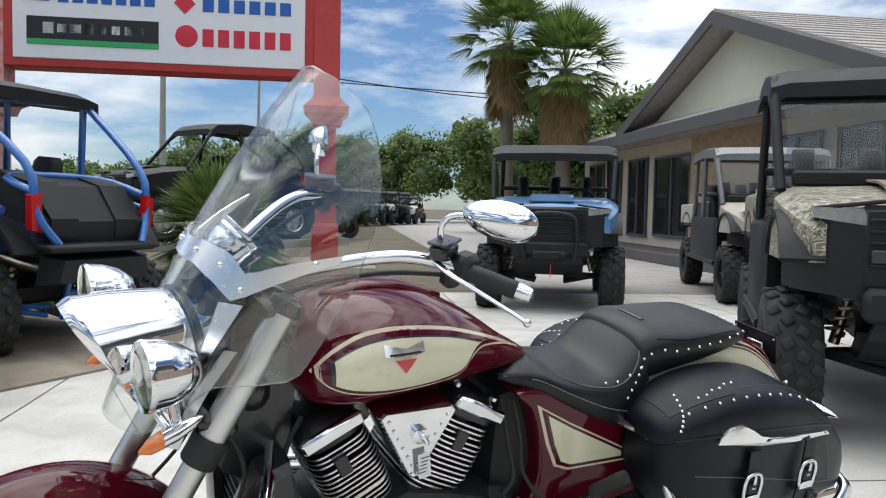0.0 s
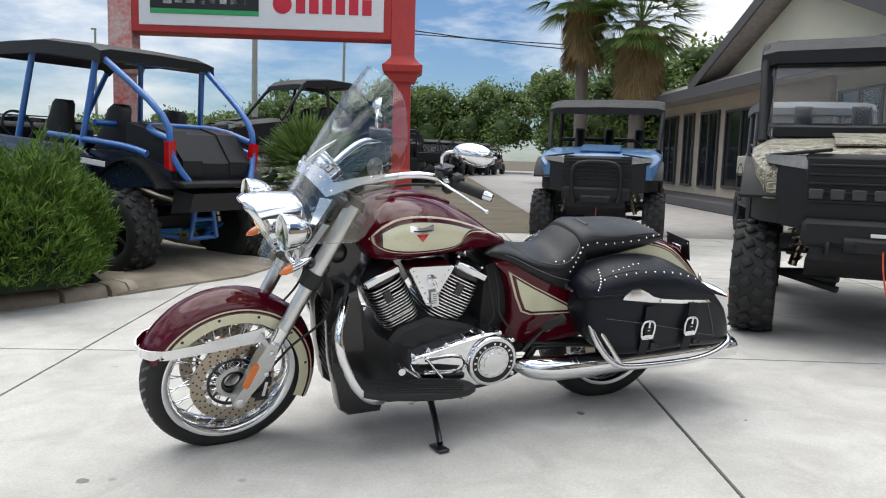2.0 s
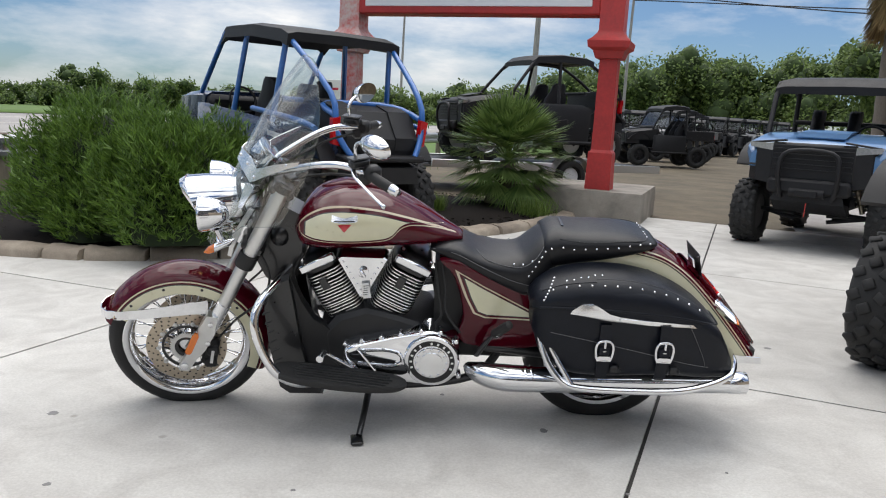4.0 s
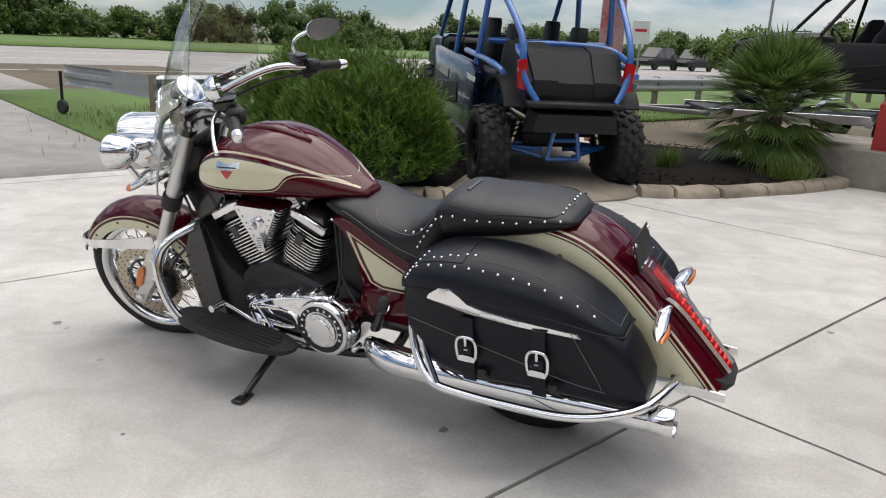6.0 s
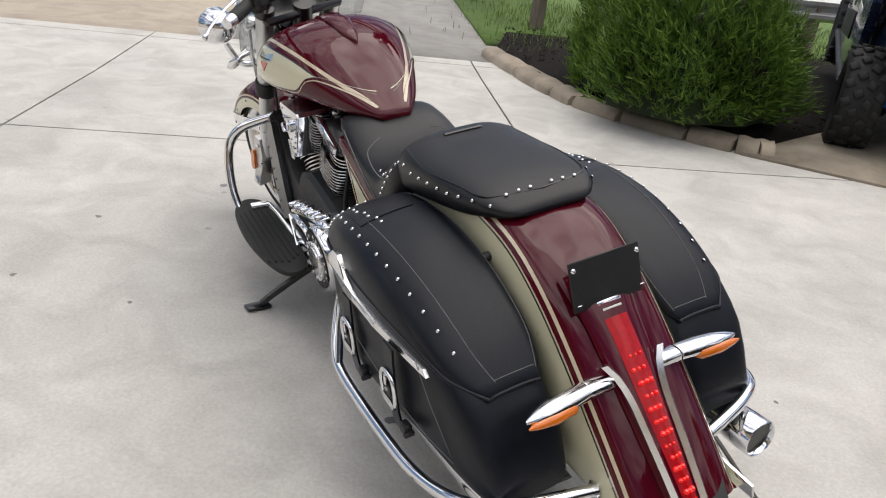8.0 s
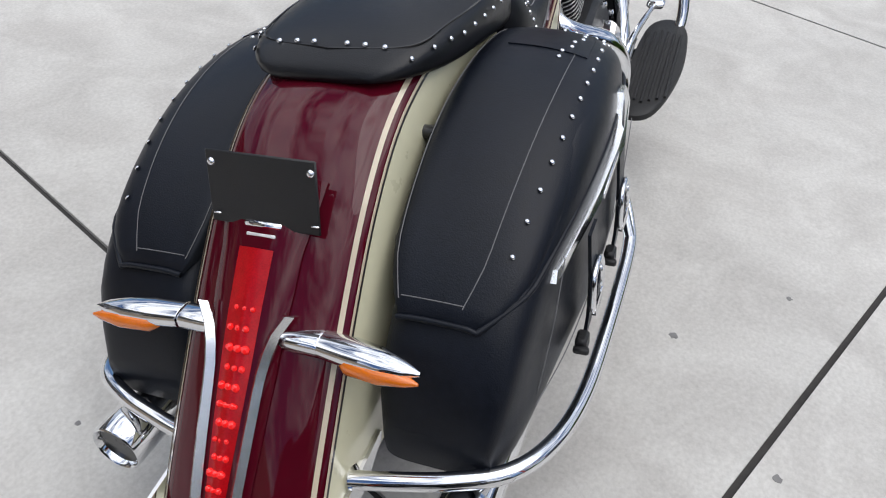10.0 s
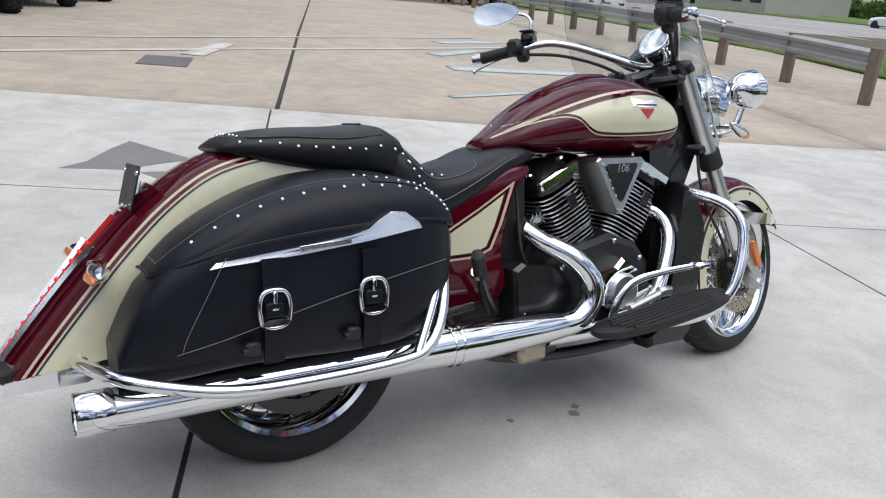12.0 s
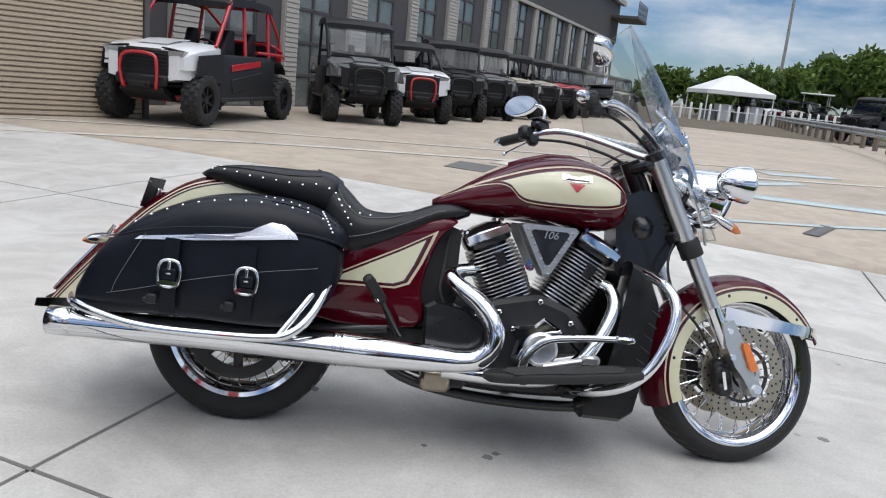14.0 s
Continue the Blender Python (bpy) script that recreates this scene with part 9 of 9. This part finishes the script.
for k in range(26):
    q = Vector((14.5 + 0.75 * k, 49.5 + 0.28 * k, 0))
    part("bollard", lathe([(0.09, 0.0), (0.09, 1.05), (0.06, 1.12), (0.001, 1.14)], 10, Matrix.Translation((q.x, q.y, ground_z(q.x, q.y)))), WHITE, fence_row)
part("rail", tube([(14.5, 49.5, 0.9), (33.25, 56.5, 0.9)], 0.03, 6, 1), WHITE, fence_row)
for k in range(9):
    c = copy_thing((dark, racer, silver)[k % 3], Matrix.Translation((24.0 + 1.9 * k, 61.5 + 0.3 * k, ground_z(20, 50))) @ Matrix.Rotation(radians(-100 + 17 * k), 4, "Z"))
    c["group"] = "vehicles beyond the bollards"
station = tagged(new("fuel_station"), "distant fuel station with red and white canopy", "building")
station.location = (112, 150, 0)
part("canopy", box((0, 0, 5.4), (22, 10, 1.2), 0.05), SIGNRED, station)
part("canopy_base", box((0, 0, 4.7), (21.6, 9.6, 0.3), 0.05), WHITE, station)
for a in (-8, 0, 8):
    part("column", box((a, 0, 2.3), (0.6, 0.6, 4.6), 0.05), WHITE, station)
part("price_sign", box((15, -4, 6.5), (3.0, 0.5, 3.6), 0.05), SIGNRED, station)
part("sign_pole", tube([(15, -4, 0), (15, -4, 5)], 0.2, 8, 1), GREYPOLE, station)
for x, y, l, hh, nm in ((78, 66, 16, 4.0, "white"), (95, 72, 10, 3.4, "white"), (64, 74, 9, 3.4, "grey"), (118, -40, 12, 3.2, "beige"), (125, -8, 9, 3.0, "beige")):
    bl = tagged(new("distant_building"), f"distant low {nm} roadside building", "building")
    bl.matrix_world = Matrix.Translation((x, y, 0)) @ Matrix.Rotation(radians(72), 4, "Z")
    part("wall", box((0, 0, hh / 2), (l, 7, hh), 0.05), PALEWALL if nm != "beige" else STUCCO, bl)
    part("roof", loft([[(-l / 2 - 0.4, -3.9, hh), (l / 2 + 0.4, -3.9, hh), (l / 2 + 0.4, 3.9, hh), (-l / 2 - 0.4, 3.9, hh)], [(-l / 2, -0.4, hh + 1.2), (l / 2, -0.4, hh + 1.2), (l / 2, 0.4, hh + 1.2), (-l / 2, 0.4, hh + 1.2)]]), SHINGLE if nm != "white" else PALEWALL, bl, "", 20)
    for k in range(4):
        part("window", box((-l / 2 + l * (k + 0.5) / 4, 3.52, hh * 0.5), (l / 7, 0.06, hh * 0.4), 0.02), DARKGLASS, bl)


def car(name, x, y, heading, paint, label, tall=False):
    c = tagged(new(name), label, "car")
    c.matrix_world = Matrix.Translation((x, y, 0.0)) @ Matrix.Rotation(heading, 4, "Z")
    hh = 1.75 if tall else 1.45
    part("body", loft([[(xx, -w, 0.35), (xx, -w, z - 0.15), (xx, -w * 0.85, z), (xx, w * 0.85, z), (xx, w, z - 0.15), (xx, w, 0.35)] for xx, w, z in ((-2.3, 0.75, 0.75), (-2.1, 0.88, 0.95), (1.0, 0.9, 0.95), (2.1, 0.85, 0.8), (2.3, 0.7, 0.65))]), paint, c, "", 30)
    part("cabin", loft([[(xx, -w, 0.93), (xx, w, 0.93), (xx, w * 0.8, z), (xx, -w * 0.8, z)] for xx, w, z in ((-1.9 if tall else -1.4, 0.8, 1.2), (-1.4 if tall else -0.9, 0.82, hh), (0.3, 0.82, hh), (1.1, 0.8, 1.0))]), DARKGLASS, c, "", 30)
    for xx in (-1.4, 1.4):
        for s in (1, -1):
            part("wheel", lathe([(0.33, -0.11), (0.34, 0.0), (0.33, 0.11)], 18, Matrix.Translation((xx, s * 0.82, 0.33)) @ YAXIS), TYRE, c)
    return c


for u, w, m, nm, tall in ((26, 66, UWHITE, "white", True), (33, 92, UGREY, "grey", False), (26, 120, UWHITE, "white", False), (40, 48, UWHITE, "white", True), (33, -62, UWHITE, "white", True), (34, -56, UBLACK, "black", True), (35, -52, UBLACK, "black", True)):
    q = CROSS + U * u + W * w
    car("passenger_car", q.x, q.y, radians(73), m, f"{nm} car on the highway", tall)
